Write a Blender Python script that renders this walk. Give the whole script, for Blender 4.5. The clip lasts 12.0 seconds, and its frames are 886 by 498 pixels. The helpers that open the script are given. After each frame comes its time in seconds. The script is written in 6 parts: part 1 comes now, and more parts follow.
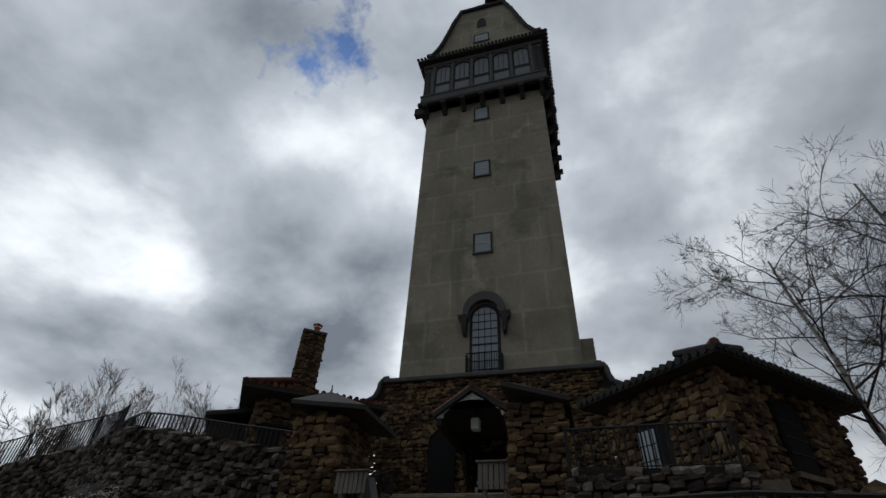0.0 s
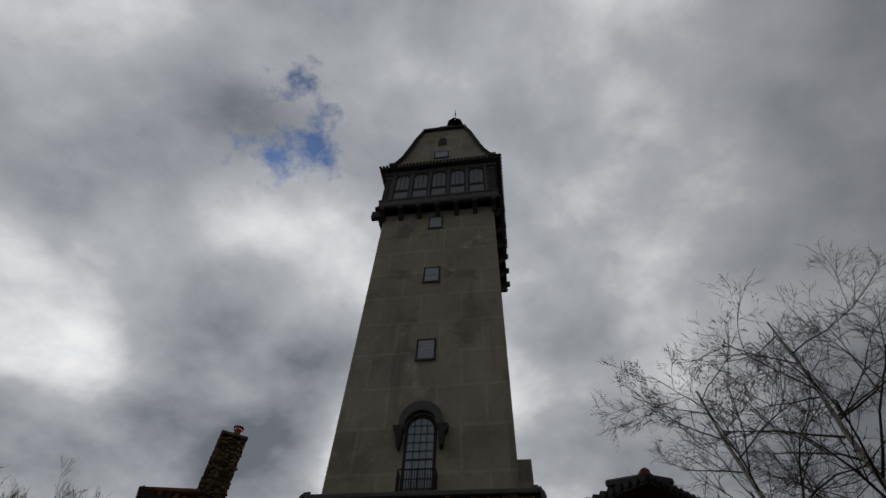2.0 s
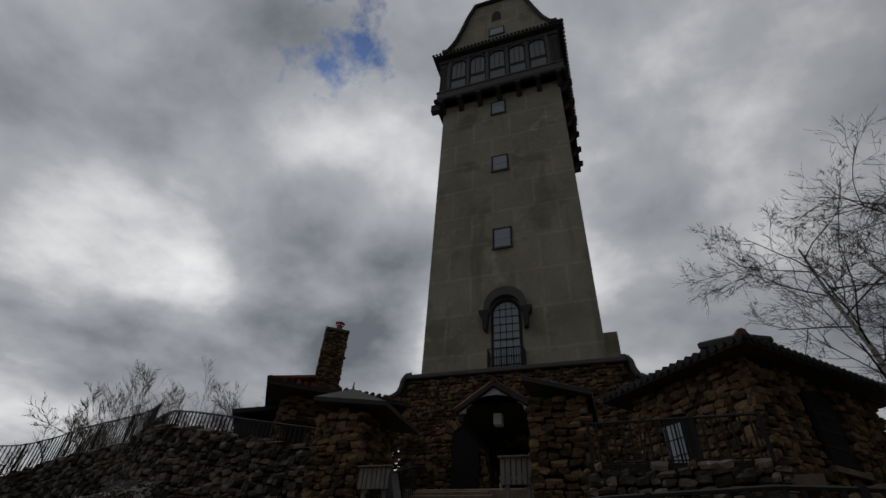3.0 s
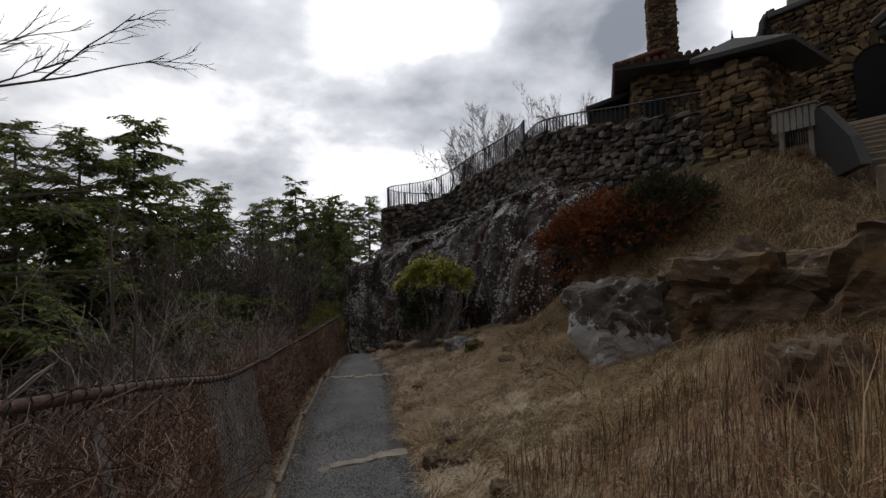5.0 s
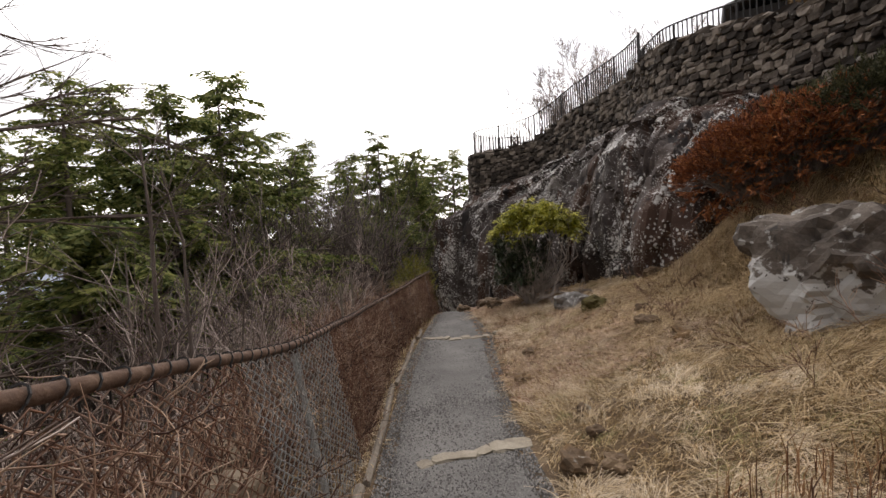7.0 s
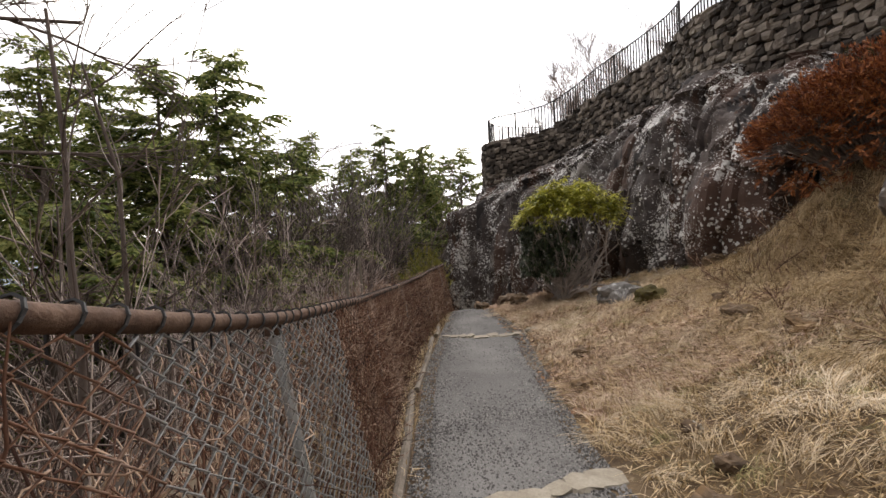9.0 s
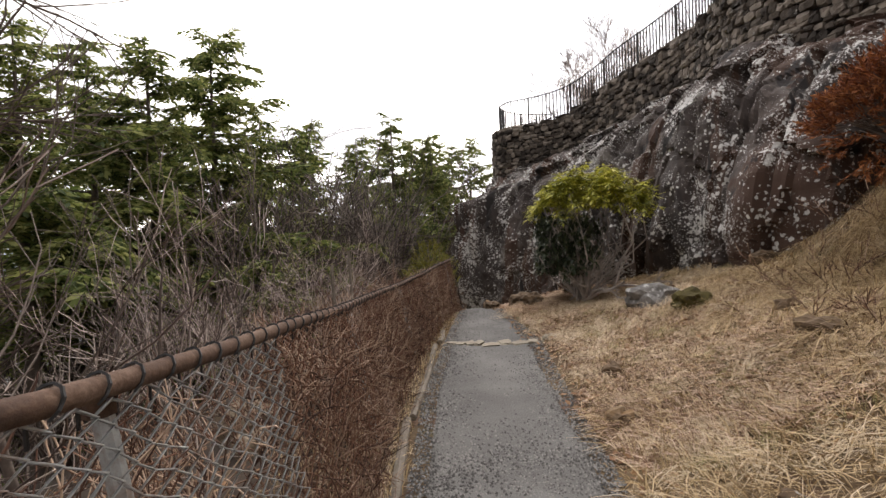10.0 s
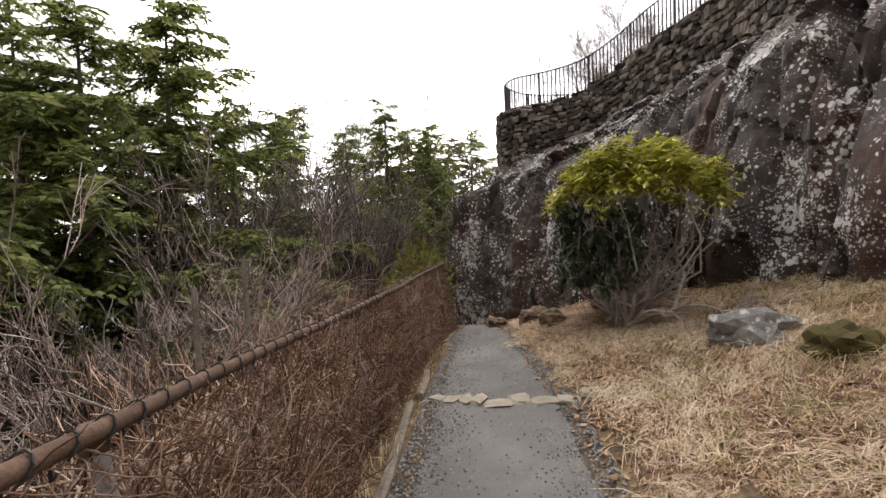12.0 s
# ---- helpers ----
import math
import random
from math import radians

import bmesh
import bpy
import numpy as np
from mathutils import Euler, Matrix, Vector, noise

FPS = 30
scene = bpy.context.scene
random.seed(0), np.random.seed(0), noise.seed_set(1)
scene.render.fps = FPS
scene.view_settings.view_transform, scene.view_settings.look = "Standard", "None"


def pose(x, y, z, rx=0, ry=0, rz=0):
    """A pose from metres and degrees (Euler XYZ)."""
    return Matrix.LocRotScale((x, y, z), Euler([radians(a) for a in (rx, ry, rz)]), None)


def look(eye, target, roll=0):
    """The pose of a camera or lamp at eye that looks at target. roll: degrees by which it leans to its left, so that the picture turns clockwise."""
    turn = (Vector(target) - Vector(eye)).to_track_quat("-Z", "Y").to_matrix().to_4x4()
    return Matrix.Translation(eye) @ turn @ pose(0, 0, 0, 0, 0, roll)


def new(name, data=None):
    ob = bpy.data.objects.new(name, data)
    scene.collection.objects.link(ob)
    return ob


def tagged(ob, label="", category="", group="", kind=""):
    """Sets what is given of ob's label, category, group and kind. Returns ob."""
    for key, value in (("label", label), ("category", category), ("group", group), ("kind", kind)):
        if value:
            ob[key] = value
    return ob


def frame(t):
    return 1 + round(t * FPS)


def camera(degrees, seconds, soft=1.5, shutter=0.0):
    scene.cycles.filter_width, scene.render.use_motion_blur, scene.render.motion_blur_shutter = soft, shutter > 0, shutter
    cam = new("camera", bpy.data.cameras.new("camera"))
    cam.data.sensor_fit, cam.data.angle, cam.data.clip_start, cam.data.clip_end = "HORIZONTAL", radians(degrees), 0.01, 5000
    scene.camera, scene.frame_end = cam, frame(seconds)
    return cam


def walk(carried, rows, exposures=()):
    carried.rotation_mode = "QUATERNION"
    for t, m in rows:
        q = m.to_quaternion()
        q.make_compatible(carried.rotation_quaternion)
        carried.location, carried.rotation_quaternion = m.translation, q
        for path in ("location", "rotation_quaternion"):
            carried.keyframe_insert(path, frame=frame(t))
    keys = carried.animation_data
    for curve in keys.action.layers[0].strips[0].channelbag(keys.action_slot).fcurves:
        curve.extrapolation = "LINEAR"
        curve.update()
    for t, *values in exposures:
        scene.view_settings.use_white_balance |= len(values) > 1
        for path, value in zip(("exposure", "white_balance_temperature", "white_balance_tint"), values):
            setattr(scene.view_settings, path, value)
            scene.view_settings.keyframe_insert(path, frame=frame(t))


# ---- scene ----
cam = camera(86.5, 12.0)
PATH = [
    (0, (-0.631, 0.191, 0.953), (-1.106, 1.678, 2.204), 3.3),
    (0.5, (-0.678, 0.102, 0.96), (-0.971, 1.491, 2.369), 2.8),
    (1, (-0.655, 0.016, 1.001), (-0.865, 1.291, 2.527), 2.6),
    (1.5, (-0.542, 0.006, 0.992), (-0.739, 1.218, 2.571), 2.7),
    (2, (-0.477, 0.065, 0.98), (-0.696, 1.294, 2.543), 2.9),
    (2.5, (-0.494, 0.153, 1.002), (-0.736, 1.503, 2.458), 1.5),
    (3, (-0.563, 0.259, 0.963), (-1.126, 1.728, 2.198), 3.9),
    (3.5, (-0.718, 0.272, 0.863), (-1.675, 1.781, 1.762), 5.3),
    (3.7, (-0.819, 0.263, 0.822), (-1.937, 1.752, 1.552), 5.0),
    (5.3, (-2.097, -0.607, 0.558), (-3.8, 0.44, 0.598), -2.5),
    (5.5, (-2.281, -0.515, 0.59), (-4.015, 0.481, 0.604), -2.7),
    (6, (-2.656, -0.269, 0.567), (-4.441, 0.634, 0.534), -3.1),
    (6.5, (-2.996, -0.125, 0.492), (-4.813, 0.707, 0.426), -3.4),
    (7, (-3.329, -0.036, 0.351), (-5.153, 0.782, 0.282), -3.3),
    (7.2, (-3.467, 0.035, 0.348), (-5.289, 0.859, 0.286), -3.1),
    (8.8, (-4.459, 0.132, -0.041), (-6.286, 0.944, -0.086), -2.8),
    (9, (-4.648, 0.17, -0.05), (-6.476, 0.98, -0.094), -2.8),
    (9.5, (-5.082, 0.343, -0.022), (-6.921, 1.127, -0.082), -2.6),
    (10, (-5.487, 0.595, -0.056), (-7.33, 1.369, -0.128), -2.5),
    (10.5, (-5.993, 0.838, -0.082), (-7.835, 1.611, -0.159), -2.4),
    (11, (-6.479, 1.159, -0.103), (-8.319, 1.939, -0.186), -2.4),
    (11.5, (-7.011, 1.407, -0.107), (-8.853, 2.181, -0.192), -2.2),
    (12, (-7.517, 1.647, -0.098), (-9.363, 2.413, -0.176), -2.3),
]
EXPOSURE = [(0, -1.45, 6250, 8), (0.6, -1.70, 6400, 9), (2.5, -1.90, 6600, 11), (3.2, -1.95, 6600, 11), (3.7, -1.8, 6500, 10), (5.3, -0.65, 6700, 13), (6, -0.05, 7000, 15), (7, 0.48, 7200, 16), (9, 0.75, 7180, 15), (12, 0.95, 7180, 15)]
walk(cam, [(t, look(eye, target, roll)) for t, eye, target, roll in PATH], EXPOSURE)

# ---------------------------------------------------------------- sky and light
def node(nt, kind, **values):
    n = nt.nodes.new(kind)
    for key, value in values.items():
        n.inputs[key].default_value = value
    return n


SUN_EL, SUN_AZ = radians(50), radians(-42)
world = bpy.data.worlds.new("overcast_sky")
scene.world = world
world.use_nodes = True
nt = world.node_tree
nt.nodes.clear()
L = nt.links.new
coord = nt.nodes.new("ShaderNodeTexCoord")
sky = nt.nodes.new("ShaderNodeTexSky")
sky.sky_type, sky.sun_disc = "NISHITA", False
sky.sun_elevation, sky.sun_rotation = SUN_EL, SUN_AZ
sep = nt.nodes.new("ShaderNodeSeparateXYZ")
L(coord.outputs["Generated"], sep.inputs[0])
# cloud deck: direction projected on a high plane, so that clouds shrink towards the horizon
lift = nt.nodes.new("ShaderNodeMath")
lift.operation = "MAXIMUM"
lift.inputs[1].default_value = 0.0
L(sep.outputs["Z"], lift.inputs[0])
lift2 = nt.nodes.new("ShaderNodeMath")
lift2.operation = "ADD"
lift2.inputs[1].default_value = 0.32
L(lift.outputs[0], lift2.inputs[0])
deck = nt.nodes.new("ShaderNodeVectorMath")
deck.operation = "DIVIDE"
comb = nt.nodes.new("ShaderNodeCombineXYZ")
for k in "XYZ":
    L(lift2.outputs[0], comb.inputs[k])
L(coord.outputs["Generated"], deck.inputs[0])
L(comb.outputs[0], deck.inputs[1])
big = node(nt, "ShaderNodeTexNoise", Scale=1.7, Detail=9.0, Roughness=0.53, Distortion=0.12)
L(deck.outputs[0], big.inputs["Vector"])
shade = nt.nodes.new("ShaderNodeValToRGB")
e = shade.color_ramp.elements
e[0].position, e[0].color = 0.30, (0.20, 0.225, 0.265, 1)
e[1].position, e[1].color = 0.74, (1.65, 1.67, 1.67, 1)
mid = e.new(0.50)
mid.color = (0.60, 0.63, 0.68, 1)
norm = nt.nodes.new("ShaderNodeVectorMath")
norm.operation = "NORMALIZE"
L(coord.outputs["Generated"], norm.inputs[0])
# heavy grey cloud banks and thin bright ones, each a broad swelling of the noise
cover = big.outputs["Fac"]
for way, reach, swell in (((-0.48, 0.68, 0.55), 0.955, -0.20), ((-0.40, 0.53, 0.76), 0.965, 0.13), ((-0.74, 0.50, 0.45), 0.965, 0.04), ((0.22, 0.40, 0.89), 0.91, 0.08), ((0.32, 0.72, 0.60), 0.92, -0.10)):
    bank = nt.nodes.new("ShaderNodeVectorMath")
    bank.operation = "DOT_PRODUCT"
    bank.inputs[1].default_value = Vector(way).normalized()
    L(norm.outputs[0], bank.inputs[0])
    wide = node(nt, "ShaderNodeMapRange")
    wide.interpolation_type = "SMOOTHERSTEP"
    for key, value in (("From Min", reach), ("From Max", 1.0), ("To Min", 0.0), ("To Max", swell)):
        wide.inputs[key].default_value = value
    L(bank.outputs["Value"], wide.inputs["Value"])
    more = nt.nodes.new("ShaderNodeMath")
    L(cover, more.inputs[0])
    L(wide.outputs[0], more.inputs[1])
    cover = more.outputs[0]
L(cover, shade.inputs[0])
# brighter veil on the side where the sun stands behind the clouds
sundir = Vector((math.sin(SUN_AZ) * math.cos(SUN_EL), math.cos(SUN_AZ) * math.cos(SUN_EL), math.sin(SUN_EL)))
# a ragged gap of blue between the clouds
dot = nt.nodes.new("ShaderNodeMath")
dot.operation = "MAXIMUM"
for k, way in enumerate(((-0.338, 0.292, 0.893), (-0.362, 0.372, 0.853))):
    gapdot = nt.nodes.new("ShaderNodeVectorMath")
    gapdot.operation = "DOT_PRODUCT"
    gapdot.inputs[1].default_value = Vector(way).normalized()
    L(norm.outputs[0], gapdot.inputs[0])
    L(gapdot.outputs["Value"], dot.inputs[k])
rag = node(nt, "ShaderNodeTexNoise", Scale=9.0, Detail=5.0, Roughness=0.6)
L(norm.outputs[0], rag.inputs["Vector"])
ragm = nt.nodes.new("ShaderNodeMath")
ragm.operation = "MULTIPLY_ADD"
ragm.inputs[1].default_value = 0.036
L(rag.outputs["Fac"], ragm.inputs[0])
L(dot.outputs["Value"], ragm.inputs[2])
gap = node(nt, "ShaderNodeMapRange")
gap.inputs["From Min"].default_value = 1.0152
gap.inputs["From Max"].default_value = 1.0205
L(ragm.outputs[0], gap.inputs["Value"])
blue = nt.nodes.new("ShaderNodeMix")
blue.data_type = "RGBA"
L(gap.outputs[0], blue.inputs[0])
L(shade.outputs[0], blue.inputs[6])
bluesky = nt.nodes.new("ShaderNodeMix")
bluesky.data_type, bluesky.blend_type = "RGBA", "MULTIPLY"
bluesky.inputs[0].default_value = 1.0
L(sky.outputs[0], bluesky.inputs[6])
bluesky.inputs[7].default_value = (0.012, 0.022, 0.045, 1)
L(bluesky.outputs[2], blue.inputs[7])
glow = nt.nodes.new("ShaderNodeVectorMath")
glow.operation = "DOT_PRODUCT"
glow.inputs[1].default_value = sundir
L(norm.outputs[0], glow.inputs[0])
veil = node(nt, "ShaderNodeMapRange")
veil.interpolation_type = "SMOOTHSTEP"
for key, value in (("From Min", -0.1), ("From Max", 1.0), ("To Min", 0.34), ("To Max", 2.0)):
    veil.inputs[key].default_value = value
L(glow.outputs["Value"], veil.inputs["Value"])
bright = nt.nodes.new("ShaderNodeVectorMath")
bright.operation = "SCALE"
L(blue.outputs[2], bright.inputs[0])
L(veil.outputs[0], bright.inputs["Scale"])
bg = node(nt, "ShaderNodeBackground", Strength=1.25)
L(bright.outputs[0], bg.inputs["Color"])
wout = nt.nodes.new("ShaderNodeOutputWorld")
L(bg.outputs[0], wout.inputs["Surface"])

sun = new("sun", bpy.data.lights.new("sun", "SUN"))
sun.data.energy, sun.data.angle, sun.data.color = 0.5, radians(30), (1.0, 0.96, 0.9)
sun.matrix_world = look((0, 0, 60), Vector((0, 0, 60)) - sundir * 10)


# ---------------------------------------------------------------- materials
def material(name, colours, scale=4.0, rough=0.85, metal=0.0, bump=0.3, fine=40.0, detail=8.0, spots=None, per_piece=0.0, stretch=(1, 1, 1), distort=0.0, local=False, thin=0.0):
    """Two scales of noise between the colours, a fine relief, optional spots (colour, scale, threshold, softness) such as lichen."""
    m = bpy.data.materials.new(name)
    m.use_nodes = True
    t = m.node_tree
    link = t.links.new
    bsdf = t.nodes["Principled BSDF"]
    bsdf.inputs["Roughness"].default_value = rough
    bsdf.inputs["Metallic"].default_value = metal
    if local:
        tc = t.nodes.new("ShaderNodeTexCoord").outputs["Object"]
    else:
        tc = t.nodes.new("ShaderNodeNewGeometry").outputs["Position"]
    mp = t.nodes.new("ShaderNodeMapping")
    mp.inputs["Scale"].default_value = stretch
    link(tc, mp.inputs["Vector"])
    n1 = node(t, "ShaderNodeTexNoise", Scale=scale, Detail=detail, Roughness=0.6, Distortion=distort)
    n2 = node(t, "ShaderNodeTexNoise", Scale=fine, Detail=4.0, Roughness=0.65)
    link(mp.outputs[0], n1.inputs["Vector"])
    link(mp.outputs[0], n2.inputs["Vector"])
    mixf = t.nodes.new("ShaderNodeMath")
    mixf.operation = "MULTIPLY_ADD"
    mixf.inputs[1].default_value = 0.35
    link(n2.outputs["Fac"], mixf.inputs[0])
    sc = t.nodes.new("ShaderNodeMath")
    sc.operation = "MULTIPLY_ADD"
    sc.inputs[1].default_value, sc.inputs[2].default_value = 0.65, 0.0
    link(n1.outputs["Fac"], sc.inputs[0])
    link(sc.outputs[0], mixf.inputs[2])
    fac = mixf.outputs[0]
    if per_piece:
        info = t.nodes.new("ShaderNodeObjectInfo")
        isl = t.nodes.new("ShaderNodeNewGeometry")
        addr = t.nodes.new("ShaderNodeMath")
        addr.operation = "ADD"
        link(info.outputs["Random"], addr.inputs[0])
        link(isl.outputs["Random Per Island"], addr.inputs[1])
        fr = t.nodes.new("ShaderNodeMath")
        fr.operation = "FRACT"
        link(addr.outputs[0], fr.inputs[0])
        off = t.nodes.new("ShaderNodeMath")
        off.operation = "MULTIPLY_ADD"
        off.inputs[1].default_value, off.inputs[2].default_value = per_piece, -per_piece / 2
        link(fr.outputs[0], off.inputs[0])
        ad = t.nodes.new("ShaderNodeMath")
        ad.operation = "ADD"
        link(fac, ad.inputs[0])
        link(off.outputs[0], ad.inputs[1])
        fac = ad.outputs[0]
    ramp = t.nodes.new("ShaderNodeValToRGB")
    el = ramp.color_ramp.elements
    el[0].position, el[0].color = 0.30, (*colours[0], 1)
    el[1].position, el[1].color = 0.70, (*colours[-1], 1)
    for k, c in enumerate(colours[1:-1], 1):
        el.new(0.30 + 0.40 * k / (len(colours) - 1)).color = (*c, 1)
    link(fac, ramp.inputs[0])
    col = ramp.outputs[0]
    for colour, sscale, low, high, *how in spots or ():
        n3 = node(t, "ShaderNodeTexNoise", Scale=sscale, Detail=5.0, Roughness=0.62)
        link(tc, n3.inputs["Vector"])
        value = n3.outputs["Fac"]
        if how and how[0] == "streak":
            m3 = t.nodes.new("ShaderNodeMapping")
            m3.inputs["Scale"].default_value = (1, 1, 0.10)
            link(tc, m3.inputs["Vector"])
            link(m3.outputs[0], n3.inputs["Vector"])
        elif how and how[0] == "low":
            sx = t.nodes.new("ShaderNodeSeparateXYZ")
            link(tc, sx.inputs[0])
            lo_ = t.nodes.new("ShaderNodeMath")
            lo_.operation = "MULTIPLY_ADD"
            lo_.inputs[1].default_value, lo_.inputs[2].default_value = -0.8, 0.8 * how[1]
            link(sx.outputs["Z"], lo_.inputs[0])
            su = t.nodes.new("ShaderNodeMath")
            su.operation = "ADD"
            link(lo_.outputs[0], su.inputs[0])
            link(n3.outputs["Fac"], su.inputs[1])
            value = su.outputs[0]
        elif how:
            # round crusts: cell centres, thinned out by a broad noise
            vo = node(t, "ShaderNodeTexVoronoi", Scale=sscale)
            wob = node(t, "ShaderNodeTexNoise", Scale=sscale * 2.5, Detail=3.0)
            link(tc, wob.inputs["Vector"])
            addw = t.nodes.new("ShaderNodeMix")
            addw.data_type = "VECTOR"
            addw.inputs[0].default_value = 0.06
            link(tc, addw.inputs[4])
            link(wob.outputs["Color"], addw.inputs[5])
            link(addw.outputs[1], vo.inputs["Vector"])
            n3.inputs["Scale"].default_value = how[1]
            sb = t.nodes.new("ShaderNodeMath")
            sb.operation = "MULTIPLY_ADD"
            sb.inputs[1].default_value = -0.55
            link(vo.outputs["Distance"], sb.inputs[0])
            link(n3.outputs["Fac"], sb.inputs[2])
            value = sb.outputs[0]
        mr = node(t, "ShaderNodeMapRange")
        mr.inputs["From Min"].default_value, mr.inputs["From Max"].default_value = low, high
        link(value, mr.inputs["Value"])
        mx = t.nodes.new("ShaderNodeMix")
        mx.data_type = "RGBA"
        link(mr.outputs[0], mx.inputs[0])
        link(col, mx.inputs[6])
        mx.inputs[7].default_value = (*colour, 1)
        col = mx.outputs[2]
    link(col, bsdf.inputs["Base Color"])
    if thin:
        # thin leaves and blades let some light through
        tl = t.nodes.new("ShaderNodeBsdfTranslucent")
        link(col, tl.inputs["Color"])
        ms = t.nodes.new("ShaderNodeMixShader")
        ms.inputs[0].default_value = thin
        link(bsdf.outputs[0], ms.inputs[1])
        link(tl.outputs[0], ms.inputs[2])
        link(ms.outputs[0], t.nodes["Material Output"].inputs["Surface"])
    if bump:
        bp = node(t, "ShaderNodeBump", Strength=bump, Distance=0.02)
        link(mixf.outputs[0], bp.inputs["Height"])
        link(bp.outputs[0], bsdf.inputs["Normal"])
    return m


M_GROUND = material("dry_soil_and_leaf_litter", [(0.040, 0.024, 0.012), (0.095, 0.060, 0.030), (0.18, 0.122, 0.062)], 1.6, 0.95, bump=1.0, fine=45,
                    spots=[((0.15, 0.15, 0.06), 0.9, 0.56, 0.68), ((0.12, 0.066, 0.042), 1.4, 0.60, 0.68), ((0.24, 0.18, 0.11), 7.0, 0.57, 0.68)])
M_STRAW = material("dead_grass_straw", [(0.16, 0.098, 0.040), (0.41, 0.285, 0.140), (0.70, 0.545, 0.34)], 1.1, 0.8, bump=0, fine=9, per_piece=0.6, thin=0.3)
M_MOULD = material("dark_leaf_mould", [(0.018, 0.012, 0.009), (0.050, 0.033, 0.022), (0.12, 0.078, 0.05)], 2.5, 0.95, bump=0.9, fine=24)
M_ASPHALT = material("worn_asphalt", [(0.070, 0.066, 0.062), (0.125, 0.120, 0.113), (0.22, 0.212, 0.20)], 1.0, 0.9, bump=0.7, fine=160)
M_ROCK = material("weathered_traprock", [(0.016, 0.013, 0.012), (0.050, 0.037, 0.032), (0.130, 0.100, 0.087)], 0.9, 0.9, bump=1.0, fine=14, stretch=(1, 1, 0.35), distort=0.6,
                  spots=[((0.17, 0.152, 0.137), 0.9, 0.56, 0.68), ((0.062, 0.033, 0.022), 0.9, 0.53, 0.56, "streak"), ((0.40, 0.385, 0.36), 5.5, 0.425, 0.445, "crust", 1.1), ((0.52, 0.505, 0.48), 12.0, 0.392, 0.412, "crust", 1.5), ((0.58, 0.565, 0.54), 27.0, 0.370, 0.395, "crust", 1.1),
                         ((0.022, 0.018, 0.017), 1.9, 0.59, 0.63, "streak")])
M_BOULDER = material("lichen_covered_boulder", [(0.024, 0.016, 0.010), (0.105, 0.066, 0.036), (0.25, 0.175, 0.105)], 4.5, 0.92, bump=1.0, fine=28, stretch=(0.6, 0.6, 2.4),
                     spots=[((0.20, 0.12, 0.055), 2.3, 0.56, 0.64), ((0.34, 0.33, 0.30), 6.5, 0.64, 0.69)])
M_STONE = material("fieldstone", [(0.036, 0.028, 0.022), (0.105, 0.084, 0.067), (0.25, 0.21, 0.172)], 3.0, 0.9, bump=0.8, fine=30, per_piece=0.55,
                   spots=[((0.40, 0.39, 0.36), 8.0, 0.64, 0.70)])
M_HOUSESTONE = material("warm_brown_fieldstone", [(0.045, 0.028, 0.015), (0.130, 0.080, 0.038), (0.28, 0.19, 0.095)], 2.5, 0.9, bump=0.6, fine=28, per_piece=0.40)
M_MORTAR = material("dark_mortar", [(0.016, 0.013, 0.011), (0.042, 0.034, 0.027)], 6, 0.95, bump=0.7, fine=60)
M_STUCCO = material("weathered_buff_stucco", [(0.32, 0.285, 0.205), (0.43, 0.39, 0.295), (0.54, 0.495, 0.39)], 0.55, 0.92, bump=0.25, fine=6, stretch=(1, 1, 0.8), spots=[((0.29, 0.268, 0.20), 0.5, 0.54, 0.66), ((0.57, 0.53, 0.43), 0.7, 0.60, 0.70), ((0.31, 0.29, 0.225), 1.1, 0.58, 0.7, "streak")])
# patched stucco: broad repaired panels with paler joints between them
st = M_STUCCO.node_tree
sb_ = st.nodes["Principled BSDF"]
ssrc = sb_.inputs["Base Color"].links[0].from_socket
sg = st.nodes.new("ShaderNodeNewGeometry")
ss = st.nodes.new("ShaderNodeSeparateXYZ")
st.links.new(sg.outputs["Position"], ss.inputs[0])
sadd = st.nodes.new("ShaderNodeMath")
st.links.new(ss.outputs["X"], sadd.inputs[0])
st.links.new(ss.outputs["Y"], sadd.inputs[1])
sc_ = st.nodes.new("ShaderNodeCombineXYZ")
st.links.new(sadd.outputs[0], sc_.inputs["X"])
st.links.new(ss.outputs["Z"], sc_.inputs["Y"])
sw = node(st, "ShaderNodeTexNoise", Scale=1.5, Detail=3.0)
st.links.new(sg.outputs["Position"], sw.inputs["Vector"])
smx = st.nodes.new("ShaderNodeMix")
smx.data_type = "VECTOR"
smx.inputs[0].default_value = 0.12
st.links.new(sc_.outputs[0], smx.inputs[4])
st.links.new(sw.outputs["Color"], smx.inputs[5])
bk = node(st, "ShaderNodeTexBrick", Scale=0.5)
bk.inputs["Color1"].default_value = (0.90, 0.90, 0.90, 1)
bk.inputs["Color2"].default_value = (1.06, 1.05, 1.03, 1)
bk.inputs["Mortar"].default_value = (1.22, 1.22, 1.22, 1)
bk.inputs["Mortar Size"].default_value = 0.045
bk.inputs["Mortar Smooth"].default_value = 0.8
bk.inputs["Brick Width"].default_value = 0.95
bk.inputs["Row Height"].default_value = 0.85
st.links.new(smx.outputs[1], bk.inputs["Vector"])
smul = st.nodes.new("ShaderNodeMix")
smul.data_type, smul.blend_type = "RGBA", "MULTIPLY"
smul.inputs[0].default_value = 0.8
st.links.new(ssrc, smul.inputs[6])
st.links.new(bk.outputs["Color"], smul.inputs[7])
st.links.new(smul.outputs[2], sb_.inputs["Base Color"])
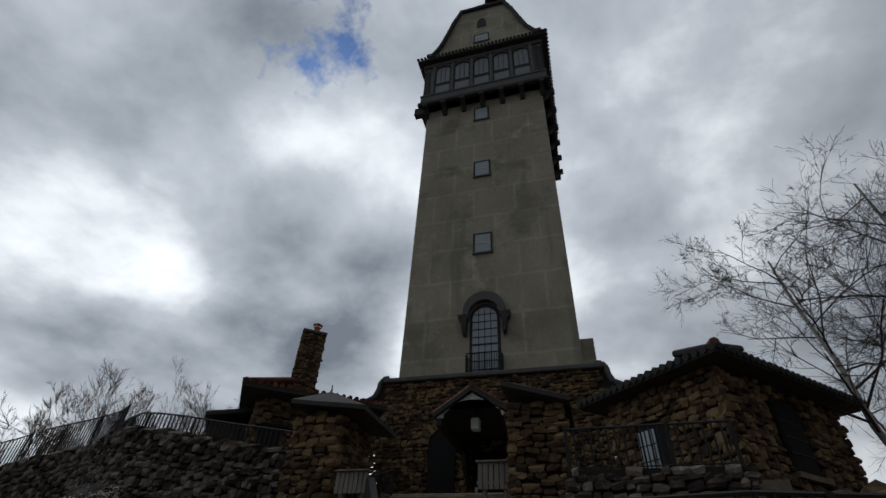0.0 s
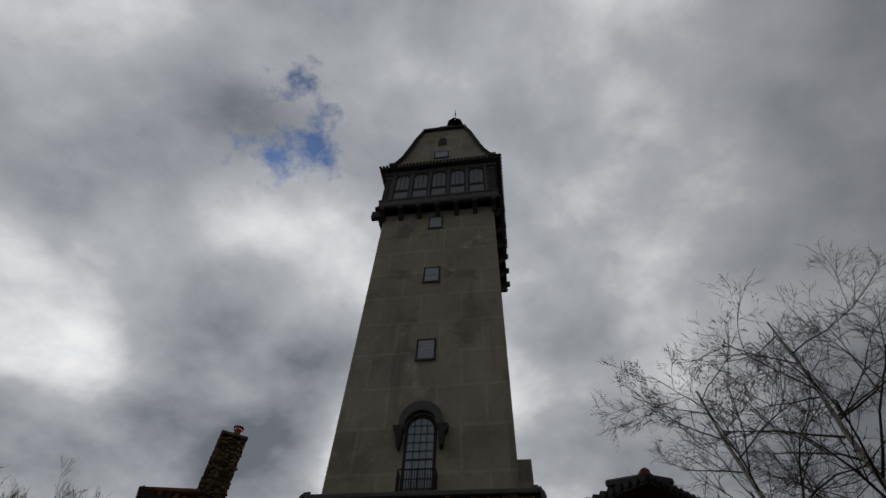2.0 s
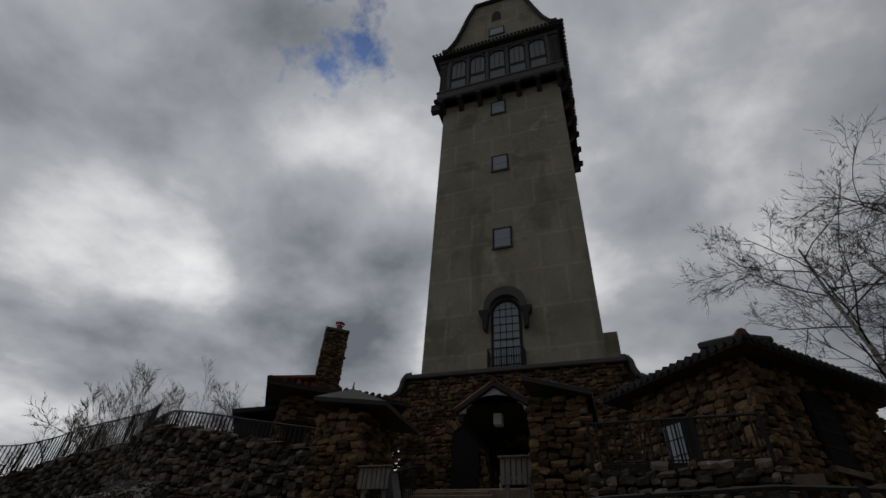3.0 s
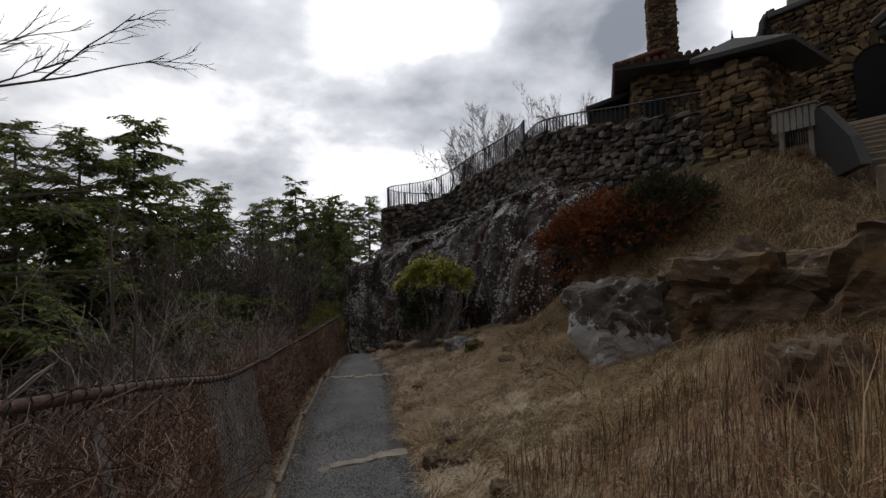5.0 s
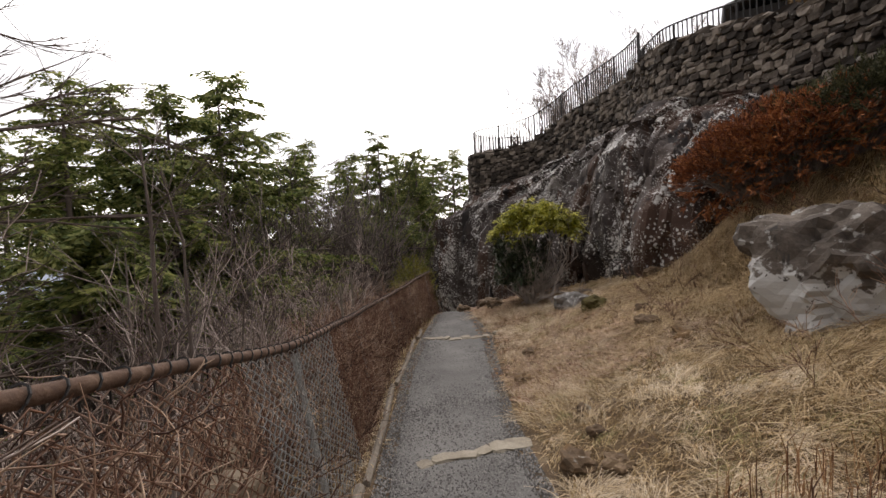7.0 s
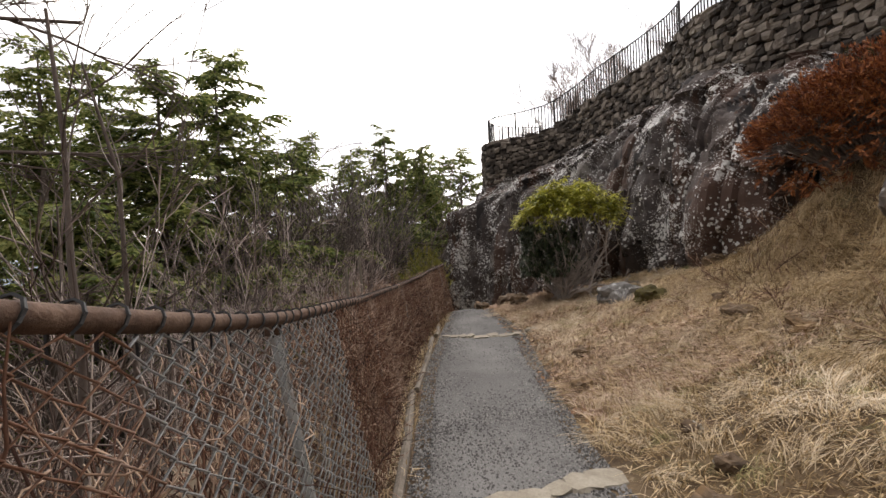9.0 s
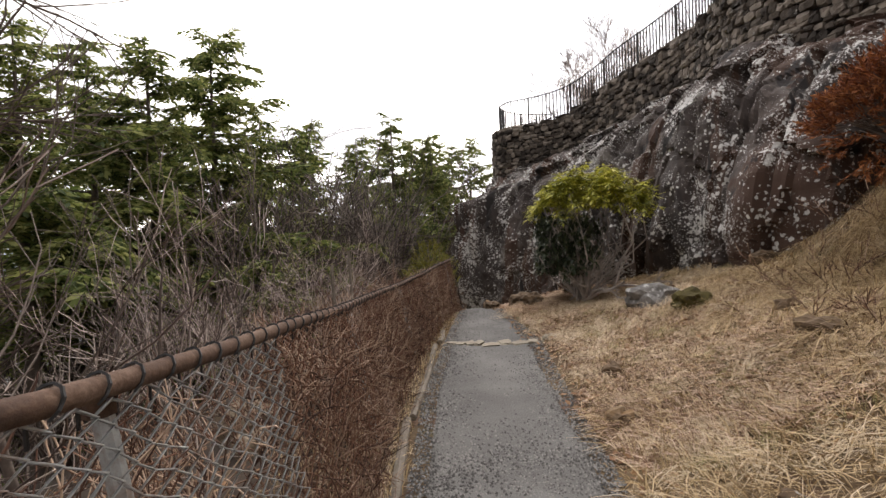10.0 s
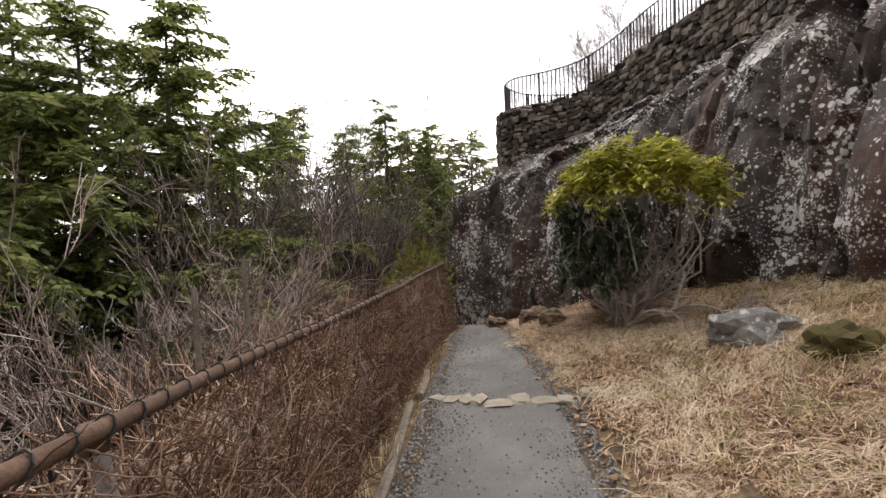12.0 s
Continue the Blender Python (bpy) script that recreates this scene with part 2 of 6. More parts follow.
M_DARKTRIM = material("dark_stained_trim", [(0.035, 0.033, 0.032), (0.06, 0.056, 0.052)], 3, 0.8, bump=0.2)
M_GREYTRIM = material("grey_painted_cast_trim", [(0.10, 0.098, 0.092), (0.16, 0.155, 0.145)], 2, 0.85, bump=0.2)
M_TILE = material("red_clay_roof_tile", [(0.085, 0.034, 0.024), (0.17, 0.070, 0.045), (0.25, 0.12, 0.08)], 3, 0.85, bump=0.3, per_piece=0.4)
M_IRON = material("black_wrought_iron", [(0.014, 0.014, 0.015), (0.03, 0.028, 0.027)], 9, 0.55, 0.3, bump=0.2)
M_RUST = material("rusted_steel_pipe", [(0.045, 0.024, 0.016), (0.095, 0.052, 0.032), (0.20, 0.13, 0.09)], 7, 0.85, 0.2, bump=0.5, fine=60)
M_WIRE = material("rusty_chain_link_wire", [(0.13, 0.052, 0.030), (0.28, 0.150, 0.095), (0.58, 0.48, 0.41)], 2.2, 0.8, 0.3, bump=0.0, fine=20)
M_GALV = material("grey_galvanised_post", [(0.20, 0.215, 0.215), (0.42, 0.43, 0.42), (0.20, 0.11, 0.065)], 5, 0.6, 0.3, bump=0.2)
M_WOOD = material("weathered_grey_board", [(0.16, 0.14, 0.12), (0.28, 0.255, 0.225), (0.38, 0.355, 0.32)], 2.2, 0.88, bump=0.7, fine=22, stretch=(9, 9, 0.8), distort=1.2)
M_TIMBER = material("old_landscape_timber", [(0.085, 0.068, 0.052), (0.18, 0.150, 0.118), (0.28, 0.245, 0.20)], 5, 0.9, bump=0.6, fine=40)
M_STEP = material("worn_stone_step", [(0.14, 0.105, 0.075), (0.24, 0.185, 0.13), (0.33, 0.27, 0.20)], 3, 0.9, bump=0.5, fine=40)
M_PALE = material("pale_flat_stone", [(0.17, 0.145, 0.11), (0.27, 0.235, 0.18), (0.37, 0.335, 0.27)], 5, 0.9, bump=0.5, fine=50)
M_WHITE = material("off_white_paint", [(0.58, 0.57, 0.54), (0.72, 0.71, 0.68)], 4, 0.7, bump=0.1)
M_BARK = material("grey_brown_bark", [(0.075, 0.055, 0.045), (0.14, 0.11, 0.092), (0.21, 0.175, 0.15)], 6, 0.92, bump=0.5, fine=40, stretch=(1, 1, 0.4))
M_TWIG = material("bare_winter_twigs", [(0.070, 0.045, 0.036), (0.21, 0.155, 0.130), (0.48, 0.40, 0.35)], 0.8, 0.9, bump=0, fine=5, per_piece=0.55)
M_DARKTWIG = material("dark_bare_twigs", [(0.028, 0.022, 0.019), (0.055, 0.043, 0.038), (0.095, 0.078, 0.068)], 1.2, 0.9, bump=0, fine=5)
M_BIRCH = material("pale_birch_bark", [(0.30, 0.28, 0.25), (0.48, 0.455, 0.42), (0.14, 0.12, 0.105)], 4, 0.85, bump=0.3, fine=18, stretch=(1, 1, 3))
M_NEEDLE = material("hemlock_needles", [(0.050, 0.075, 0.020), (0.16, 0.195, 0.052), (0.33, 0.335, 0.115)], 0.7, 0.75, bump=0, fine=5, per_piece=0.5, thin=0.5)
M_WOODS = material("dark_winter_woods", [(0.050, 0.037, 0.031), (0.115, 0.088, 0.075), (0.27, 0.225, 0.195)], 0.8, 0.92, bump=0, fine=5, per_piece=0.5)
M_YLEAF = material("yellow_green_rhododendron_leaves", [(0.16, 0.17, 0.022), (0.40, 0.39, 0.05), (0.60, 0.56, 0.11)], 2.5, 0.55, bump=0, fine=9, per_piece=0.45, thin=0.4)
# lower rhododendron leaves, their green darkened with the shade under the crown
M_DLEAF = material("dark_shaded_lower_leaves", [(0.012, 0.020, 0.008), (0.028, 0.042, 0.014), (0.05, 0.065, 0.022)], 2.5, 0.6, bump=0, fine=9, per_piece=0.4)
M_RUSTBUSH = material("rust_red_juniper_sprays", [(0.085, 0.026, 0.010), (0.25, 0.075, 0.024), (0.42, 0.165, 0.05)], 1.4, 0.85, bump=0, fine=7, per_piece=0.4)
M_OLIVE = material("olive_juniper_sprays", [(0.022, 0.026, 0.010), (0.06, 0.062, 0.022), (0.10, 0.095, 0.035)], 1.4, 0.85, bump=0, fine=7, per_piece=0.4)
M_LEAF = material("fallen_oak_leaves", [(0.12, 0.055, 0.025), (0.24, 0.12, 0.055), (0.36, 0.22, 0.12)], 2, 0.85, bump=0, fine=8, per_piece=0.5)
M_GREYROCK = material("grey_lichened_stone", [(0.05, 0.045, 0.04), (0.16, 0.15, 0.14), (0.34, 0.325, 0.31)], 5, 0.92, bump=0.9, fine=30, spots=[((0.42, 0.41, 0.39), 11.0, 0.58, 0.62)])
M_MOSS = material("mossy_stone", [(0.018, 0.014, 0.010), (0.070, 0.055, 0.008), (0.04, 0.03, 0.022)], 9, 0.95, bump=0.8, fine=30)
M_WHITEROCK = material("boulder_with_white_lichen_crust", [(0.026, 0.020, 0.017), (0.080, 0.063, 0.050), (0.18, 0.148, 0.122)], 2.6, 0.92, bump=1.0, fine=22, spots=[((0.13, 0.085, 0.05), 1.7, 0.58, 0.64), ((0.30, 0.29, 0.27), 9.0, 0.60, 0.66), ((0.44, 0.43, 0.41), 3.2, 0.50, 0.53, "low", -0.25), ((0.045, 0.038, 0.033), 5.0, 0.62, 0.66, "streak"), ((0.06, 0.05, 0.042), 16.0, 0.64, 0.67)])
M_RED = material("terracotta_pot", [(0.32, 0.075, 0.04), (0.42, 0.11, 0.06)], 6, 0.8, bump=0.1)
M_BLUE = material("pale_blue_trail_paint", [(0.20, 0.50, 0.62), (0.28, 0.58, 0.70)], 12, 0.8, bump=0.1)
# near-black: the gloom inside doorways and window recesses, put into the colour
M_BLACK = material("shaded_opening_black", [(0.006, 0.006, 0.007), (0.012, 0.012, 0.012)], 3, 0.9, bump=0)


def glass(name, colour, rough=0.05):
    m = bpy.data.materials.new(name)
    m.use_nodes = True
    b = m.node_tree.nodes["Principled BSDF"]
    b.inputs["Base Color"].default_value = (*colour, 1)
    b.inputs["Roughness"].default_value = rough
    b.inputs["IOR"].default_value = 1.5
    return m


M_BLIND = glass("pale_blind_behind_glass", (0.44, 0.50, 0.54), 0.25)
M_DIM = glass("dim_gallery_glass", (0.20, 0.22, 0.23), 0.25)
M_LAMPGLASS = glass("frosted_lantern_glass", (0.75, 0.76, 0.74), 0.3)


# ---------------------------------------------------------------- mesh helpers
def link_mesh(name, me, mat, parent=None, smooth=False):
    if mat is not None and not me.materials:
        me.materials.append(mat)
    if smooth:
        me.shade_smooth()
    ob = new(name, me)
    ob.parent = parent
    return ob


def part(name, bm, mat, parent=None, label="", smooth=False):
    me = bpy.data.meshes.new(name)
    bm.to_mesh(me)
    bm.free()
    ob = link_mesh(name, me, mat, parent, smooth)
    return tagged(ob, label)


def soup(name, verts, faces, mat, parent=None, smooth=False):
    me = bpy.data.meshes.new(name)
    me.from_pydata(verts, [], faces)
    me.update()
    return link_mesh(name, me, mat, parent, smooth)


def arrays(name, verts, quads, mat, parent=None, sides=4):
    """A large mesh from numpy arrays of corners and faces."""
    me = bpy.data.meshes.new(name)
    verts, quads = np.asarray(verts, np.float32), np.asarray(quads, np.int32)
    me.vertices.add(len(verts))
    me.vertices.foreach_set("co", verts.ravel())
    me.loops.add(quads.size)
    me.loops.foreach_set("vertex_index", quads.ravel())
    me.polygons.add(len(quads))
    me.polygons.foreach_set("loop_start", np.arange(0, quads.size, sides, dtype=np.int32))
    me.update(calc_edges=True)
    me.validate()
    return link_mesh(name, me, mat, parent)


def box(bm, a, b, m=None, bevel=0.0):
    a, b = Vector(a), Vector(b)
    mat = Matrix.Translation((a + b) / 2) @ Matrix.Diagonal((*(b - a), 1))
    r = bmesh.ops.create_cube(bm, size=1, matrix=(m @ mat) if m else mat)
    if bevel:
        edges = list({ed for v in r["verts"] for ed in v.link_edges})
        bmesh.ops.bevel(bm, geom=edges, offset=bevel, segments=1, affect="EDGES", clamp_overlap=True)
    return bm


def B(a, b, m=None, bevel=0.0):
    return box(bmesh.new(), a, b, m, bevel)


def tube(bm, pts, r, sides=6, r2=None, caps=True):
    """A tube along points, from radius r to r2."""
    pts = [Vector(p) for p in pts]
    r2 = r if r2 is None else r2
    rings = []
    up = Vector((0.31, 0.17, 0.93))
    for i, p in enumerate(pts):
        d = (pts[min(i + 1, len(pts) - 1)] - pts[max(i - 1, 0)]).normalized()
        a = d.cross(up)
        if a.length < 1e-3:
            a = d.cross(Vector((1, 0, 0)))
        a.normalize()
        b = d.cross(a)
        rr = r + (r2 - r) * i / max(1, len(pts) - 1)
        rings.append([bm.verts.new(p + rr * (math.cos(k * math.tau / sides) * a + math.sin(k * math.tau / sides) * b)) for k in range(sides)])
    for q, w in zip(rings, rings[1:]):
        for k in range(sides):
            bm.faces.new((q[k], q[(k + 1) % sides], w[(k + 1) % sides], w[k]))
    if caps:
        bm.faces.new(rings[0][::-1])
        bm.faces.new(rings[-1])
    return bm


def T(pts, r, sides=6, r2=None):
    return tube(bmesh.new(), pts, r, sides, r2)


def prism(outline, depth, m=None):
    """A flat outline (x, z) made solid along y by depth."""
    bm = bmesh.new()
    f = [bm.verts.new((x, 0, z)) for x, z in outline]
    g = [bm.verts.new((x, depth, z)) for x, z in outline]
    bm.faces.new(f)
    bm.faces.new(g[::-1])
    for i in range(len(f)):
        j = (i + 1) % len(f)
        bm.faces.new((f[j], f[i], g[i], g[j]))
    bmesh.ops.recalc_face_normals(bm, faces=bm.faces)
    if m:
        bm.transform(m)
    return bm


def empty(name, label, category, place=(0, 0, 0), group="", kind=""):
    ob = tagged(new(name), label, category, group, kind)
    ob.location = place
    return ob


# ---------------------------------------------------------------- ground
D2, N2 = Vector((-0.925, 0.380)), Vector((0.380, 0.925))
O2 = Vector((-4.5, 0.25))


def uv(x, y):
    p = Vector((x, y)) - O2
    return p.dot(D2), p.dot(N2)


def xy(u, v):
    return O2 + u * D2 + v * N2


PU = [-40, -12, -6, -3.85, -2.6, -1, 0.4, 1.5, 3.2, 5.3, 7.3, 10.6, 12.5, 15, 20, 40]
PZ = [3.0, 0.5, -0.3, -0.60, -0.86, -1.14, -1.38, -1.52, -1.63, -1.63, -1.59, -1.70, -1.95, -2.6, -4.0, -9]


def path_z(u):
    return (np.interp(u - 0.5, PU, PZ) + np.interp(u, PU, PZ) * 2 + np.interp(u + 0.5, PU, PZ)) / 4


def ground_z(x, y):
    u, v = uv(x, y)
    z = float(path_z(u))
    if v > 1.0:
        w = v - 1.0
        k = 0.29 * float(np.interp(u, [6, 9, 12], [1.0, 0.72, 0.6]))
        z += k * w ** 1.08
        if v > 4.2:
            steep = float(np.interp(u, [-6, -2, 1, 3, 6, 8], [0.0, 0.0, 0.12, 0.42, 0.72, 0.3]))
            z += steep * (min(v, 7.6) - 4.2)
        if v > 8:
            z -= k * (v - 8) * 0.9
            z = min(z, 3.0)
        z += 0.05 * math.sin(1.9 * x + 0.7) * math.sin(2.3 * y + 0.4) * min(1.0, w / 1.5)
    elif v < -0.75:
        w = -0.75 - v
        z -= 0.18 * min(w, 1.0) + 0.46 * max(0.0, min(w, 60) - 1.0) ** 0.97 + 0.02 * max(0, w - 60) ** 0.8
    if y > 11.5 and x < -6.5:
        k = min(1.0, (y - 11.5) / 2.5) * min(1.0, max(0.0, (x + 50) / 8))
        z += (1.2 - z) * k
    far = math.hypot(x, y)
    if far > 70:
        z += (-34 - z) * min(1.0, (far - 70) / 60)
    if far > 300:
        z = -34 + 0.012 * (far - 300) * (0.6 + 0.4 * math.sin(math.atan2(y, x) * 9))
    return z


def build_ground():
    def axis(c, fine, reach):
        a = [0.0]
        step = fine
        while a[-1] < reach:
            if a[-1] > 11:
                step *= 1.22
            a.append(a[-1] + step)
        return [c - q for q in a[:0:-1]] + [c + q for q in a]
    xs, ys = axis(-6, 0.22, 3500), axis(3, 0.22, 3500)
    verts = np.array([(x, y, ground_z(x, y)) for y in ys for x in xs])
    n = len(xs)
    i, j = np.meshgrid(np.arange(n - 1), np.arange(len(ys) - 1))
    a = (j * n + i).ravel()
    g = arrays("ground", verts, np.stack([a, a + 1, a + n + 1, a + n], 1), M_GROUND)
    g.data.shade_smooth()
    # leaf mould covers the wooded slope beyond the fence
    g.data.materials.append(M_MOULD)
    for p in g.data.polygons:
        if abs(p.center.x) < 130 and abs(p.center.y) < 130 and uv(p.center.x, p.center.y)[1] < -0.85 + 0.3 * noise.noise(p.center * 1.7):
            p.material_index = 1
    tagged(g, "dry winter hillside with leaf litter and soil", "ground", kind="structure")


build_ground()
# distance haze put into the colour: far woodland ground turns grey-blue
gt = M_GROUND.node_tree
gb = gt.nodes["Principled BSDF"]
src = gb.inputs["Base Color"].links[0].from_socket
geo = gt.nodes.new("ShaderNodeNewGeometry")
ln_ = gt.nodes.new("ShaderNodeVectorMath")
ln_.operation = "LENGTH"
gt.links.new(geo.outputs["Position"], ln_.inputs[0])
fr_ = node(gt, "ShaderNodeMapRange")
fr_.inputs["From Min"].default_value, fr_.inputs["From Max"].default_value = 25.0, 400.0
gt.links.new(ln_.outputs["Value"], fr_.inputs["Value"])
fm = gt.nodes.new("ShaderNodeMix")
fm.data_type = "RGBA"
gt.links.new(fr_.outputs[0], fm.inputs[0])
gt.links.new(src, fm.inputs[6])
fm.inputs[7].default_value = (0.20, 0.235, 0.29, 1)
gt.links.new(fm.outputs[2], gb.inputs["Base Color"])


def strip(name, us, left, right, lift, mat, label, category, wob=0.0):
    """A strip of paving along the walk, draped on the ground."""
    verts, faces = [], []
    cols = 9
    for i, u in enumerate(us):
        l, r = left(u), right(u)
        for k in range(cols):
            f = k / (cols - 1)
            v = l + (r - l) * f
            if wob and k in (0, cols - 1):
                v += wob * noise.noise(Vector((u * 1.7, k * 3.0, 0)))
            p = xy(u, v)
            zz = ground_z(p.x, p.y)
            crown = lift if 0 < k < cols - 1 else -0.05
            verts.append((p.x, p.y, zz + crown + 0.006 * noise.noise(Vector((p.x * 2, p.y * 2, 0)))))
    for i in range(len(us) - 1):
        for k in range(cols - 1):
            a = i * cols + k
            faces.append((a, a + 1, a + cols + 1, a + cols))
    ob = soup(name, verts, faces, mat, None, True)
    return tagged(ob, label, category, kind="structure")


def path_left(u):
    return float(np.interp(u, [-7, -3, 0, 3.1, 5.5, 7.4, 11, 13], [-0.9, -0.45, -0.36, -0.34, -0.27, -0.06, 0.35, 0.6]))


def path_right(u):
    return float(np.interp(u, [-7, -3, 0, 3.5, 7.2, 10.8, 13], [1.9, 1.6, 1.0, 0.98, 1.22, 1.15, 1.1]))


strip("pavement", [x * 0.2 for x in range(-35, 60)], path_left, path_right, 0.015, M_ASPHALT, "worn grey asphalt footpath with gravelly patches", "path", 0.12)

# ---------------------------------------------------------------- cliff
CB = [(-5.9, 7.6, 0.3), (-7.4, 7.35, -0.2), (-9.5, 6.95, -0.8), (-11.5, 7.35, -1.2), (-13.5, 7.55, -1.7), (-15.5, 7.4, -2.0), (-17.6, 7.2, -2.6), (-19.2, 6.75, -3.2), (-20.2, 7.4, -4), (-21.2, 9.0, -5), (-23, 12, -6), (-25, 16, -7)]
CS = [(-5.9, 8.2, 1.2), (-7.4, 7.95, 1.3), (-9.5, 7.65, 1.65), (-11.5, 8.0, 2.1), (-13.5, 8.5, 2.1), (-15.5, 8.3, 1.5), (-17.6, 7.7, 1.1), (-19.1, 7.0, 0.85), (-20.1, 7.7, 0.8), (-21.0, 9.0, 0.8), (-22.6, 12, 0.8), (-24, 16, 0.8)]
CT = [(-5.9, 9.3, 2.15), (-7.4, 9.3, 2.45), (-9.5, 9.35, 2.9), (-11.5, 9.5, 3.2), (-13.5, 10.4, 3.05), (-15.5, 10.75, 2.8), (-17.3, 10.75, 2.55), (-18.5, 10.3, 2.25), (-19.65, 9.0, 2.05), (-20.9, 9.3, 2.0), (-21.5, 11.5, 2.0), (-22.5, 16, 2.0)]


def along(line, f):
    k = min(int(f), len(line) - 2)
    g = f - k
    p = [Vector(line[max(0, min(len(line) - 1, k + o))]) for o in (-1, 0, 1, 2)]
    return 0.5 * (2 * p[1] + (p[2] - p[0]) * g + (2 * p[0] - 5 * p[1] + 4 * p[2] - p[3]) * g * g + (3 * p[1] - p[0] - 3 * p[2] + p[3]) * g ** 3)


def rock_noise(p, s):
    q = p * s
    v = noise.turbulence(q, 4, True)
    c = noise.voronoi(Vector((q.x, q.y, q.z * 0.35)) * 1.3)[0]
    return v * 0.5 + (c[1] - c[0]) * 0.55


def facet(p, s):
    """Broken planes: one offset for each block of the jointed rock."""
    w = Vector((p.x * s + 0.35 * p.y * s, p.y * s - 0.35 * p.x * s, p.z * s * 0.55)) + noise.noise_vector(p * 1.3) * 0.12
    return noise.cell(noise.voronoi(w)[1][0] * 13.7)


def build_cliff():
    na, nb = 430, 110
    verts, faces = [], []
    for i in range(na):
        f = i / (na - 1) * (len(CB) - 1)
        b, s, t = along(CB, f), along(CS, f), along(CT, f)
        out = Vector((b.x - t.x, b.y - t.y, 0)).normalized()
        for j in range(nb):
            g = j / (nb - 1) * 2.25
            if g < 1:
                p = b.lerp(s, g)
                p += out * 0.25 * math.sin(g * math.pi)
            elif g < 2:
                p = s.lerp(t, g - 1)
                p.z += 0.22 * math.sin((g - 1) * math.pi)
            else:
                p = t.copy()
                p += (-out * 1.2 + Vector((0, 0, 0.1))) * (g - 2) * 4
            d = rock_noise(p, 0.75) * 0.38 - 0.30 + 0.05 * noise.noise(p * 4) + 0.24 * facet(Vector((p.x, p.y, p.z * 0.35)), 0.75) + 0.09 * facet(Vector((p.x + 5, p.y + 3, p.z * 0.5)), 2.2) - 0.02
            # tall joints split the face
            cr = abs(noise.noise(Vector((f * 2.4, 3.1, p.z * 0.12))))
            d -= 0.22 * max(0, 0.10 - cr) / 0.10 * (1 if g < 1.4 else 0.3)
            fade = 1 if g < 1.9 else 0.3
            p += (out * 0.9 + Vector((0, 0, 0.35 if g > 0.8 else 0.0))) * d * fade
            verts.append(p)
    for i in range(na - 1):
        for j in range(nb - 1):
            a = i * nb + j
            faces.append((a, a + nb, a + nb + 1, a + 1))
    ob = soup("cliff", verts, faces, M_ROCK, None, False)
    tagged(ob, "tall dark traprock cliff streaked with pale lichen", "cliff", kind="structure")


build_cliff()


# ---------------------------------------------------------------- stones for walls
def stone_mesh(k):
    """A rough fieldstone in a unit cube: a dented block with worn corners."""
    rnd = random.Random(100 + k)
    off = Vector((k * 5.1, k * 2.7, k * 1.3))
    bm = bmesh.new()
    bmesh.ops.create_cube(bm, size=1)
    bmesh.ops.subdivide_edges(bm, edges=bm.edges[:], cuts=1, use_grid_fill=True)
    skew = [rnd.uniform(-0.14, 0.14) for _ in range(4)]
    for v in bm.verts:
        c = v.co.copy()
        far = sum(1 for q in c if abs(q) > 0.4)
        c *= (1.06, 1.0, 0.93, 0.82)[far] if far < 4 else 1
        c += noise.noise_vector(c * 2.1 + off) * 0.20
        c.x += skew[0] * c.z + skew[1] * c.x * c.z
        c.z += skew[2] * c.x + skew[3] * c.x * c.z
        v.co = c
    me = bpy.data.meshes.new("stone")
    bm.to_mesh(me)
    bm.free()
    return me


STONES = {}


def stone_data(mat):
    if mat.name not in STONES:
        STONES[mat.name] = [stone_mesh(k) for k in range(9)]
        for me in STONES[mat.name]:
            me.materials.append(mat)
    return STONES[mat.name]


def face_stones(parent, place, length, low, high, mat, size=(0.26, 0.16), seed=1, hole=None, limit=300, thick=0.16, proud=0.03):
    """Fieldstones in rough courses on a wall face. place(s, z) gives a point of the face and its outward normal."""
    rnd = random.Random(seed)
    data = stone_data(mat)
    if mat is M_HOUSESTONE:
        size, proud = (size[0] * 0.8, size[1] * 0.8), proud * 0.5
    rest_v, rest_f = [], []
    count = 0
    z0 = min(low(length * k / 12) for k in range(13))
    z1 = max(high(length * k / 12) for k in range(13))
    z = z0
    todo = []
    while z < z1:
        h = size[1] * rnd.uniform(0.65, 1.35)
        s = -rnd.uniform(0, size[0] * 0.5)
        while s < length:
            w = size[0] * rnd.uniform(0.55, 1.5)
            c, zc = s + w / 2, z + h / 2 + rnd.uniform(-0.30, 0.30) * h
            if 0 <= c <= length and low(c) - 0.05 <= zc and zc + h * 0.25 <= high(c) and not (hole and hole(c, zc)):
                todo.append((c, zc, w, h))
            s += w
        z += h
    for c, zc, w, h in todo:
        p, n = place(c, zc)
        x = Vector((0, 0, 1)).cross(n).normalized()
        m = Matrix((x, n, Vector((0, 0, 1)))).transposed().to_4x4()
        ww, hh = w * rnd.uniform(0.88, 1.04), h * rnd.uniform(0.82, 1.10)
        mm = Matrix.Translation(p + n * rnd.uniform(-0.4, 1.0) * proud) @ m @ Matrix.Rotation(rnd.gauss(0, 0.09), 4, "Y") @ Matrix.Diagonal((ww, thick * rnd.uniform(0.7, 1.2), hh, 1))
        me = data[rnd.randrange(len(data))]
        count += 1
        if count <= limit:
            ob = new("stone", me)
            ob.parent = parent
            ob.matrix_basis = mm
        else:
            o = len(rest_v)
            rest_v += [mm @ v.co for v in me.vertices]
            rest_f += [[o + i for i in f.vertices] for f in me.polygons]
    if rest_v:
        ob = soup("stone_rubble", rest_v, rest_f, mat, parent)
        tagged(ob, kind="stuff")


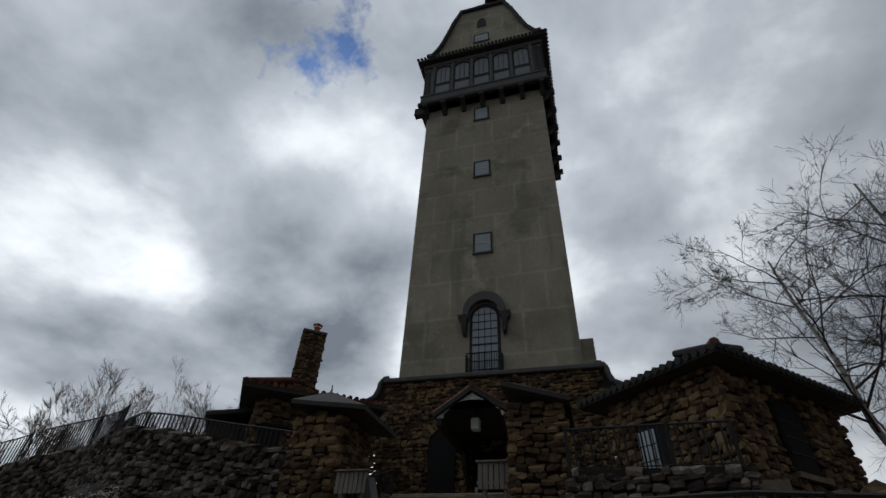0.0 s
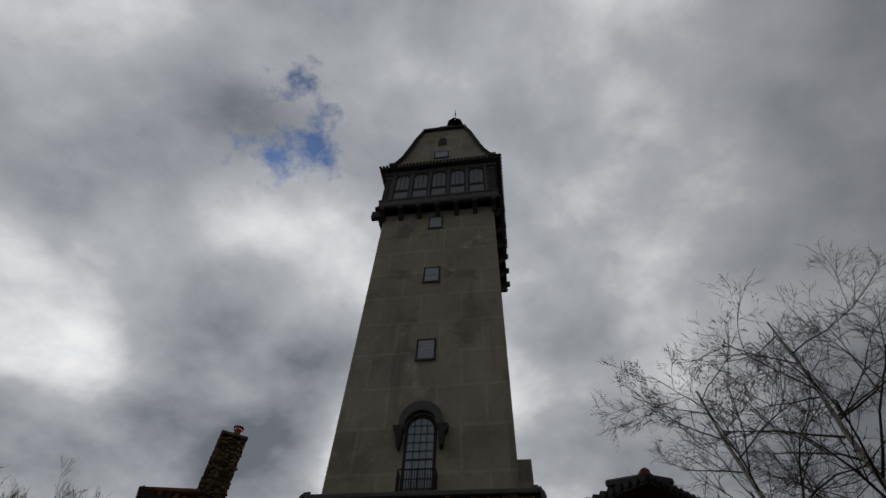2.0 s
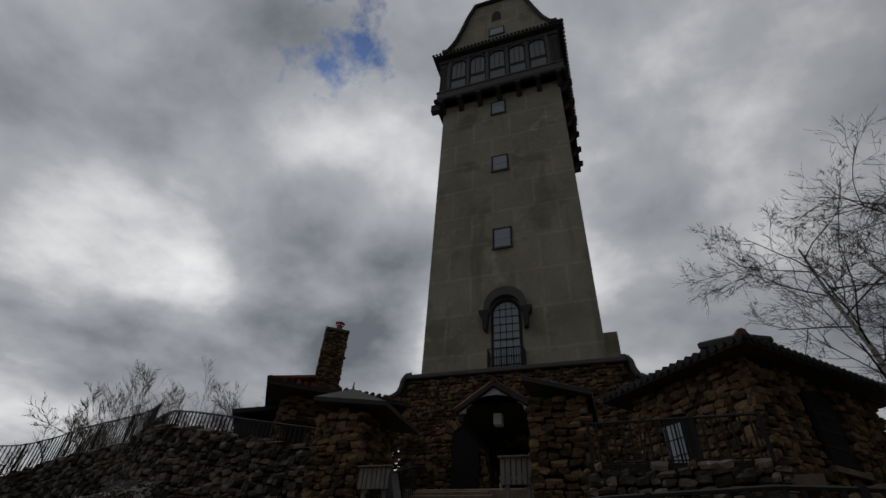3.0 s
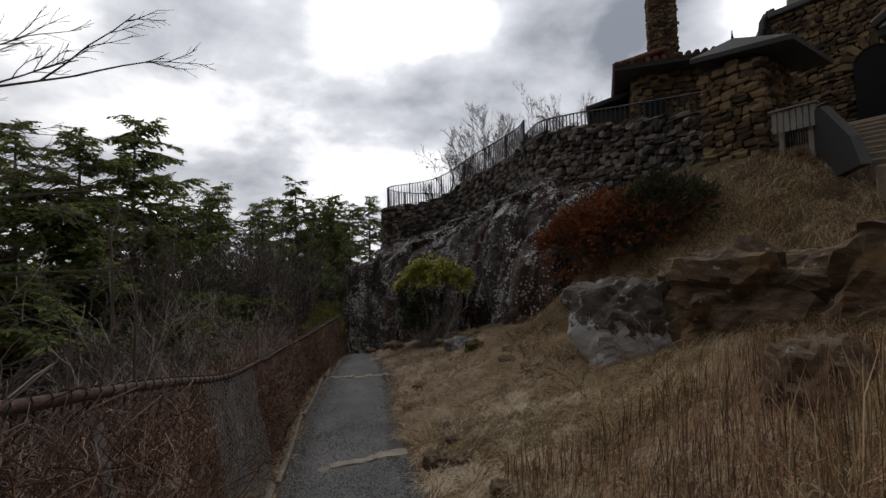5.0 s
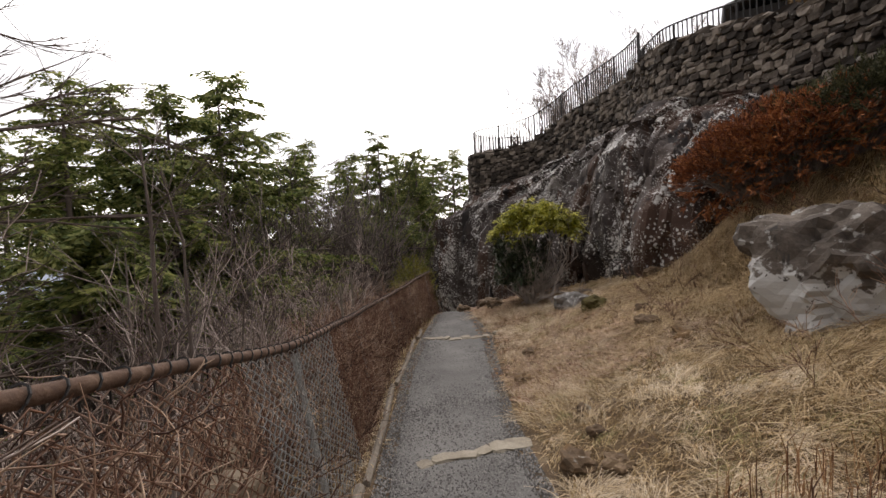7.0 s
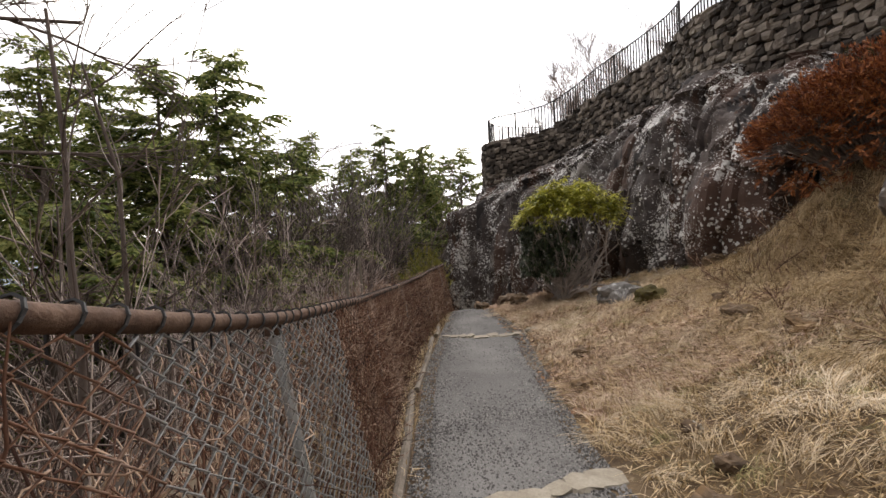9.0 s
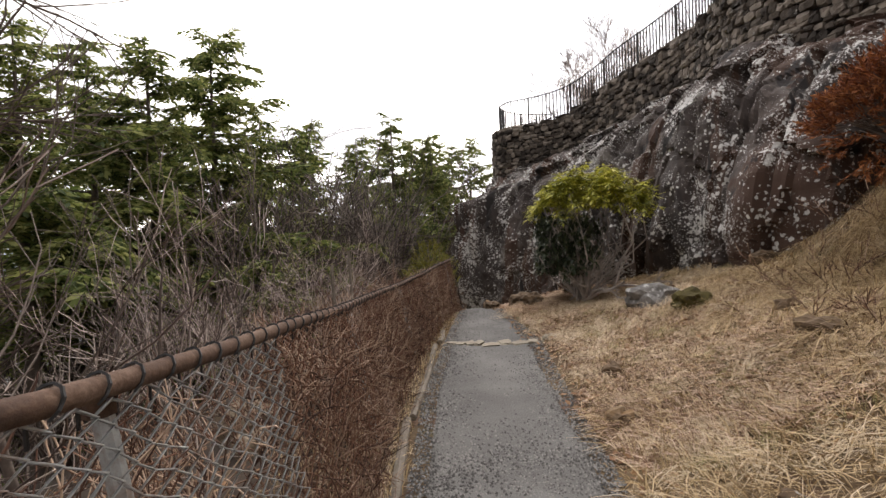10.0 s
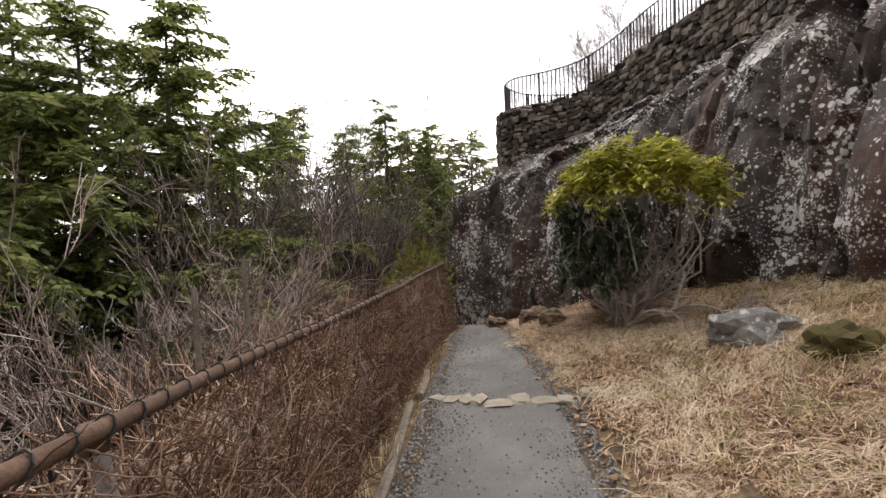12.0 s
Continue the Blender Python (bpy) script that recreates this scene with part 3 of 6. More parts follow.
def flat(o, u, n):
    o, u, n = Vector(o), Vector(u).normalized(), Vector(n).normalized()
    return lambda s, z: (Vector((o.x + u.x * s, o.y + u.y * s, z)), n)


def stone_block(name, x0, x1, y0, y1, z0, z1, label, category, faces="fr", size=(0.26, 0.16), seed=1, mat=None, holes=None, kind="", limit=300, proud=0.03):
    """A solid wall block whose seen faces (f front, r right, l left) are laid up in fieldstone."""
    mat = mat or M_HOUSESTONE
    ob = tagged(part(name, B((x0 + 0.05, y0 + 0.05, z0), (x1 - 0.05, y1, z1)), M_MORTAR), label, category, kind=kind)
    lo, hi = (lambda s: z0), (lambda s: z1)
    if "f" in faces:
        face_stones(ob, flat((x0, y0 + 0.03, 0), (1, 0, 0), (0, -1, 0)), x1 - x0, lo, hi, mat, size, seed, holes, limit, proud=proud)
    if "r" in faces:
        face_stones(ob, flat((x1 - 0.03, y0, 0), (0, 1, 0), (1, 0, 0)), y1 - y0, lo, hi, mat, size, seed + 1, None, limit // 2, proud=proud)
    if "l" in faces:
        face_stones(ob, flat((x0 + 0.03, y0, 0), (0, 1, 0), (-1, 0, 0)), y1 - y0, lo, hi, mat, size, seed + 2, None, limit // 2, proud=proud)
    return ob


# ---------------------------------------------------------------- railings
def railing(label, pts, height, gap=0.12, bars=0.011, rail=0.02, group=""):
    """An iron railing on a line of foot points: top and bottom rail, posts and each upright."""
    r = empty("iron_railing", label, "railing", pts[0], group)
    o = Vector(pts[0])
    pts = [Vector(p) - o for p in pts]
    up = Vector((0, 0, height))
    part("top_rail", T([p + up for p in pts], rail, 6), M_IRON, r)
    part("bottom_rail", T([p + up * 0.10 for p in pts], rail * 0.6, 4), M_IRON, r)
    total = sum((b - a).length for a, b in zip(pts, pts[1:]))
    n = max(2, round(total / gap))
    bar = B((-bars, -bars, 0), (bars, bars, height * 0.98))
    me = bpy.data.meshes.new("upright")
    bar.to_mesh(me)
    bar.free()
    me.materials.append(M_IRON)
    post = B((-bars * 1.9, -bars * 1.9, -0.06), (bars * 1.9, bars * 1.9, height * 1.03))
    mp = bpy.data.meshes.new("post")
    post.to_mesh(mp)
    post.free()
    mp.materials.append(M_IRON)
    seg, done = 0, 0.0
    for i in range(n + 1):
        d = total * i / n
        while seg < len(pts) - 2 and d > done + (pts[seg + 1] - pts[seg]).length:
            done += (pts[seg + 1] - pts[seg]).length
            seg += 1
        a, b = pts[seg], pts[seg + 1]
        p = a.lerp(b, min(1, (d - done) / max(1e-6, (b - a).length)))
        is_post = i % 12 == 0 or i == n
        ob = new("post" if is_post else "upright", mp if is_post else me)
        ob.parent = r
        ob.location = p
    return r


# ---------------------------------------------------------------- terrace wall above the cliff
TW = [(-6.4, 9.2, 3.62), (-8.5, 9.2, 3.95), (-10.0, 9.2, 4.2), (-11.3, 9.35, 4.38), (-12.2, 9.75, 4.42), (-13.4, 10.3, 4.34), (-14.9, 10.6, 4.26), (-16.3, 10.7, 4.12), (-17.5, 10.75, 3.88), (-18.35, 10.45, 3.6), (-19.0, 9.75, 3.44), (-19.65, 9.0, 3.36), (-20.6, 9.2, 3.36), (-21.2, 10.5, 3.36), (-21.0, 12.0, 3.4)]


def terrace_wall():
    fine = [along(TW, k / 8) for k in range((len(TW) - 1) * 8 + 1)]
    acc = [0.0]
    for a, b in zip(fine, fine[1:]):
        acc.append(acc[-1] + (b.xy - a.xy).length)

    def at(s):
        k = max(0, min(len(fine) - 2, int(np.searchsorted(acc, s)) - 1))
        g = (s - acc[k]) / max(1e-6, acc[k + 1] - acc[k])
        p = fine[k].lerp(fine[k + 1], max(0, min(1, g)))
        d = (fine[k + 1].xy - fine[k].xy).normalized()
        return p, Vector((-d.y, d.x, 0)) * 1.0

    height = lambda s: 2.0
    bm = bmesh.new()
    rows = []
    for k, p in enumerate(fine):
        n = at(acc[k] + 1e-4)[1]
        q = [p + n * -0.02, p - n * 0.5, p - n * 0.5 - Vector((0, 0, 2.0)), p + n * 0.0 - Vector((0, 0, 2.0))]
        rows.append([bm.verts.new(v - Vector((0, 0, 0.04 if i < 2 else 0))) for i, v in enumerate(q)])
    for a, b in zip(rows, rows[1:]):
        for i in range(4):
            bm.faces.new((a[i], a[(i + 1) % 4], b[(i + 1) % 4], b[i]))
    bmesh.ops.recalc_face_normals(bm, faces=bm.faces)
    w = tagged(part("retaining_wall", bm, M_MORTAR), "dark drystone retaining wall on top of the cliff", "wall", kind="structure")

    def place(s, z):
        p, n = at(s)
        return Vector((p.x, p.y, p.z + z)), n

    face_stones(w, place, acc[-1], lambda s: -1.75, lambda s: -0.06, M_STONE, (0.175, 0.135), 5, None, 300, proud=0.04, thick=0.2)
    # cap stones
    rnd = random.Random(8)
    s = 0.0
    data = stone_data(M_STONE)
    while s < acc[-1]:
        wdt = rnd.uniform(0.3, 0.6)
        p, n = at(s + wdt / 2)
        x = Vector((0, 0, 1)).cross(n)
        m = Matrix((x, n, Vector((0, 0, 1)))).transposed().to_4x4()
        ob = new("cap_stone", data[rnd.randrange(9)])
        ob.parent = w
        ob.matrix_basis = Matrix.Translation(p - n * 0.2 + Vector((0, 0, -0.02))) @ m @ Matrix.Diagonal((wdt * 1.0, 0.55, rnd.uniform(0.09, 0.15), 1))
        s += wdt
    rail1 = [p - at(acc[k] + 1e-4)[1] * 0.2 for k, p in enumerate(fine)][:8 * 4 + 5]
    rail2 = [p - at(acc[k] + 1e-4)[1] * 0.2 for k, p in enumerate(fine)][8 * 4 + 4:]
    railing("low black iron railing along the curved terrace wall", rail1, 0.45, 0.13)
    railing("black iron railing stepping down the terrace wall", rail2, 0.95, 0.12, 0.012)


terrace_wall()
# terrace floor behind the wall
bm = bmesh.new()
bm.faces.new([bm.verts.new((p[0], p[1] + 0.45, p[2] - 0.5)) for p in TW[:9]] + [bm.verts.new((-18.5, 13, 3.0)), bm.verts.new((-18, 20, 3.0)), bm.verts.new((-6.4, 20, 3.1))])
tagged(part("terrace", bm, M_STEP), "stone-paved terrace beside the house", "terrace", kind="structure")


# ---------------------------------------------------------------- windows
def sash_window(parent, x0, x1, y, z0, z1, bars=True, pane=None):
    w = part("window", B((x0 - 0.05, y - 0.02, z0 - 0.05), (x1 + 0.05, y + 0.02, z1 + 0.05)), M_GREYTRIM, parent)
    part("frame", B((x0 - 0.09, y - 0.05, z1), (x1 + 0.09, y + 0.03, z1 + 0.08)), M_DARKTRIM, w)
    part("frame", B((x0 - 0.09, y - 0.05, z0), (x0, y + 0.03, z1)), M_DARKTRIM, w)
    part("frame", B((x1, y - 0.05, z0), (x1 + 0.09, y + 0.03, z1)), M_DARKTRIM, w)
    part("sill", B((x0 - 0.12, y - 0.10, z0 - 0.09), (x1 + 0.12, y + 0.03, z0)), M_GREYTRIM, w)
    zm = (z0 + z1) / 2
    part("pane", B((x0, y - 0.035, zm + 0.02), (x1, y - 0.022, z1)), pane or M_BLIND, w)
    part("pane", B((x0, y - 0.035, z0), (x1, y - 0.022, zm - 0.02)), pane or M_BLIND, w)
    part("meeting_rail", B((x0, y - 0.05, zm - 0.02), (x1, y - 0.02, zm + 0.02)), M_WHITE, w)
    return w


def arch(cx, half, z0, zs, rise=None, n=14):
    """Outline of an arched opening: from its foot z0, springing at zs."""
    rise = half if rise is None else rise
    return [(cx - half, z0)] + [(cx - half * math.cos(math.pi * k / n), zs + rise * math.sin(math.pi * k / n)) for k in range(n + 1)] + [(cx + half, z0)]


# ---------------------------------------------------------------- tower
TX0, TX1, TY = -7.78, -0.34, 17.5
tower = empty("tower", "tall square buff stucco lookout tower with dark gallery", "tower", (0, 0, 0))
part("shaft", B((TX0, TY, 8.5), (TX1, TY + 7.4, 27.95), None, 0.06), M_STUCCO, tower)
part("string_course", B((TX0 - 0.12, TY - 0.12, 8.46), (TX1 + 0.12, TY + 0.2, 8.64)), M_GREYTRIM, tower, "grey stone string course")
for zt in (16.17, 21.53, 26.62):
    sash_window(tower, -4.54, -3.77, TY, zt - 1.22, zt - 0.09)
# arched window with hood and balcony
CX = -4.1
hood = part("arch_hood", prism(arch(CX, 0.92, 11.3, 11.64) + arch(CX, 0.68, 11.3, 11.46)[::-1], -0.28, Matrix.Translation((0, TY, 0))), M_GREYTRIM, tower)
for sx in (-1, 1):
    c = part("console", prism([(CX + sx * 0.70, 11.34), (CX + sx * 1.14, 11.34), (CX + sx * 1.10, 11.12), (CX + sx * 0.98, 10.95), (CX + sx * 0.94, 10.45), (CX + sx * 0.80, 10.35), (CX + sx * 0.76, 10.8)], -0.32, Matrix.Translation((0, TY, 0.12))), M_DARKTRIM, tower)
part("reveal", prism(arch(CX, 0.66, 8.66, 11.42), -0.03, Matrix.Translation((0, TY + 0.02, 0))), M_DARKTRIM, tower)
aw = part("arched_window", prism(arch(CX, 0.53, 8.7, 11.32), -0.03, Matrix.Translation((0, TY - 0.012, 0))), M_BLIND, tower, "arched window with small panes")
for k in range(-1, 2):
    part("glazing_bar", B((CX + k * 0.26 - 0.012, TY - 0.065, 8.7), (CX + k * 0.26 + 0.012, TY - 0.045, 11.82 - 0.06 * abs(k))), M_DARKTRIM, aw)
for k in range(8):
    z = 9.0 + k * 0.36
    hw = 0.52 if z < 11.3 else 0.44
    part("glazing_bar", B((CX - hw, TY - 0.065, z - 0.012), (CX + hw, TY - 0.045, z + (0.012 if k != 3 else 0.05))), M_DARKTRIM, aw)
part("balcony_slab", B((CX - 0.78, TY - 0.5, 8.50), (CX + 0.78, TY, 8.70), None, 0.03), M_GREYTRIM, tower)
railing("small black iron balcony railing at the arched tower window", [(CX - 0.72, TY, 8.7), (CX - 0.72, TY - 0.42, 8.7), (CX + 0.72, TY - 0.42, 8.7), (CX + 0.72, TY, 8.7)], 0.85, 0.10)
# console of the side balcony
part("side_console", prism([(-0.35, 8.6), (0.2, 8.9), (0.12, 9.4), (0.22, 9.7), (0.22, 10.6), (-0.35, 10.6)], 0.5, Matrix.Translation((0, TY + 1.2, 0))), M_STUCCO, tower)
# gallery
GX0, GX1, GY, GZ0, GZ1 = -8.12, 0.06, 16.95, 27.3, 32.2
gal = part("gallery", B((GX0 + 0.1, GY + 0.1, GZ0), (GX1 - 0.1, GY + 8.4, GZ1)), M_GREYTRIM, tower)
part("moulding", B((GX0 - 0.15, GY - 0.15, GZ0), (GX1 + 0.15, GY + 8.6, GZ0 + 0.28), None, 0.05), M_DARKTRIM, gal)
part("moulding", B((GX0 - 0.02, GY - 0.02, GZ0 + 0.28), (GX1 + 0.02, GY + 8.5, GZ0 + 1.0), None, 0.04), M_GREYTRIM, gal)
part("moulding", B((GX0 - 0.06, GY - 0.06, GZ0 + 1.0), (GX1 + 0.06, GY + 8.5, GZ0 + 1.18), None, 0.03), M_GREYTRIM, gal)
part("moulding", B((GX0 - 0.06, GY - 0.06, GZ1 - 0.35), (GX1 + 0.06, GY + 8.5, GZ1), None, 0.03), M_GREYTRIM, gal)
for k in range(7):
    x = GX0 + 0.35 + k * (GX1 - GX0 - 0.7) / 6
    cb = part("corbel", prism([(0, 0), (0, 0.75), (-0.75, 0.75), (-0.75, 0.5), (-0.4, 0.38), (-0.12, 0.05)], 0.3, Matrix.Translation((x - 0.15, TY, 26.55)) @ Matrix.Rotation(radians(90), 4, "Z") @ Matrix.Rotation(0, 4, "X") @ Matrix.Diagonal((1, -1, 1, 1))), M_DARKTRIM, gal)
for k in range(6):
    y = GY + 0.7 + k * 1.35
    part("corbel", prism([(0, 0), (0, 0.75), (0.75, 0.75), (0.75, 0.5), (0.4, 0.38), (0.12, 0.05)], 0.3, Matrix.Translation((TX1, y, 26.55))), M_DARKTRIM, gal)
part("corbel", B((GX0 - 0.35, GY + 0.05, 26.6), (GX0 + 0.3, GY + 0.4, 27.25)), M_DARKTRIM, gal)
span = (GX1 - GX0 - 1.5) / 5
for k in range(5):
    c = GX0 + 0.75 + span * (k + 0.5)
    w = part("gallery_window", prism(arch(c, 0.56, GZ0 + 1.2, GZ1 - 0.95), -0.03, Matrix.Translation((0, GY + 0.1, 0))), M_DARKTRIM, gal)
    part("pane", B((c - 0.48, GY + 0.045, GZ0 + 1.3), (c + 0.48, GY + 0.062, GZ0 + 2.05)), M_DIM, w)
    part("pane", prism(arch(c, 0.46, GZ0 + 2.4, GZ1 - 1.02, 0.40), -0.02, Matrix.Translation((0, GY + 0.06, 0))), M_DIM, w)
    for q in (-0.16, 0.16):
        part("glazing_bar", B((c + q - 0.02, GY + 0.025, GZ0 + 2.4), (c + q + 0.02, GY + 0.04, GZ1 - 0.68)), M_DARKTRIM, w)
    part("arch_trim", prism(arch(c, 0.70, GZ1 - 1.1, GZ1 - 1.0, 0.66) + arch(c, 0.58, GZ1 - 1.1, GZ1 - 1.0, 0.54)[::-1], -0.12, Matrix.Translation((0, GY + 0.1, 0))), M_GREYTRIM, w)
for k in range(6):
    c = GX0 + 0.75 + span * k
    part("pilaster", B((c - 0.11, GY - 0.04, GZ0 + 1.18), (c + 0.11, GY + 0.12, GZ1 - 0.35), None, 0.02), M_GREYTRIM, gal)
for c in (GX0 + 0.28, GX1 - 0.28):
    part("panel", B((c - 0.2, GY + 0.06, GZ0 + 1.3), (c + 0.2, GY + 0.09, GZ1 - 0.9), None, 0.02), M_DARKTRIM, gal)
    part("panel", B((c - 0.2, GY + 0.05, GZ1 - 0.75), (c + 0.2, GY + 0.09, GZ1 - 0.45), None, 0.02), M_GREYTRIM, gal)
for k in range(6):
    y = GY + 1.0 + k * 1.3
    part("gallery_window", B((GX1 - 0.1, y - 0.4, GZ0 + 1.3), (GX1 - 0.06, y + 0.4, GZ1 - 0.8)), M_DARKTRIM, gal)
# eaves with scalloped tiles
eave = part("eave_moulding", B((GX0 - 0.42, GY - 0.42, GZ1), (GX1 + 0.42, GY + 8.8, GZ1 + 0.22), None, 0.05), M_DARKTRIM, tower)
tb = T([(0, 0, 0), (0, 0.7, 0.28)], 0.10, 7)
tme = bpy.data.meshes.new("roof_tile")
tb.to_mesh(tme)
tb.free()
tme.materials.append(M_DARKTRIM)
n = 36
for k in range(n):
    ob = new("roof_tile", tme)
    ob.parent = eave
    ob.location = (GX0 - 0.38 + k * (GX1 - GX0 + 0.76) / (n - 1), GY - 0.5, GZ1 + 0.24)
for k in range(32):
    ob = new("roof_tile", tme)
    ob.parent = eave
    ob.location, ob.rotation_euler = (GX1 + 0.5, GY - 0.4 + k * 0.28, GZ1 + 0.24), (0, 0, radians(90))
# gabled roof, concave flanks
GC = -3.98
flank = [(GC - 3.95, 33.0), (GC - 3.85, 34.2), (GC - 3.55, 34.7), (GC - 3.2, 35.4), (GC - 2.75, 36.9), (GC - 2.25, 38.7), (GC - 1.72, 40.1)]
outline = flank + [(2 * GC - x, z) for x, z in reversed(flank)]
gable = part("gable", prism(outline, 7.5, Matrix.Translation((0, TY, 0))), M_STUCCO, tower)
for side in (1, -1):
    pts = [(GC + side * (x - GC), TY - 0.12, z + 0.1) for x, z in flank[1:]]
    bm = bmesh.new()
    for a, b in zip(pts, pts[1:]):
        tube(bm, [a, b], 0.16, 6)
    part("verge", bm, M_DARKTRIM, gable)
    part("verge_end", B((GC + side * -3.95 - 0.3, TY - 0.25, 34.15), (GC + side * -3.95 + 0.25, TY + 0.3, 34.45)), M_DARKTRIM, gable)
part("ridge_cap", B((GC - 1.9, TY - 0.25, 40.0), (GC + 1.9, TY + 7.6, 40.32), None, 0.06), M_DARKTRIM, gable)
gw = sash_window(gable, GC - 0.62, GC + 0.38, TY, 34.9, 35.9)
part("niche", prism(arch(GC - 0.1, 0.36, 37.1, 37.6, 0.9), -0.06, Matrix.Translation((0, TY + 0.03, 0))), M_DARKTRIM, gable)
cup = part("cupola", B((GC - 1.0, TY + 2.8, 40.2), (GC + 0.35, TY + 4.2, 46.6)), M_DARKTRIM, tower)
part("cupola_cap", B((GC - 1.15, TY + 2.6, 46.6), (GC + 0.5, TY + 4.4, 46.95), None, 0.06), M_DARKTRIM, cup)
bm = bmesh.new()
bmesh.ops.create_cone(bm, segments=8, radius1=0.9, radius2=0.08, depth=1.6, matrix=Matrix.Translation((GC + 0.4, TY + 3.5, 49.6)))
part("spire", bm, M_GREYTRIM, cup)
bm = T([(GC + 0.4, TY + 3.5, 48.2), (GC + 0.4, TY + 3.5, 53.0)], 0.06, 6, 0.02)
bmesh.ops.create_uvsphere(bm, u_segments=8, v_segments=6, radius=0.15, matrix=Matrix.Translation((GC + 0.4, TY + 3.5, 49.6)))
bmesh.ops.create_uvsphere(bm, u_segments=8, v_segments=6, radius=0.10, matrix=Matrix.Translation((GC + 0.4, TY + 3.5, 51.8)))
part("finial", bm, M_DARKTRIM, cup)

# ---------------------------------------------------------------- stone base of the tower
BY = 16.6
base = stone_block("stone_base", -7.85, 0.1, BY, 25.2, 1.5, 8.3, "brown fieldstone base of the tower", "wall", "f", (0.25, 0.155), 11, kind="structure",
                   holes=lambda s, z: (abs(s - 2.38) < 0.5 and z < 6.6))
part("coping", B((-7.95, BY - 0.14, 8.3), (0.25, BY + 1.0, 8.48), None, 0.03), M_GREYTRIM, base)
for sx, x0 in ((-1, -7.8), (1, 0.05)):
    sh = [(0, 6.0), (0, 8.46), (0.22, 8.44), (0.35, 8.25), (0.38, 8.0), (0.5, 7.75), (0.8, 7.6), (1.1, 7.6), (1.1, 6.0)]
    part("shoulder", prism([(x0 + sx * a, z) for a, z in sh], 0.9, Matrix.Translation((0, BY + 0.05, 0))), M_MORTAR, base)
    face_stones(base, flat((x0 if sx > 0 else x0 - 1.1, BY + 0.06, 0), (1, 0, 0), (0, -1, 0)), 1.1, lambda s: 2.0, lambda s: 7.55, M_HOUSESTONE, (0.24, 0.15), 17 + sx, None, 100)
    bm = bmesh.new()
    for a, b in zip(sh[1:8], sh[2:8]):
        tube(bm, [(x0 + sx * a[0], BY + 0.0, a[1] + 0.06), (x0 + sx * b[0], BY + 0.0, b[1] + 0.06)], 0.1, 6)
    part("scroll_coping", bm, M_GREYTRIM, base)
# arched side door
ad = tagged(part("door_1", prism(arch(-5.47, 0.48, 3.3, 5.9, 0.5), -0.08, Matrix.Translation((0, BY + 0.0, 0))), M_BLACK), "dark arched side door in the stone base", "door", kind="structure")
for k in range(9):
    a = math.pi * (k + 0.5) / 9
    bm = B((-0.09, -0.12, 0.5), (0.09, 0.06, 0.86), Matrix.Translation((-5.47, BY, 5.9)) @ Matrix.Rotation(a - math.pi / 2, 4, "Y"), 0.02)
    part("voussoir", bm, M_HOUSESTONE, ad)
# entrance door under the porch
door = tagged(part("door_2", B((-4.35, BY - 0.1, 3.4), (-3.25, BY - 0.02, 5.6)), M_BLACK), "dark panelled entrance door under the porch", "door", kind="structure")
part("door_handle", B((-4.28, BY - 0.18, 4.35), (-4.2, BY - 0.1, 4.5)), M_WHITE, door)
tagged(part("door_sign", B((-3.93, BY - 0.13, 4.6), (-3.83, BY - 0.1, 4.7)), M_WHITE), "small white notice on the entrance door", "sign")

# porch
PYF = 13.0
porch = empty("porch", "gabled entrance porch with white arched fascia and red tiles", "porch", (0, 0, 0))
pc = -3.6
for s in (-1, 1):
    bm = bmesh.new()
    v = [bm.verts.new(p) for p in ((pc, PYF - 0.1, 6.28), (pc + s * 1.10, PYF - 0.1, 5.56), (pc + s * 1.10, BY, 5.56), (pc, BY, 6.28), (pc, PYF - 0.1, 6.40), (pc + s * 1.14, PYF - 0.1, 5.66), (pc + s * 1.14, BY, 5.66), (pc, BY, 6.40))]
    for f in ((0, 1, 2, 3), (4, 5, 6, 7), (0, 1, 5, 4), (2, 3, 7, 6), (1, 2, 6, 5)):
        bm.faces.new([v[i] for i in f])
    bmesh.ops.recalc_face_normals(bm, faces=bm.faces)
    rf = part("roof", bm, M_DARKTRIM, porch)
    for k in range(13):
        y = PYF - 0.02 + k * 0.28
        part("roof_tile", T([(pc + s * 0.05, y, 6.40), (pc + s * 1.14, y, 5.68)], 0.06, 6), M_TILE, rf)
part("ridge_tile", T([(pc, PYF - 0.12, 6.46), (pc, BY, 6.46)], 0.09, 7), M_TILE, porch)
arc = [(pc - 1.04, 5.56)] + [(pc - 0.84 * math.cos(math.pi * k / 12), 5.56 + 0.48 * math.sin(math.pi * k / 12)) for k in range(13)] + [(pc + 1.04, 5.56), (pc, 6.24)]
part("fascia", prism(arc, 0.06, Matrix.Translation((0, PYF, 0))), M_WHITE, porch, "white arched fascia board")
part("soffit", B((pc - 0.5, PYF + 0.1, 5.98), (pc + 0.5, BY, 6.02)), M_DARKTRIM, porch)
for s in (-1, 1):
    part("side_beam", B((pc + s * 0.98 - 0.08, PYF + 0.06, 5.38), (pc + s * 0.98 + 0.08, BY, 5.55)), M_DARKTRIM, porch)
    part("bracket", prism([(0, 0), (0, 0.9), (0.9, 0.9), (0.75, 0.5)], 0.12, Matrix.Translation((pc + s * 0.98, BY, 4.5)) @ Matrix.Rotation(radians(-90), 4, "Z")), M_DARKTRIM, porch)
lamp = empty("hanging_lantern", "white glass lantern hanging in the porch arch", "lantern", (-3.62, 13.6, 5.36))
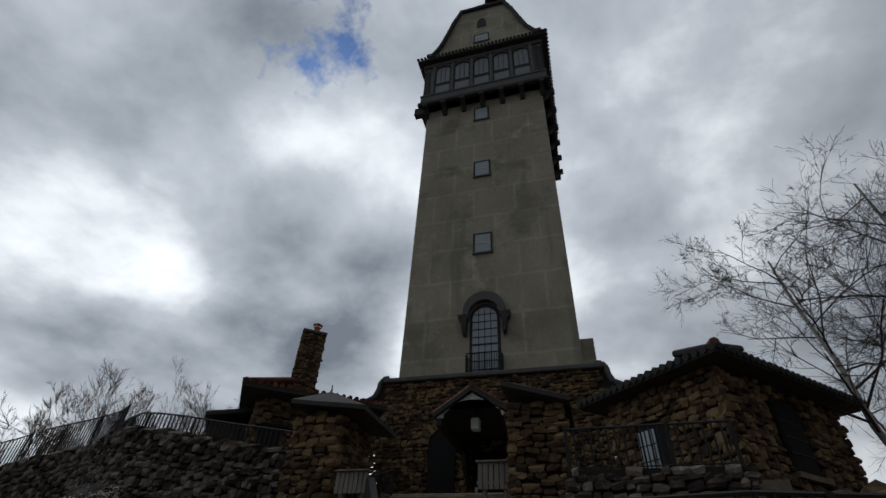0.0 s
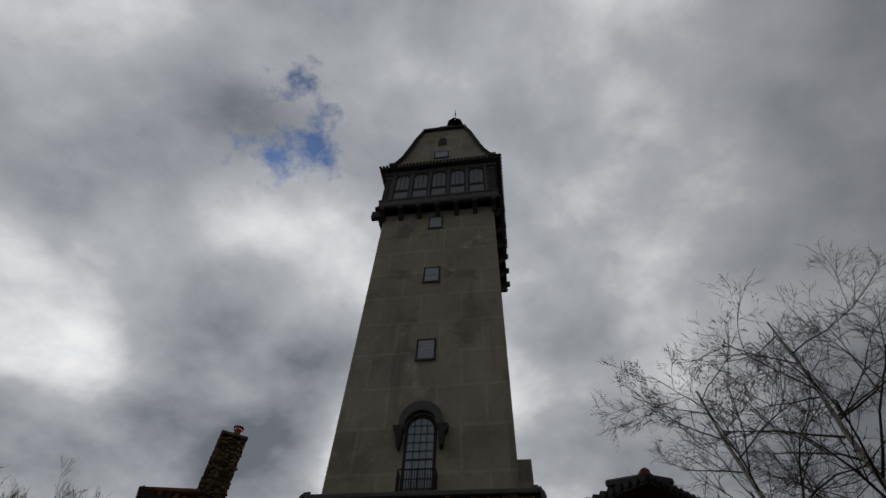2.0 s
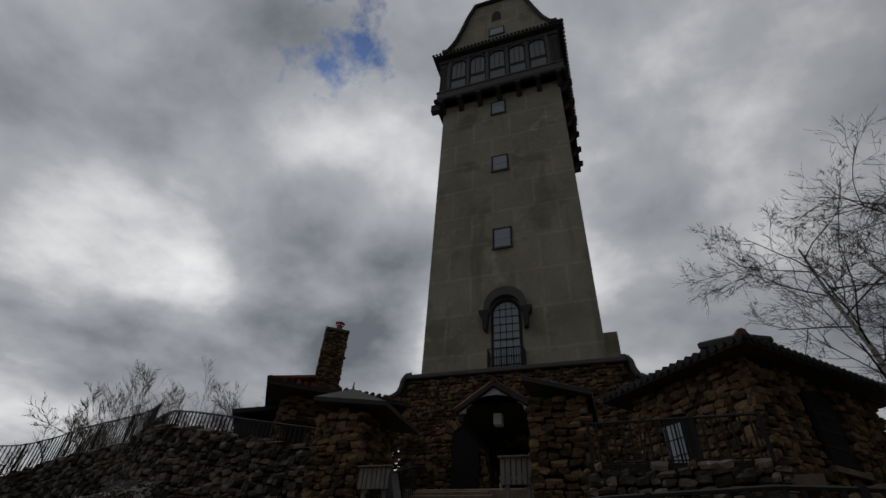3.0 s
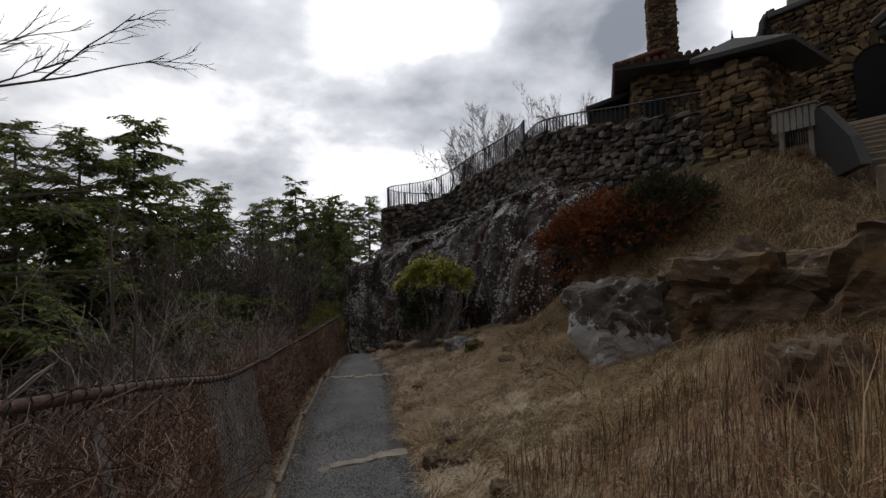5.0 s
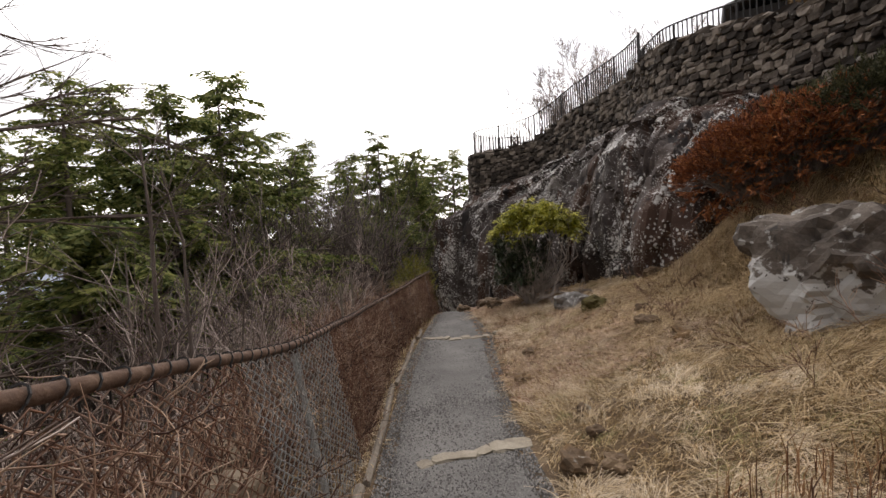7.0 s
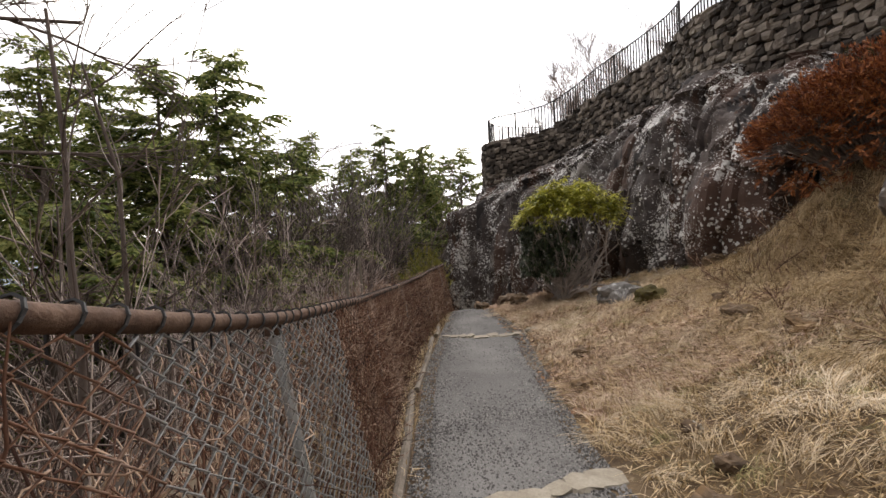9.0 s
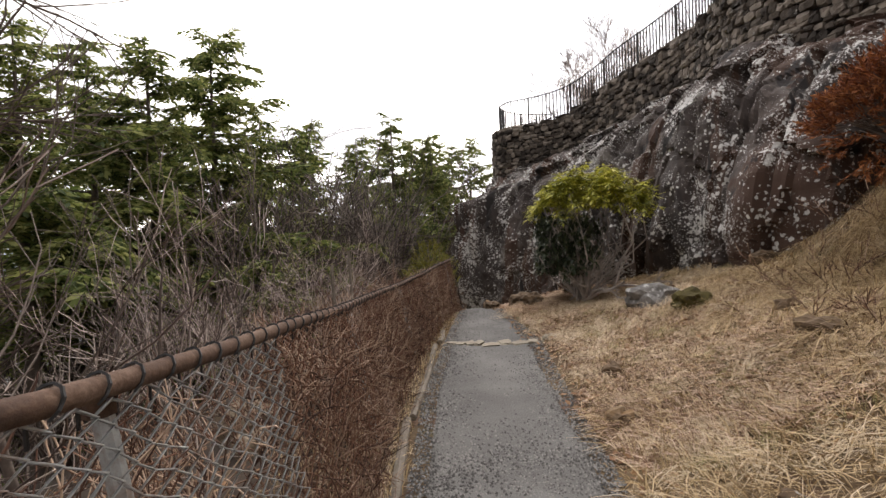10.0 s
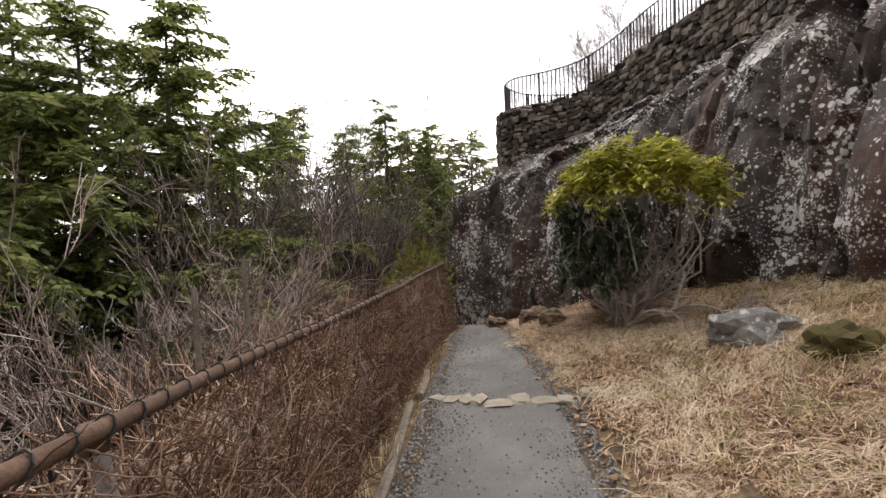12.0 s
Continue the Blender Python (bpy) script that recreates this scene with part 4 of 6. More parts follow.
part("body", B((-0.13, -0.13, 0.0), (0.13, 0.13, 0.34), None, 0.03), M_LAMPGLASS, lamp)
part("cap", B((-0.16, -0.16, 0.34), (0.16, 0.16, 0.40), None, 0.02), M_IRON, lamp)
part("chain", T([(0, 0, 0.4), (0, 0, 0.63)], 0.012, 5), M_IRON, lamp)

# gate piers either side of the stair
for x0, x1, nm, za, zb, zt in ((-6.42, -5.42, "l", 4.58, 4.36, 4.98), (-1.95, -0.98, "r", 4.66, 4.30, 4.80)):
    pier = stone_block("stone_pier", x0, x1, 8.95, 10.3, 0.6, 4.34, "tall fieldstone gate pier with a dark flat roof", "pier", "frl", (0.27, 0.15), 21 if nm == "l" else 27, limit=200)
    pier["group"] = "gate piers"
    bm = bmesh.new()
    cxp = (x0 + x1) / 2
    right = x1 + (0.62 if nm == "l" else 0.16)
    lo = [bm.verts.new(p) for p in ((x0 - 0.1, 8.7, za - 0.09), (right, 8.7, zb - 0.09), (right, 10.6, zb - 0.09), (x0 - 0.1, 10.6, za - 0.09))]
    hi = [bm.verts.new(p) for p in ((x0 - 0.1, 8.7, za), (right, 8.7, zb), (right, 10.6, zb), (x0 - 0.1, 10.6, za))]
    tp = [bm.verts.new(p) for p in ((cxp - 0.1, 9.4, zt), (cxp - 0.1, 9.9, zt))]
    bm.faces.new(lo)
    for i in range(4):
        bm.faces.new((lo[i], lo[(i + 1) % 4], hi[(i + 1) % 4], hi[i]))
    bm.faces.new((hi[0], hi[1], tp[0]))
    bm.faces.new((hi[2], hi[3], tp[1]))
    bm.faces.new((hi[1], hi[2], tp[1], tp[0]))
    bm.faces.new((hi[3], hi[0], tp[0], tp[1]))
    bmesh.ops.recalc_face_normals(bm, faces=bm.faces)
    part("roof", bm, M_DARKTRIM, pier)
    part("finial", T([(cxp - 0.1, 9.4, zt - 0.03), (cxp - 0.1, 9.4, zt + 0.16)], 0.03, 6, 0.008), M_DARKTRIM, pier)

# ---------------------------------------------------------------- left wing, turned towards the walk
WX, WY = Vector((0.80, 0.60, 0)), Vector((-0.60, 0.80, 0))
mw = Matrix((WX, WY, Vector((0, 0, 1)))).transposed().to_4x4()
mw.translation = (-9.52, 10.62, 0)
wing = empty("house_wing", "fieldstone house wing with a red tiled roof", "house", (0, 0, 0))
wcore = part("wall", B((0.55, 0.75, 2.6), (3.9, 4.9, 5.95), mw), M_MORTAR, wing)
face_stones(wcore, flat(mw @ Vector((0.5, 0.73, 0)), WX, -WY), 3.4, lambda s: 2.8, lambda s: 5.95, M_HOUSESTONE, (0.28, 0.16), 31, None, 150)
face_stones(wcore, flat(mw @ Vector((0.53, 0.75, 0)), WY, -WX), 4.1, lambda s: 2.8, lambda s: 5.95, M_HOUSESTONE, (0.28, 0.16), 33, None, 120)
bm = bmesh.new()
v = [bm.verts.new(mw @ Vector(p)) for p in ((0, 0, 5.9), (4.1, 0, 5.9), (4.1, 5.4, 5.9), (0, 5.4, 5.9), (0, 0, 6.04), (4.1, 0, 6.04), (4.1, 5.4, 6.04), (0, 5.4, 6.04), (1.2, 2.7, 6.62), (2.9, 2.7, 6.62))]
for f in ((0, 1, 2, 3), (0, 1, 5, 4), (1, 2, 6, 5), (2, 3, 7, 6), (3, 0, 4, 7), (4, 5, 9, 8), (5, 6, 9), (6, 7, 8, 9), (7, 4, 8)):
    bm.faces.new([v[i] for i in f])
bmesh.ops.recalc_face_normals(bm, faces=bm.faces)
wr = part("roof", bm, M_DARKTRIM, wing)
tb = T([(0, -0.04, 0), (0, 1.3, 0.27)], 0.075, 6)
tm2 = bpy.data.meshes.new("roof_tile")
tb.to_mesh(tm2)
tb.free()
tm2.materials.append(M_TILE)
for k in range(21):
    ob = new("roof_tile", tm2)
    ob.parent = wr
    ob.matrix_basis = mw @ Matrix.Translation((0.06 + k * 0.195, 0, 6.06))
for k in range(27):
    ob = new("roof_tile", tm2)
    ob.parent = wr
    ob.matrix_basis = mw @ Matrix.Translation((0, 0.06 + k * 0.195, 6.06)) @ Matrix.Rotation(radians(-90), 4, "Z")
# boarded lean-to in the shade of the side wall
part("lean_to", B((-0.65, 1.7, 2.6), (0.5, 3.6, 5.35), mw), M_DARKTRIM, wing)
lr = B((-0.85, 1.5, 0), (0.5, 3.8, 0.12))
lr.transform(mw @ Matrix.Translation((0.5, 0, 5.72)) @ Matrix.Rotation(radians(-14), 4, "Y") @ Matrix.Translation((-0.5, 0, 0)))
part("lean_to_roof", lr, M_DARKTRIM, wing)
wdoor = part("door", B((0.75, 0.62, 3.3), (1.35, 0.7, 5.2), mw), M_BLACK, wing, "dark doorway under the eave")
part("lower_panel", B((0.8, 0.59, 3.5), (1.2, 0.62, 4.15), mw), M_GREYTRIM, wdoor)
mc = mw.copy()
mc.translation = (-11.02, 14.9, 0)
ch = tagged(part("chimney", B((0.04, 0.04, 5.5), (0.84, 0.7, 10.05), mc), M_MORTAR), "tall fieldstone chimney with a terracotta pot", "chimney")
face_stones(ch, flat(mc @ Vector((0, 0.02, 0)), WX, -WY), 0.88, lambda s: 5.6, lambda s: 10.05, M_HOUSESTONE, (0.17, 0.10), 41, None, 260, thick=0.1, proud=0.015)
face_stones(ch, flat(mc @ Vector((0.02, 0, 0)), WY, -WX), 0.74, lambda s: 5.6, lambda s: 10.05, M_HOUSESTONE, (0.17, 0.10), 43, None, 200, thick=0.1, proud=0.015)
face_stones(ch, flat(mc @ Vector((0.86, 0, 0)), WY, WX), 0.74, lambda s: 5.6, lambda s: 10.05, M_HOUSESTONE, (0.17, 0.10), 45, None, 200, thick=0.1, proud=0.015)
part("cap", B((-0.05, -0.05, 10.05), (0.93, 0.8, 10.17), mc, 0.02), M_GREYTRIM, ch)
pot = bmesh.new()
bmesh.ops.create_cone(pot, segments=12, radius1=0.15, radius2=0.11, depth=0.36, matrix=mc @ Matrix.Translation((0.5, 0.37, 10.35)))
bmesh.ops.create_cone(pot, segments=12, radius1=0.17, radius2=0.20, depth=0.1, matrix=mc @ Matrix.Translation((0.5, 0.37, 10.56)))
part("chimney_pot", pot, M_RED, ch, "red terracotta chimney pot")

# ---------------------------------------------------------------- right pavilion, turned by 45 degrees
PC = Vector((1.87, 9.62, 0))
pav = empty("pavilion", "fieldstone pavilion with a dark tiled overhanging roof", "house", (0, 0, 0))
RL, RR = Vector((-0.7071, 0.7071, 0)), Vector((0.7071, 0.7071, 0))
mpav = Matrix((RR, RL, Vector((0, 0, 1)))).transposed().to_4x4()
mpav.translation = PC
wl, wr_ = 2.75, 4.1
core = part("wall", B((0.05, 0.05, 0.6), (wr_, wl, 5.15), mpav), M_MORTAR, pav)
face_stones(core, flat(PC + RR * 0.03, RL, -RR), wl, lambda s: 1.0, lambda s: 5.1, M_HOUSESTONE, (0.24, 0.15), 51, lambda s, z: 1.3 < s < 2.1 and 3.0 < z < 4.45, 200)
face_stones(core, flat(PC + RL * 0.03, RR, -RL), wr_, lambda s: 1.0, lambda s: 5.1, M_HOUSESTONE, (0.24, 0.15), 53, lambda s, z: 1.4 < s < 2.45 and 3.3 < z < 4.85, 250)
for (a, b, nrm) in ((1.35, 2.05, "l"), (1.5, 2.35, "r")):
    if nrm == "l":
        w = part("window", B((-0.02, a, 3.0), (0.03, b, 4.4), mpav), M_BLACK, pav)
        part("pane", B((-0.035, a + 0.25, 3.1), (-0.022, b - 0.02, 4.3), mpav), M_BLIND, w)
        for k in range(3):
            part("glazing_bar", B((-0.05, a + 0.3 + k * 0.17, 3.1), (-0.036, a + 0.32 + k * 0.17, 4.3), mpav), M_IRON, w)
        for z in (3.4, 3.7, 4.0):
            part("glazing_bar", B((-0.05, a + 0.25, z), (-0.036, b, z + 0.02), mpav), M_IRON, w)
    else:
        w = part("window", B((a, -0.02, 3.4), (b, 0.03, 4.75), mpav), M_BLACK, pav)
        # pane coloured near-black for the shade of its recess
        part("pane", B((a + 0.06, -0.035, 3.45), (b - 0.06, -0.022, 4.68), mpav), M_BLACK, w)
        for zz in (3.75, 4.05, 4.35):
            part("glazing_bar", B((a + 0.06, -0.05, zz), (b - 0.06, -0.036, zz + 0.025), mpav), M_DARKTRIM, w)
        part("sill", B((a - 0.1, -0.12, 3.3), (b + 0.1, 0.05, 3.4), mpav), M_STEP, w)
bm = bmesh.new()
q = [mpav @ Vector(p) for p in ((-0.45, -0.45, 5.08), (wr_ + 0.45, -0.45, 5.08), (wr_ + 0.45, wl + 0.45, 5.08), (-0.45, wl + 0.45, 5.08), (-0.45, -0.45, 5.16), (wr_ + 0.45, -0.45, 5.16), (wr_ + 0.45, wl + 0.45, 5.16), (-0.45, wl + 0.45, 5.16), (1.2, wl / 2, 5.6), (wr_ - 1.2, wl / 2, 5.6))]
v = [bm.verts.new(p) for p in q]
for f in ((0, 1, 2, 3), (0, 1, 5, 4), (1, 2, 6, 5), (2, 3, 7, 6), (3, 0, 4, 7), (4, 5, 9, 8), (5, 6, 9), (6, 7, 8, 9), (7, 4, 8)):
    bm.faces.new([v[i] for i in f])
bmesh.ops.recalc_face_normals(bm, faces=bm.faces)
pr = part("roof", bm, M_DARKTRIM, pav)
tb = T([(0, -0.04, 0), (0, 0.9, 0.2)], 0.075, 6)
tm3 = bpy.data.meshes.new("roof_tile")
tb.to_mesh(tm3)
tb.free()
tm3.materials.append(M_DARKTRIM)
for k in range(27):
    ob = new("roof_tile", tm3)
    ob.parent = pr
    ob.matrix_basis = mpav @ Matrix.Translation((-0.4 + k * 0.185, -0.47, 5.17))
for k in range(20):
    ob = new("roof_tile", tm3)
    ob.parent = pr
    ob.matrix_basis = mpav @ Matrix.Translation((-0.47, -0.4 + k * 0.185, 5.17)) @ Matrix.Rotation(radians(-90), 4, "Z")
part("hip_tile", T([mpav @ Vector((-0.47, -0.47, 5.24)), mpav @ Vector((1.2, wl / 2, 5.62))], 0.09, 7), M_TILE, pr)

# terrace wall and rail in front of the pavilion
rw = stone_block("garden_wall", -1.0, 1.6, 8.25, 8.9, 0.0, 2.95, "rough fieldstone garden wall below the pavilion", "wall", "fr", (0.19, 0.115), 61, M_STONE, kind="structure", proud=0.03, limit=200)
railing("black iron railing on the garden wall before the pavilion", [(-0.95, 8.5, 2.95), (1.52, 8.4, 2.95)], 0.68, 0.13, 0.014)
part("terrace_deck", B((-1.0, 8.9, 2.7), (2.2, 10.2, 2.9)), M_STEP, rw)

# ---------------------------------------------------------------- stair up to the porch
def stair_x(y):
    return -1.35 - (y - 4.4) * 0.42


stair = empty("stone_stair", "worn brown stone garden stair climbing to the porch", "stairs", (0, 0, 0), kind="structure")
NS = 18
for k in range(NS):
    y = 4.2 + k * 0.43
    z = 0.47 + k * 0.165
    xc = stair_x(y)
    wdt = 0.95 + max(0, (6 - y)) * 0.25
    part("step", B((xc - wdt, y, z - 0.5), (xc + wdt, y + 0.6, z), None, 0.025), M_STEP, stair)
part("landing", B((-6.2, 11.9, 2.6), (-1.9, BY, 3.40), None, 0.03), M_STEP, stair)


def curve_wall(name, pts, low, label, seed, mat=M_STONE):
    """A low wall on a line (x, y, top z) with stones on its stair-side face."""
    pts = [Vector(p) for p in pts]
    bm = bmesh.new()
    rows = []
    for i, p in enumerate(pts):
        d = (pts[min(i + 1, len(pts) - 1)] - pts[max(0, i - 1)])
        nn = Vector((d.y, -d.x, 0)).normalized()
        rows.append([bm.verts.new(x) for x in (p - nn * 0.2, p + nn * 0.2, Vector((*(p + nn * 0.2).xy, low)), Vector((*(p - nn * 0.2).xy, low)))])
    for a, b in zip(rows, rows[1:]):
        for i in range(4):
            bm.faces.new((a[i], a[(i + 1) % 4], b[(i + 1) % 4], b[i]))
    bm.faces.new(rows[0])
    bm.faces.new(rows[-1][::-1])
    bmesh.ops.recalc_face_normals(bm, faces=bm.faces)
    w = tagged(part(name, bm, M_MORTAR), label, "wall", kind="structure")
    for i, (a, b) in enumerate(zip(pts, pts[1:])):
        d = (b - a)
        ln = d.xy.length
        nn = Vector((d.y, -d.x, 0)).normalized()
        top = lambda s, a=a, b=b, ln=ln: a.z + (b.z - a.z) * s / ln
        for sg in (-1, 1):
            face_stones(w, flat(a + nn * 0.19 * sg, d, nn * sg), ln, lambda s: low, top, mat, (0.125, 0.078), seed + i * 2 + sg, None, 60, proud=0.03)
    return w


curve_wall("stair_wall", [(-2.9, 9.0, 2.0), (-1.9, 7.2, 1.62), (-0.75, 5.3, 1.42), (0.5, 4.6, 1.35), (2.2, 4.9, 1.35)], 0.1, "low lichened fieldstone wall beside the garden stair", 71)
railing("black iron stair railing on the low wall", [(-2.85, 8.9, 2.0), (-1.9, 7.2, 1.62), (-0.75, 5.3, 1.42), (0.5, 4.6, 1.35), (2.2, 4.9, 1.35)], 0.5, 0.13, 0.014)
railing("black iron railing at the head of the stair", [(-5.3, 9.6, 2.3), (-5.2, 11.6, 3.0)], 0.85, 0.12)
chk = prism([(0, 0.0), (0, 1.25), (0.5, 1.2), (1.6, 0.45), (1.9, 0.0)], 0.12, Matrix.Translation((-4.75, 9.05, 1.8)) @ Matrix.Rotation(radians(-58), 4, "Z"))
tagged(part("stair_cheek", chk, M_IRON), "dark metal stair cheek with sloping handrail", "stair cheek")


def picket_panel(label, x0, x1, y, z0, z1, turn=0.0, planks=5, group=""):
    p = empty("board_panel", label, "wooden panel", (x0, y, z0), group)
    p.rotation_euler = (0, 0, radians(turn))
    w = (x1 - x0) / planks
    h = z1 - z0
    rnd = random.Random(int(abs(x0) * 100))
    for k in range(planks):
        bm = bmesh.new()
        wob = [rnd.uniform(-0.06, 0.06) * w for _ in range(12)]
        hh = h * rnd.uniform(0.95, 1.0)
        left = [(k * w + 0.006 + abs(wob[i]), hh * i / 5) for i in range(6)]
        right = [((k + 1) * w - 0.006 - abs(wob[i + 6]), hh * i / 5) for i in range(6)]
        bm = prism(left + right[::-1], 0.028)
        part("plank", bm, M_WOOD, p)
    part("batten", B((-0.02, 0.03, h * 0.2), (x1 - x0 + 0.02, 0.06, h * 0.32)), M_WOOD, p)
    part("top_board", B((-0.03, -0.05, h), (x1 - x0 + 0.03, 0.09, h + 0.028), None, 0.006), M_WOOD, p)
    for q in (0.08, x1 - x0 - 0.14):
        part("post", B((q, 0.06, -0.75), (q + 0.07, 0.13, h)), M_WOOD, p)
    return p


picket_panel("weathered grey board panel of rough-sawn planks by the stair", -1.80, -1.17, 2.45, 0.64, 1.13, -10, 5)
picket_panel("small grey picket panel beside the gate pier", -5.25, -4.6, 8.85, 2.78, 3.15, 0, 7, "picket panels")
picket_panel("small grey picket panel beside the gate pier", -2.62, -2.02, 9.25, 2.9, 3.35, 0, 6, "picket panels")


# ---------------------------------------------------------------- rocks
def boulder(name, place, size, label, mat, seed, turn=0.0, rough=0.28, sub=4, kind="", flat_top=0.0, group="", layers=0, blocky=0.3):
    bm = bmesh.new()
    bmesh.ops.create_icosphere(bm, subdivisions=sub, radius=1.0)
    off = Vector((seed * 7.3, seed * 3.1, seed * 1.7))
    for v in bm.verts:
        c = v.co.copy()
        m = max(abs(c.x), abs(c.y), abs(c.z))
        c = c.lerp(c / m * 0.85, blocky)
        n = noise.turbulence(c * 0.9 + off, 3, True)
        f = noise.noise(c * 11 + off) * 0.025 + noise.noise(c * 5 + off) * 0.06 + noise.noise(c * 2.2 + off) * 0.10 - 0.05 * abs(noise.noise(c * 3 + off * 2))
        v.co = c * (1 - rough + rough * 1.3 * n + f + 0.12 * facet(c * 1.0 + off, 1.5) - 0.06 + 0.05 * facet(c + off * 2, 4.0))
        if layers:
            zz = v.co.z * layers
            v.co.x *= 1 + 0.10 * (noise.noise(Vector((math.floor(zz + 0.6 * noise.noise(c * 1.2 + off)) * 3.7, seed, 0))))
            v.co.y *= 1 + 0.16 * (noise.noise(Vector((math.floor(zz + 0.6 * noise.noise(c * 1.2 + off)) * 2.9, seed + 4, 0))))
        if flat_top and v.co.z > flat_top:
            v.co.z = flat_top + (v.co.z - flat_top) * 0.15
    bm.transform(Matrix.Rotation(radians(turn), 4, "Z") @ Matrix.Diagonal((*size, 1)))
    ob = part(name, bm, mat)
    ob.location = place
    return tagged(ob, label, "rock", group, kind)


boulder("boulder", (-5.75, 5.75, -0.38), (1.3, 1.0, 1.05), "large grey boulder crusted with white lichen", M_WHITEROCK, 14, 20, 0.14, 5, blocky=0.35)
boulder("rock_ledge", (-4.45, 5.95, -0.1), (1.3, 1.0, 1.0), "brown layered rock ledge beside the boulder", M_BOULDER, 3, 8, 0.25, 5, layers=7)
boulder("rock_ledge", (-3.0, 5.85, 0.12), (1.2, 0.95, 0.85), "dark layered rock ledge under dry grass", M_BOULDER, 5, -10, 0.25, 5, layers=6)
boulder("rock_ledge", (-3.2, 3.85, -0.42), (0.45, 0.5, 0.5), "dark low rock among dry grass stalks", M_BOULDER, 6, 30, 0.3, 4)
boulder("boulder", (2.6, 8.0, 1.6), (0.9, 0.7, 1.15), "pale lichened boulder beside the garden wall", M_BOULDER, 9, 20, 0.25, 4)
boulder("flat_stone", (-10.2, 5.55, ground_z(-10.2, 5.55) + 0.05), (0.46, 0.34, 0.24), "flat grey lichened stone lying in dry grass", M_GREYROCK, 11, 12, 0.3, 3, group="stones in the grass")
boulder("mossy_stone", (-9.45, 5.42, ground_z(-9.45, 5.42) + 0.04), (0.27, 0.27, 0.2), "small stone covered in yellow-green moss", M_MOSS, 12, 40, 0.3, 3)
for k, (x, y, r) in enumerate(((-7.75, 4.75, 0.17), (-7.1, 4.6, 0.14), (-9.62, 7.0, 0.22), (-8.25, 3.15, 0.13), (-6.15, 2.25, 0.19), (-5.9, 2.4, 0.14), (-8.3, 5.3, 0.13), (-8.95, 3.75, 0.12), (-13.2, 5.7, 0.25), (-14.0, 5.9, 0.3), (-14.6, 5.5, 0.22), (-12.9, 6.4, 0.2), (-6.45, 2.7, 0.1), (-6.9, 2.95, 0.09), (-4.9, 2.1, 0.13))):
    boulder("field_stone", (x, y, ground_z(x, y) + r * 0.25), (r * 1.2, r, r * 0.75), "small weathered stone half sunk in dry grass", M_BOULDER, 20 + k, 37 * k, 0.35, 3, group="stones in the grass")
# boulders under the fence, on the falling side
for k in range(14):
    p = xy(-1.5 + k * 0.8, -1.5 - 0.9 * ((k * 7) % 5) / 5)
    r = 0.18 + 0.05 * ((k * 3) % 4)
    boulder("slope_stone", (p.x, p.y, ground_z(p.x, p.y) + r * 0.2), (r * 1.3, r, r * 0.8), "pale stone on the slope below the fence", M_STEP, 50 + k, 50 * k, 0.3, 3, group="stones below the fence")

# stone sills across the path
data = stone_data(M_PALE)
for nm, (ua, va), (ub, vb), sd in (("a", (2.72, -0.02), (3.0, 0.96), 3), ("b", (7.42, 0.0), (7.15, 1.35), 4)):
    a, b = xy(ua, va), xy(ub, vb)
    sill = empty("stone_sill", "row of pale flat stones set across the path", "stone row", (a.x, a.y, ground_z(a.x, a.y)), "stone rows")
    rnd = random.Random(sd)
    s = 0.0
    ln = (b - a).length
    d = (b - a).normalized()
    while s < ln - 0.05:
        w = rnd.uniform(0.08, 0.26)
        p = a + d * (s + w / 2) + Vector((-d.y, d.x)) * rnd.gauss(0, 0.035)
        ob = new("flat_stone", data[rnd.randrange(9)])
        ob.parent = sill
        ob.matrix_basis = Matrix.Translation((p.x - a.x, p.y - a.y, ground_z(p.x, p.y) - ground_z(a.x, a.y) + 0.012)) @ Matrix.Rotation(math.atan2(d.y, d.x) + rnd.uniform(-0.5, 0.5), 4, "Z") @ Matrix.Diagonal((w * 1.05, rnd.uniform(0.13, 0.24), rnd.uniform(0.035, 0.06), 1))
        s += w * 0.98

# timber edging on the fence side of the path
for k, (ua, ub) in enumerate(((0.2, 2.35), (2.4, 4.9), (4.95, 7.3), (7.5, 8.3))):
    a, b = xy(ua, path_left(ua) - 0.06), xy(ub, path_left(ub) - 0.10)
    za, zb = ground_z(a.x, a.y) + 0.02, ground_z(b.x, b.y) + 0.02
    mid = ((a + b) / 2)
    bm = T([(0, 0, za), ((mid - a).x, (mid - a).y + 0.02, (za + zb) / 2 - 0.01), ((b - a).x, (b - a).y, zb)], 0.04, 7)
    for v in bm.verts:
        v.co += Vector([noise.noise(v.co * 9 + Vector((k, i * 5, 0))) * 0.012 for i in range(3)])
    ob = part("edging_timber", bm, M_TIMBER)
    ob.location = (a.x, a.y, 0)
    tagged(ob, "weathered grey timber edging the path", "timber", "path edging")


# ---------------------------------------------------------------- chain-link fence
def fence_v(u):
    return float(np.interp(u, [-8, 0, 5, 6.4, 9, 10.8, 12], [-0.75, -0.75, -0.70, -0.60, -0.27, 0.02, 0.25]))


def fence_top(u):
    us = [-8, -4, -1.3, -0.5, 0.2, 1.0, 1.55, 2.34, 3.3, 4.2, 5.1, 6.6, 8.3, 11.4, 12]
    zs = [1.5, 0.80, 0.225, 0.105, -0.02, -0.175, -0.275, -0.375, -0.455, -0.53, -0.595, -0.665, -0.70, -0.68, -0.68]
    return float(np.interp(u - 0.3, us, zs) + np.interp(u, us, zs) * 2 + np.interp(u + 0.3, us, zs)) / 4


